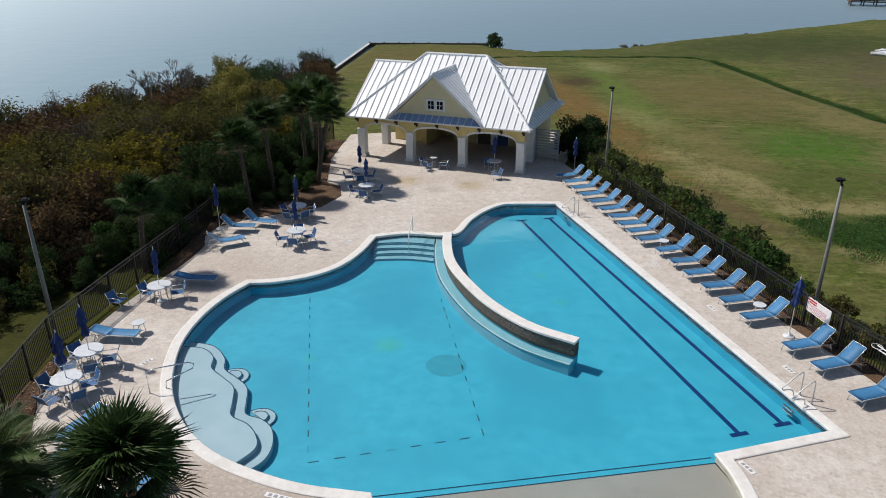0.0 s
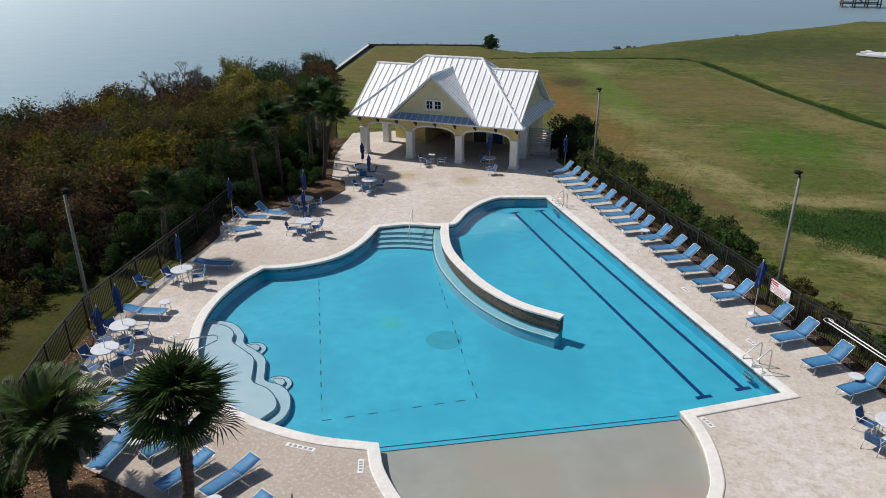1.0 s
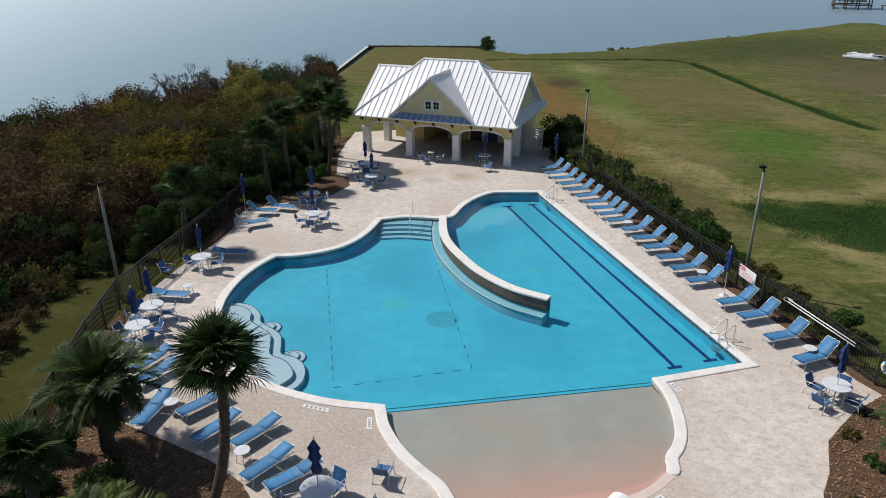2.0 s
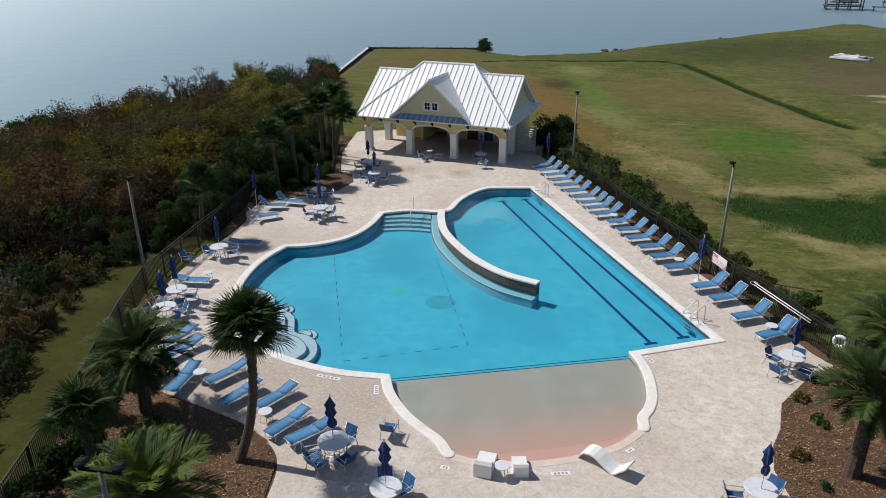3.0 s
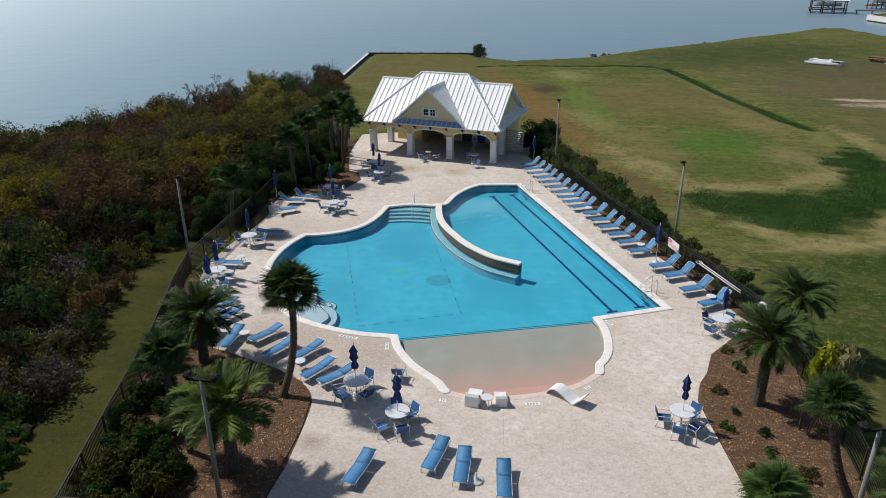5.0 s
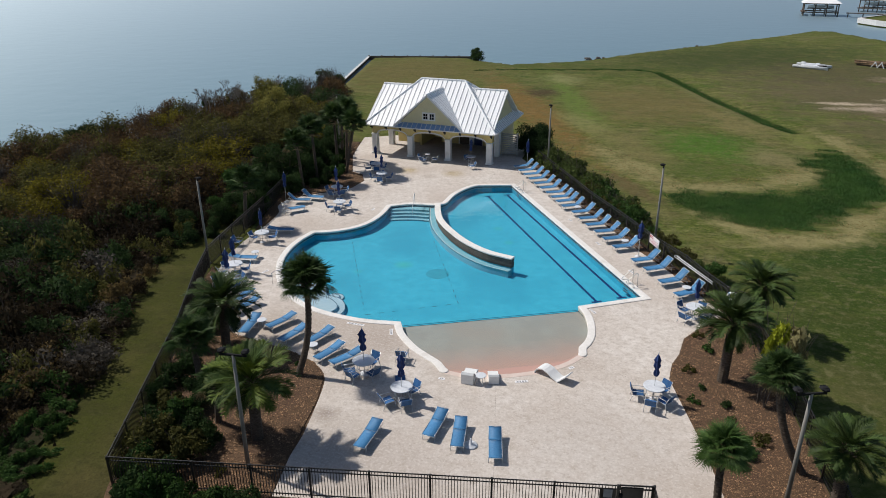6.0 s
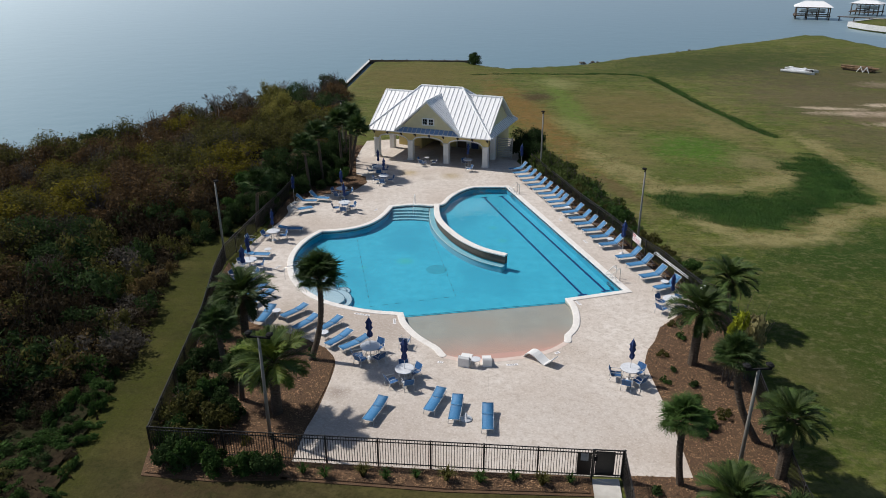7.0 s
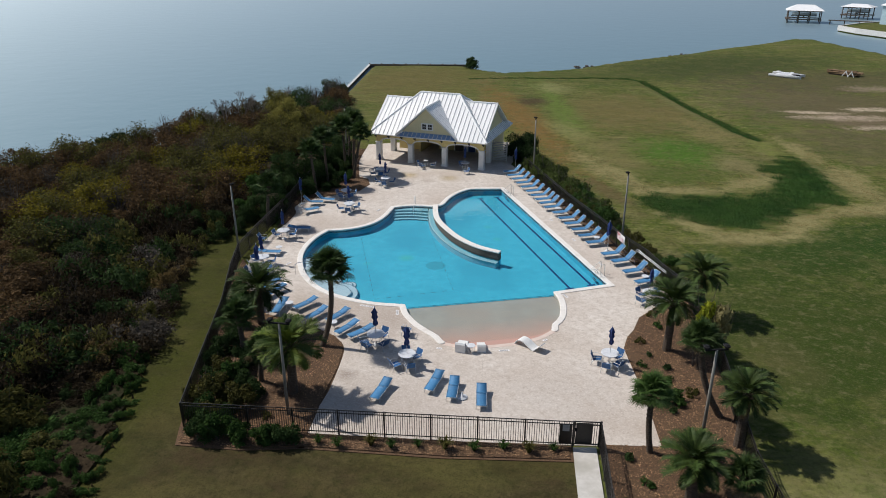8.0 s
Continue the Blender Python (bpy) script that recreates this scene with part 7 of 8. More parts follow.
# the thicket between the mown strip and the lake
WOODS = [(-15.6, 34.0), (-16.9, 26.0), (-15.6, 19.0), (-14.0, 11.5), (-12.6, 4.0), (-11.0, -8.0), (-10.5, -24.0), (-60.0, -30.0), (-70.0, 10.0), (-48.0, 36.0), (-36.0, 55.0), (-27.0, 70.0), (-20.8, 84.0), (-17.5, 86.0), (-15.0, 72.0), (-13.6, 60.0), (-13.0, 54.0), (-15.6, 46.0)]
kinds = [("leaf_brown", 2.0, 4.2, 3600, 0.108, 26, "brown autumn tree in the thicket"), ("leaf_olive", 2.1, 4.4, 3800, 0.108, 26, "olive green tree in the thicket"), ("leaf_yellow", 1.9, 4.0, 3400, 0.108, 26, "yellowing tree in the thicket"),
         ("leaf_grey", 1.9, 4.6, 1100, 0.06, 26, "nearly bare grey tree in the thicket"), ("leaf_dark", 1.8, 3.6, 3600, 0.105, 24, "dark green tree in the thicket"), ("leaf_brown", 1.7, 3.0, 2600, 0.11, 16, "low brown brush in the thicket")]
wood = [bush_proto("tree", 130 + i, r, h, n, sz, k, lab, "tree", nl, 3, 0.06, 0.25, 2, "trees of the thicket") for i, (k, r, h, n, sz, nl, lab) in enumerate(kinds)]
weed = [bush_proto("weeds", 150 + i, 1.15, 1.35, 1300, 0.10, k, "low tangled weeds at the thicket's edge", "weeds", 9, 4, 0.014, 0.15, 1, "weeds along the mown strip") for i, k in enumerate(("leaf_dark", "leaf_olive", "leaf_grey", "leaf_green", "leaf_straw", "leaf_umber"))]
rng = random.Random(77)
spots = []
tries = 0
while len(spots) < 1150 and tries < 60000:
    tries += 1
    x, y = rng.uniform(-62, -13), rng.uniform(-26, 86)
    if not inside(x, y, WOODS):
        continue
    edge = float(poly_distance(np.array([x]), np.array([y]), WOODS[:7] + WOODS[-6:], False)[0])
    sep = (0.85 if edge < 7.5 else 1.7) if y < 33 else 2.0
    if any((x - a) ** 2 + (y - b) ** 2 < sep * sep for a, b, _ in spots):
        continue
    spots.append((x, y, edge))
while len(spots) < 1330 and tries < 70000:   # the near edge is closely overgrown
    tries += 1
    x, y = rng.uniform(-24, -12), rng.uniform(-8, 15)
    if inside(x, y, WOODS) and not any((x - a) ** 2 + (y - b) ** 2 < 0.42 for a, b, _ in spots):
        spots.append((x, y, float(poly_distance(np.array([x]), np.array([y]), WOODS[:7] + WOODS[-6:], False)[0])))
joined = {}


def join_in(proto, m):
    """Adds a copy of the prototype's parts to the joined rest of the thicket."""
    for ob in proto.children:
        key = ob.data.materials[0].name
        n = len(ob.data.vertices)
        co = np.empty(n * 3)
        ob.data.vertices.foreach_get("co", co)
        mt = np.array(m)
        faces = [tuple(p.vertices) for p in ob.data.polygons]
        if len(faces[0]) == 3:               # thin out the leaves of the far trees
            n = int(n * 0.46) // 3 * 3
            faces = faces[:n // 3]
        v = co.reshape(-1, 3)[:n] @ mt[:3, :3].T + mt[:3, 3]
        vs, fs, count = joined.setdefault(key, ([], [], [0]))
        fs += [tuple(i + count[0] for i in p) for p in faces]
        vs.append(v)
        count[0] += n


spots.sort(key=lambda p: math.hypot(p[0] - 3, p[1] + 8))
singles = weeds = 0
for x, y, edge in spots:
    z = level(x, y)
    near = y < 33
    # near growth gets dark leaf kinds, a cloud's shade put into their colour
    if (near and edge < 7.5) or (edge < 1.5 and y < 50):
        lush = (y < 12 and edge < 2.2 and rng.random() < 0.6) or (y < 8 and rng.random() < 0.12)
        if y < 7 and edge > 1.2 and not lush:
            lush, k0 = True, rng.choice((0, 0, 3, 1))
        else:
            k0 = 3
        k = k0 if lush else (rng.choice((4, 1, 2, 0)) if edge < 3 and 9 < y < 24 and rng.random() < 0.5 else rng.choice((0, 1, 5, 5, 5, 5, 0)))
        m = pose(x, y, z, 0, 0, rng.uniform(0, 360)) @ Matrix.Diagonal((rng.uniform(0.7, 1.4), rng.uniform(0.7, 1.4), rng.uniform(0.6, 1.6), 1)) @ Matrix.Scale(rng.uniform(0.6, 1.15) * (0.7 + 0.08 * min(edge, 7)), 4)
        if weeds < 280:
            put(weed[k], m)
            weeds += 1
        else:
            join_in(weed[k], m)
        continue
    patch = noise.noise((x * 0.09, y * 0.09, 3.0))
    # the same painted shade: darker kinds of tree on the near side
    if y < 29:
        k = rng.choice((5, 5, 0, 3, 4)) if patch < 0.1 or y < 20 else rng.choice((0, 5, 1))
    elif y > 66 and x > -22:
        k = rng.choice((0, 3, 5, 4))
    elif any((x - a) ** 2 + (y - b) ** 2 < r * r for a, b, r in ((-22.0, 43.5, 3.0), (-19.2, 43.4, 3.6), (-29.9, 32.0, 3.2), (-27.0, 45.0, 2.6), (-33.0, 41.0, 2.4))):
        k = rng.choice((2, 2, 2, 1))
    elif (x + 17.3) ** 2 + (y - 58.6) ** 2 < 12:
        k = 1
    elif (x + 18.5) ** 2 + (y - 53) ** 2 < 50:
        k = rng.choice((1, 1, 2, 3))
    elif patch > 0.2:
        k = rng.choice((1, 0, 2, 1, 0))
    elif patch > 0.0:
        k = rng.choice((0, 1, 0, 0, 3))
    else:
        k = rng.choice((0, 0, 0, 3, 5, 1))
    m = pose(x, y, z, 0, 0, rng.uniform(0, 360)) @ Matrix.Diagonal((1.05, 1.05, 0.80 if y > 30 else 0.80, 1)) @ Matrix.Scale(rng.uniform(0.72, 1.15), 4)
    if singles < 285:
        put(wood[k], m)
        singles += 1
    else:
        join_in(wood[k], m)
# trees that stand out of the thicket: two tall yellow-green ones, bare ones, and small ones on the shore
tall = [bush_proto("tree", 170 + i, r, h, n, 0.11, k, lab, "tree", 30, 3, 0.07, 0.2, 3, "trees that stand out of the thicket") for i, (r, h, n, k, lab) in enumerate((
    (2.7, 5.6, 7000, "leaf_willow", "tall yellow-green tree with an airy crown"), (1.5, 3.2, 2600, "leaf_dark", "small dark shore tree with a round crown")))]
for x, y, k, sc, sz in ((-19.4, 60.5, 0, 0.92, 0.98), (-20.8, 65.0, 0, 0.85, 1.0), (-17.6, 57.0, 0, 0.72, 0.80), (-22.6, 68.0, 0, 0.5, 0.95), (-16.6, 62.5, 0, 0.6, 0.7),
                        (-37.2, 53.0, 1, 0.85, 0.95), (-36.4, 54.6, 1, 0.8, 1.0), (-39.6, 50.4, 1, 0.7, 0.95), (-35.2, 57.0, 1, 0.9, 0.95), (-31.6, 62.4, 1, 0.9, 1.0), (-30.2, 64.6, 1, 0.8, 0.9), (-28.6, 66.2, 1, 0.7, 0.9)):
    put(tall[k], pose(x, y, level(x, y), 0, 0, x * 40) @ Matrix.Diagonal((sc, sc, sz, 1)))


def bare_tree(seed, h):
    """A leafless tree: a short trunk that forks again and again into fine twigs."""
    g = random.Random(seed)
    t = thing("tree", None, "leafless grey tree with a fan of fine twigs", "tree", "bare trees of the thicket")
    s = Shape()

    def grow(p, d, length, r, depth):
        q = p + d * length
        s.tube([p, (p + q) / 2 + Vector((g.uniform(-1, 1), g.uniform(-1, 1), 0)) * length * 0.06, q], r, 4, taper=r * 0.6, caps=False)
        if depth:
            for _ in range(3 if depth > 1 else 4):
                e = (d + Vector((g.uniform(-1, 1), g.uniform(-1, 1), g.uniform(-0.15, 0.55))) * 0.62).normalized()
                grow(q, e, length * g.uniform(0.62, 0.85), r * 0.64, depth - 1)

    grow(Vector((0, 0, -0.1)), Vector((0.05, 0, 1)), h * 0.27, 0.13, 5)
    part("trunk", s.mesh("trunk", M["bark_pale"]), t)
    return t


bare = bare_tree(5, 5.4)
for x, y, sc, a in ((-25.4, 63.4, 1.0, 0), (-26.9, 61.9, 0.9, 80), (-24.0, 65.2, 0.85, 160), (-21.9, 70.0, 0.95, 230), (-27.8, 59.6, 0.8, 300)):
    put(bare, pose(x, y, level(x, y), 0, 0, a) @ Matrix.Scale(sc, 4))
if joined:
    rest = thing("thicket", None, "rest of the brown and olive thicket by the lake", "woods", kind="stuff")
    for key, (vs, fs, count) in joined.items():
        me = mesh_of("thicket_growth", np.concatenate(vs), fs, bpy.data.materials[key])
        tagged(part("thicket_growth", me, rest), kind="stuff")

for proto in wood + weed:                    # kinds that found no place
    if proto not in USED:
        for ob in list(proto.children) + [proto]:
            bpy.data.objects.remove(ob)

# brush floor under the thicket, and the wet meadow in the field
def blades(name, loop, density, hmin, hmax, leaf, label, seed, wid=0.05, ragged=0.0, lie=(0.1, 0.7)):
    g = np.random.RandomState(seed)
    xs, ys = [p[0] for p in loop], [p[1] for p in loop]
    n = int((max(xs) - min(xs)) * (max(ys) - min(ys)) * density)
    X, Y = g.uniform(min(xs), max(xs), n), g.uniform(min(ys), max(ys), n)
    edge = poly_distance(X, Y, loop)
    keep = edge + ragged * (np.sin(X * 1.9 + np.sin(Y * 1.3)) * 0.5 + np.sin(Y * 2.7 + X * 0.8) * 0.4 + g.normal(size=n) * 0.55) < -0.3 * ragged
    X, Y = X[keep], Y[keep]
    n = len(X)
    Z = np.array([level(a, b) for a, b in zip(X, Y)])
    a, h, lean = g.uniform(0, 6.283, n), g.uniform(hmin, hmax, n), g.uniform(*lie, n)
    dx, dy = np.cos(a), np.sin(a)
    w = wid * g.uniform(0.6, 1.5, n)
    v = np.stack([np.stack([X - dy * w, Y + dx * w, Z - 0.03], -1), np.stack([X + dy * w, Y - dx * w, Z - 0.03], -1), np.stack([X + dx * h * lean, Y + dy * h * lean, Z + h], -1)], 1).reshape(-1, 3)
    whole(name, mesh_of(name, v, np.arange(n * 3).reshape(n, 3).tolist(), M[leaf]), label, "grass", kind="stuff")


MARSH = arc([(17.1, 41.0), (17.7, 38.9), (18.8, 36.8), (20.2, 35.1), (22.2, 33.9), (24.2, 33.5), (26.0, 34.1), (27.8, 35.8), (30.0, 37.9), (32.6, 39.7), (35.8, 40.8), (35.8, 43.4), (36.9, 46.9), (37.6, 51.6), (37.7, 54.8), (37.2, 56.4), (35.6, 54.7), (33.4, 52.5), (32.0, 50.9), (32.7, 49.1), (32.5, 47.2), (30.7, 44.3), (28.3, 42.6), (25.4, 41.7), (22.4, 41.4), (19.4, 41.8), (17.1, 41.0)], 2)[:-1]
blades("reeds", MARSH, 560, 0.03, 0.10, "leaf_marsh", "dense dark green reeds in a wet hollow of the field", 5, 0.030, 0.9, (0.8, 2.6))
DITCH = [(30.5, 107.2), (31.7, 97.5), (32.5, 86.1), (33.8, 76.3), (34.7, 67.5), (36.0, 63.4), (37.2, 63.9), (36.0, 69.3), (35.0, 77.0), (33.8, 86.2), (33.1, 97.5), (31.9, 107.3)]
blades("ditch_grass", DITCH, 260, 0.04, 0.11, "leaf_marsh", "dark tall grass along a shallow ditch", 6, 0.035, 0.22, (0.8, 2.4))
blades("tall_grass", [(1.0, 105.4), (12.0, 106.4), (22.8, 107.2), (30.8, 105.6), (30.8, 107.2), (22.8, 108.6), (12.0, 107.6), (1.0, 106.2)], 120, 0.05, 0.14, "leaf_marsh", "tall dark grass along the edge of the mown field", 7, 0.05, 0.5, (0.8, 2.4))
HAY = ([(14.2, 55.0), (15.6, 55.4), (18.6, 46.0), (20.0, 43.6), (18.4, 42.4), (15.6, 47.0)], [(19.0, 37.4), (20.6, 36.6), (23.4, 33.6), (26.0, 33.6), (29.4, 36.0), (32.0, 38.6), (40.0, 40.6), (41.0, 39.2), (33.0, 36.6), (27.0, 31.8), (22.0, 31.8)],
       [(38.4, 56.0), (40.2, 62.0), (41.2, 50.0), (40.0, 41.5), (37.4, 41.6), (37.8, 48.0)], [(21.0, 42.6), (28.0, 44.6), (32.6, 49.6), (31.4, 50.6), (27.0, 46.6), (21.0, 44.4)])
for i, loop in enumerate(HAY):
    blades("hay_litter", loop, 40, 0.02, 0.07, "leaf_straw", "dry straw lying in loose swaths on the field", 30 + i, 0.035, 0.9, (1.5, 4.5))
    blades("hay_litter", loop, 5, 0.02, 0.06, "leaf_brown", "brown dry stalks lying among the straw", 40 + i, 0.045, 0.9, (1.0, 3.0))
blades("brush", WOODS, 14, 0.08, 0.28, "leaf_umber", "brown undergrowth on the floor of the thicket", 8, 0.06)
def turf(name, loop, material, label, lift, step=1.0):
    """A sheet over the ground inside the loop."""
    gx, gy = np.arange(min(p[0] for p in loop), max(p[0] for p in loop) + step, step), np.arange(min(p[1] for p in loop), max(p[1] for p in loop) + step, step)
    GX, GY = np.meshgrid(gx, gy)
    ok = poly_distance(GX, GY, loop) < 0.3
    ids, vs, fs = {}, [], []
    for j in range(len(gy) - 1):
        for i in range(len(gx) - 1):
            if ok[j, i] and ok[j, i + 1] and ok[j + 1, i] and ok[j + 1, i + 1]:
                q = []
                for jj, ii in ((j, i), (j, i + 1), (j + 1, i + 1), (j + 1, i)):
                    if (jj, ii) not in ids:
                        ids[(jj, ii)] = len(vs)
                        vs.append((gx[ii], gy[jj], level(gx[ii], gy[jj]) + lift))
                    q.append(ids[(jj, ii)])
                fs.append(tuple(q))
    whole(name, mesh_of(name, vs, fs, M[material], True), label, "ground", kind="structure")


turf("leaf_litter", [(x - 0.5, y) if i < 7 else (x, y) for i, (x, y) in enumerate(WOODS)], "litter", "brown leaf litter under the thicket, darkened with shade in its colour", 0.12, 0.6)
turf("lawn", [(-19.0, 36.0), (-20.0, 26.0), (-19.4, 19.0), (-18.0, 11.5), (-16.6, 4.0), (-16.0, -8.0), (-16.0, -30.0), (7.6, -30.0), (8.0, -3.0), (8.2, 5.4), (7.4, 5.6), (-4.0, 5.8), (-9.6, 6.0), (-11.5, 16.6), (-12.7, 21.8), (-13.3, 25.3), (-13.0, 31.0), (-12.6, 36.6)], "lawn_turf", "brownish lawn and mown strip along the fence, darkened with painted shade", 0.012, 0.5)

# ---- lake shore ----
wall = thing("bulkhead", pose(-18.9, 96, 0), "weathered plank bulkhead with pale cap boards along the lake", "seawall")
for i in range(11):
    part("panel", Shape().box((-0.08, 1.3 + i * 2.6, -1.25), (0.12, 2.56, 0.7), chamfer=0.02).mesh("panel", M["timber"]), wall, "weathered grey plank panel")
    part("cap", Shape().box((-0.02, 1.3 + i * 2.6, -0.84), (0.42, 2.50, 0.10), chamfer=0.02).mesh("cap", M["bulkhead"]), wall, "pale cap board")
    part("waler", Shape().box((-0.24, 1.3 + i * 2.6, -1.12), (0.14, 2.50, 0.16), chamfer=0.02).mesh("waler", M["bulkhead"]), wall, "pale horizontal timber")
    part("piling", Shape().tube([(-0.3, i * 2.6, -2.2), (-0.3, i * 2.6, -0.86)], 0.12, 8).mesh("piling", M["bulkhead"], True), wall)
wall2 = thing("bulkhead", pose(-18.9, 123.4, 0), "dark timber bulkhead along the point", "seawall")
for i in range(8):
    part("panel", Shape().box((1.22 + i * 2.44, 0, -1.15), (2.40, 0.22, 0.9), chamfer=0.02).mesh("panel", M["timber"]), wall2)
    part("piling", Shape().tube([(i * 2.44, 0.25, -2.2), (i * 2.44, 0.25, -0.6)], 0.13, 8).mesh("piling", M["timber"], True), wall2)


def rubble(x, y, n, seed, label):
    g = random.Random(seed)
    r = thing("rock_pile", pose(x, y, max(level(x, y), LAKE_Z) + 0.05), label, "rocks")
    for i in range(n):
        s = g.uniform(0.22, 0.55)
        part("rock", Shape().box((0, 0, 0), (s * 1.6, s, s * 0.7), chamfer=s * 0.2).mesh("rock", M["stone"]), r, m=pose(g.uniform(-2.2, 2.2), g.uniform(-0.8, 0.8), g.uniform(-0.1, 0.3), g.uniform(-20, 20), g.uniform(-20, 20), g.uniform(0, 180)))


rubble(23.6, 124.2, 12, 3, "heap of grey rocks at the water's edge")
rubble(46.5, 142.5, 5, 4, "few grey rocks on the lake bank")

boat = thing("catamaran", pose(58.2, 111.9, level(58.2, 111.9), 3, 0, -40) @ Matrix.Diagonal((0.88, 0.92, 0.66, 1)), "white beached catamaran lying on the grass", "boat")
for y in (-1.1, 1.1):
    hull = []
    for i in range(9):
        t = i / 8
        w = 0.42 * math.sin(math.pi * min(1, 0.12 + t * 0.9)) ** 0.6
        hull.append((-3.2 + 6.4 * t, w))
    vs = [(x, y + sy * w * k, z) for x, w in hull for sy, k, z in ((-1, 0.35, 0.05), (-1, 1, 0.45), (-1, 0.9, 0.75), (1, 0.9, 0.75), (1, 1, 0.45), (1, 0.35, 0.05))]
    fs = [(i * 6 + j, i * 6 + (j + 1) % 6, (i + 1) * 6 + (j + 1) % 6, (i + 1) * 6 + j) for i in range(8) for j in range(6)] + [tuple(range(5, -1, -1)), tuple(48 + j for j in range(6))]
    part("hull", mesh_of("hull", vs, fs, M["boat_white"], False), boat)
part("deck_panel", Shape().box((-0.2, 0, 0.82), (3.4, 2.4, 0.12), chamfer=0.03).mesh("deck_panel", M["boat_white"]), boat)
part("trampoline", Shape().box((-0.4, 0, 0.90), (1.6, 1.9, 0.05), chamfer=0.02).mesh("trampoline", M["tabletop"]), boat, "grey-white trampoline")
part("engine_cover", Shape().box((2.35, -0.55, 0.78), (0.7, 0.6, 0.55), chamfer=0.14).mesh("engine_cover", M["lamp_black"]), boat, "dark engine cover")
part("locker", Shape().box((-1.9, 0.5, 1.02), (0.9, 0.8, 0.36), chamfer=0.12).mesh("locker", M["boat_white"]), boat)
part("locker", Shape().box((0.7, 0.7, 1.0), (0.7, 0.6, 0.3), chamfer=0.1).mesh("locker", M["tabletop"]), boat)
part("cockpit", Shape().box((1.6, 0, 0.9), (1.0, 1.6, 0.2), chamfer=0.05).mesh("cockpit", M["ink"]), boat, "dark cockpit cover")
part("mast", Shape().tube([(-2.6, 0.3, 1.0), (2.8, -0.2, 1.05)], 0.06, 6).mesh("mast", M["boat_white"]), boat)
pile = thing("lumber_pile", pose(69.2, 114.0, level(69.2, 114.0), 0, 0, -50), "pile of weathered boards with pale trestles", "lumber")
for i in range(12):
    part("board", Shape().box((0, 0, 0), (5.2, 0.28, 0.14), chamfer=0.02).mesh("board", M["lumber"]), pile, m=pose(0.3 * math.sin(i * 5), -1.0 + 0.5 * (i % 5), 0.35 + 0.26 * (i // 5), 0, 2 * math.sin(i), 4 * math.sin(i * 3)))
for x in (0.8, 1.8):
    part("trestle", Shape().tube([(x - 0.5, -1.5, 0.0), (x + 0.1, -1.4, 1.0)], 0.07, 5).tube([(x + 0.6, -1.5, 0.0), (x, -1.4, 1.0)], 0.07, 5).mesh("trestle", M["boat_white"]), pile, "pale trestle")
part("skid", Shape().box((0, -0.9, 0.13), (4.6, 0.2, 0.26)).mesh("skid", M["timber"]), pile)
part("skid", Shape().box((0, 0.9, 0.13), (4.6, 0.2, 0.26)).mesh("skid", M["timber"]), pile)


def boat_house(x, y, turn, w, d, hr, label, roofed=True):
    b = thing("boat_house", pose(x, y, LAKE_Z, 0, 0, turn), label, "boat house", "boat houses")
    for i in range(4):
        for yy in (-d / 2, d / 2):
            part("piling", Shape().tube([(-w / 2 + i * w / 3, yy, -1.0), (-w / 2 + i * w / 3, yy, 3.6)], 0.17, 6).mesh("piling", M["timber"], True), b)
    part("platform", Shape().box((0, -d / 2, 1.1), (w + 0.6, 1.2, 0.25)).box((0, d / 2, 1.1), (w + 0.6, 1.2, 0.25)).box((-w / 2, 0, 1.1), (1.2, d, 0.25)).mesh("platform", M["timber"]), b)
    for yy in (-d / 2, d / 2):
        part("beam", Shape().box((0, yy, 3.6), (w + 0.4, 0.25, 0.35)).mesh("beam", M["timber"]), b)
    for xx in (-w / 2, w / 2):
        part("beam", Shape().box((xx, 0, 3.6), (0.25, d, 0.35)).mesh("beam", M["timber"]), b)
    if roofed:
        o, r = 0.8, w / 2 - d / 2 + 0.4
        vs = [(-w / 2 - o, -d / 2 - o, 3.75), (w / 2 + o, -d / 2 - o, 3.75), (w / 2 + o, d / 2 + o, 3.75), (-w / 2 - o, d / 2 + o, 3.75), (-r - 1, 0, 3.75 + hr), (r + 1, 0, 3.75 + hr)]
        part("roof", mesh_of("roof", vs, [(0, 1, 5, 4), (1, 2, 5), (2, 3, 4, 5), (3, 0, 4), (3, 2, 1, 0)], M["roof"]), b, "white metal hip roof")
    hull = [(-3.5, 0.2), (-2.5, 0.9), (0, 1.15), (2.2, 1.1), (3.6, 0.95)]
    vs = [(px, sy * pw * k, z) for px, pw in hull for sy, k, z in ((-1, 0.3, 2.1), (-1, 1, 2.9), (1, 1, 2.9), (1, 0.3, 2.1))]
    fs = [(i * 4 + j, i * 4 + (j + 1) % 4, (i + 1) * 4 + (j + 1) % 4, (i + 1) * 4 + j) for i in range(4) for j in range(4)] + [(3, 2, 1, 0), (16, 17, 18, 19)]
    part("cradle", Shape().box((0, 0, 2.0), (w * 0.8, 0.3, 0.25)).box((0, -1, 1.7), (0.3, d, 0.2)).mesh("cradle", M["timber"]), b)
    part("lifted_boat", mesh_of("lifted_boat", vs, fs, M["boat_white"]), b, "small white boat on a lift")
    return b


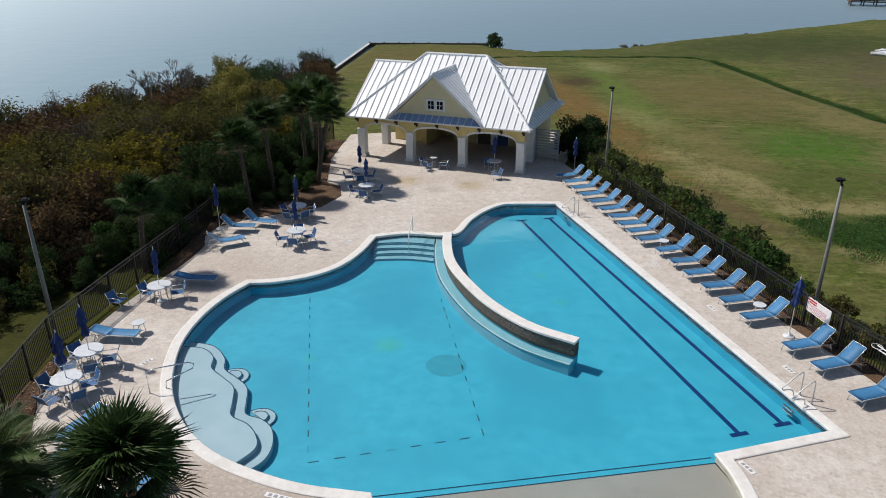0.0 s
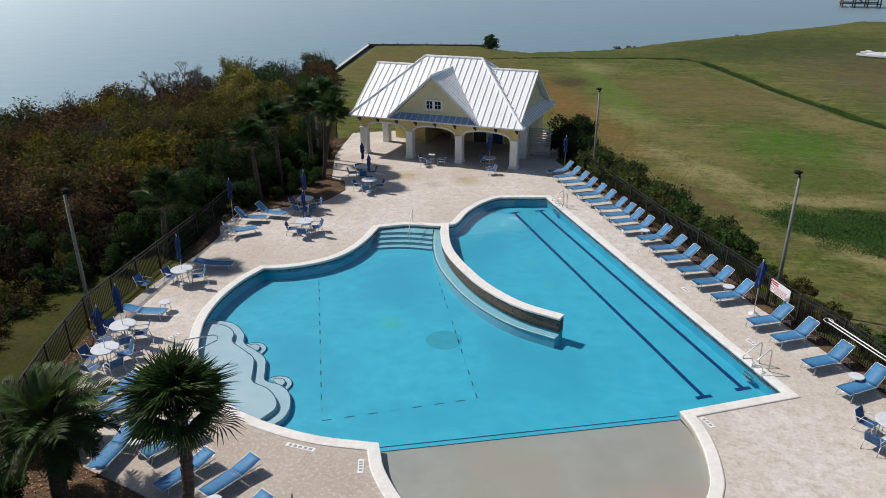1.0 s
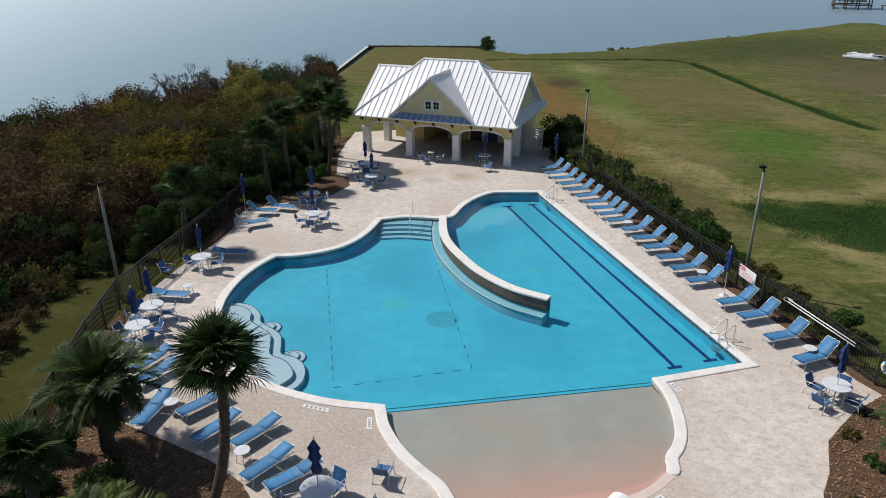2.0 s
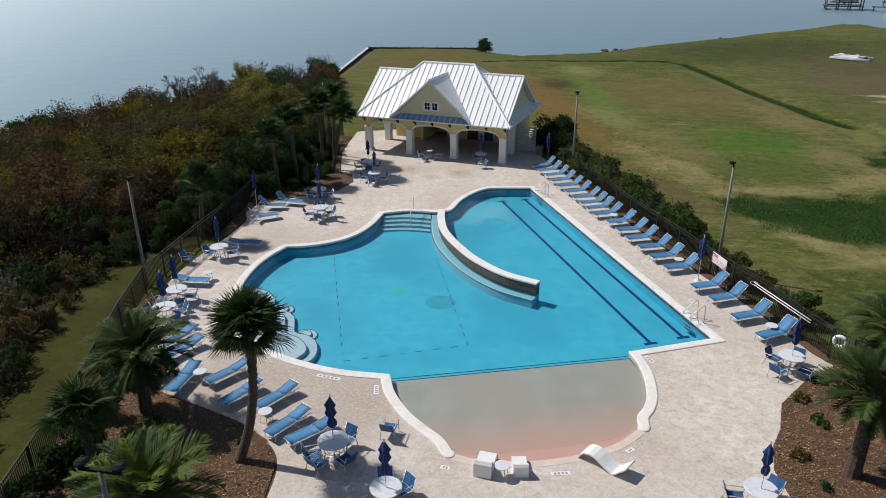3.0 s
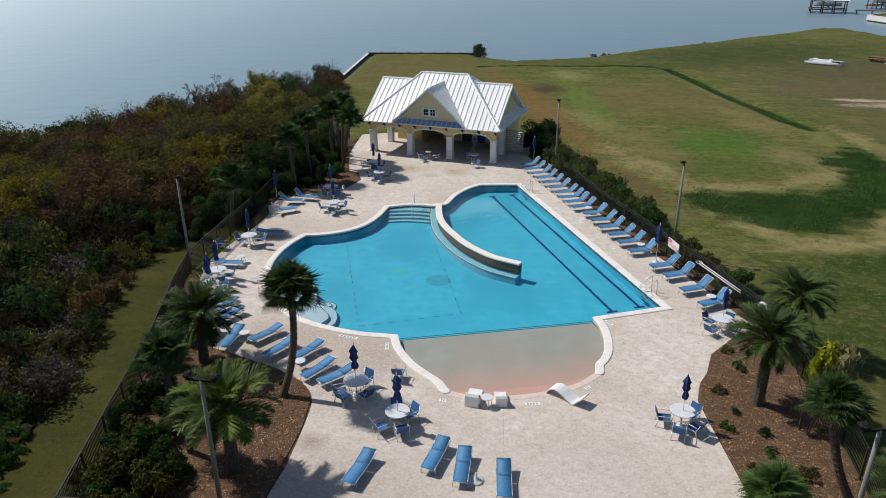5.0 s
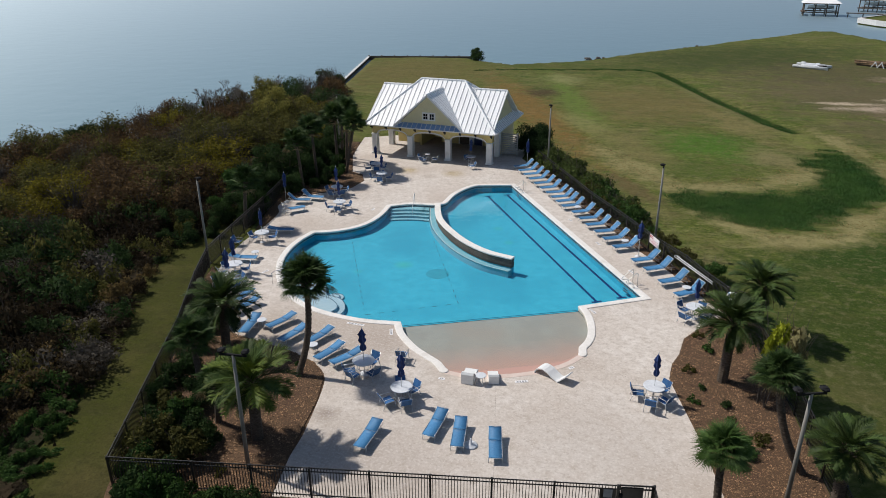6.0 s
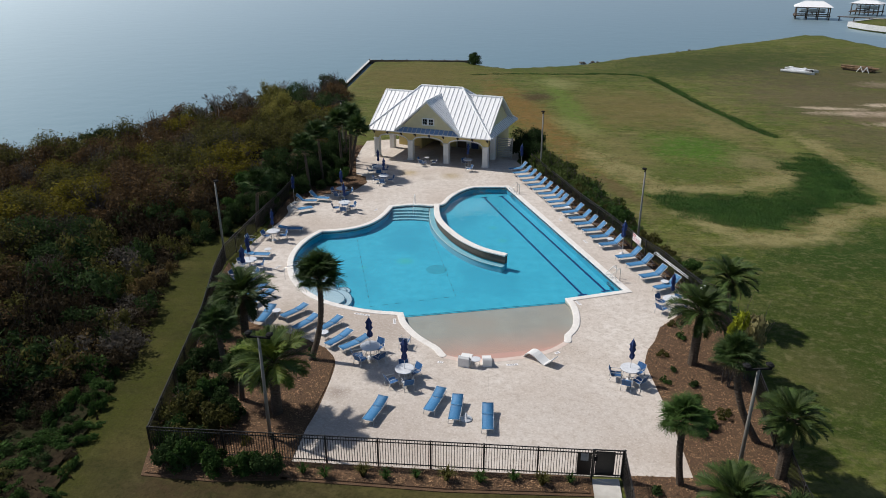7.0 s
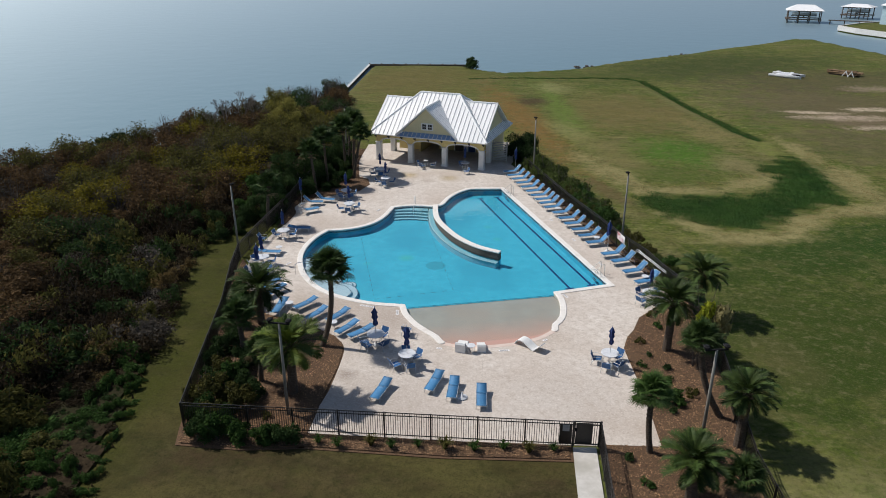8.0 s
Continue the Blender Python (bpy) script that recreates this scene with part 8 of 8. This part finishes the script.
boat_house(106.0, 222.5, -20, 9.4, 7.0, 1.6, "white-roofed boat house on dark piles over the lake")
boat_house(129.5, 236.5, -40, 8.0, 6.0, 0.9, "pale-roofed open boat lift frame over the lake")
dock = thing("dock", pose(118.5, 212, LAKE_Z, 0, 0, -30), "dark timber walkway on piles between the boat houses", "dock")
part("planks", Shape().box((0, 0, 1.2), (17, 1.4, 0.2)).mesh("planks", M["timber"]), dock)
for i in range(5):
    part("piling", Shape().tube([(-8 + 4 * i, 0, -1), (-8 + 4 * i, 0, 1.3)], 0.15, 6).mesh("piling", M["timber"], True), dock)
FAR_BANK = [(104.2, 194.0), (105.2, 186.0), (109.0, 175.0), (150.0, 150.0), (260.0, 130.0), (260.0, 240.0), (150.0, 215.0), (116.0, 204.0)]
whole("far_bank", filled([FAR_BANK], LAKE_Z + 1.5, "far_bank", M["grass"], 3.0), "grassy far bank across the canal", "ground", kind="structure")
cap_v, cap_f = sweep(FAR_BANK, [(0.25, LAKE_Z + 0.4), (0.25, LAKE_Z + 1.7), (-0.35, LAKE_Z + 1.7)], True)
whole("far_seawall", mesh_of("far_seawall", cap_v, cap_f, M["bulkhead"]), "pale concrete seawall round the far bank", "seawall", kind="structure")
cottage = thing("cottage", pose(124.5, 198.5, LAKE_Z + 1.5, 0, 0, 25), "pale blue waterfront house on the far bank", "house")
part("wall", Shape().box((0, 0, 2.6), (10, 8, 5.2)).mesh("wall", M["cottage_blue"]), cottage)
part("roof", mesh_of("roof", [(-5.6, -4.6, 5.2), (5.6, -4.6, 5.2), (5.6, 4.6, 5.2), (-5.6, 4.6, 5.2), (-2, 0, 7.8), (2, 0, 7.8)], [(0, 1, 5, 4), (1, 2, 5), (2, 3, 4, 5), (3, 0, 4), (3, 2, 1, 0)], M["roof"]), cottage)
for z in (1.5, 3.9):
    for xx in (-3, 0, 3):
        wdw = part("window", Shape().box((xx, -4.02, z), (1.2, 0.08, 1.3)).mesh("window", M["white"]), cottage)
        part("pane", Shape().box((xx, -4.08, z), (1.0, 0.04, 1.1)).mesh("pane", M["glass"]), wdw)
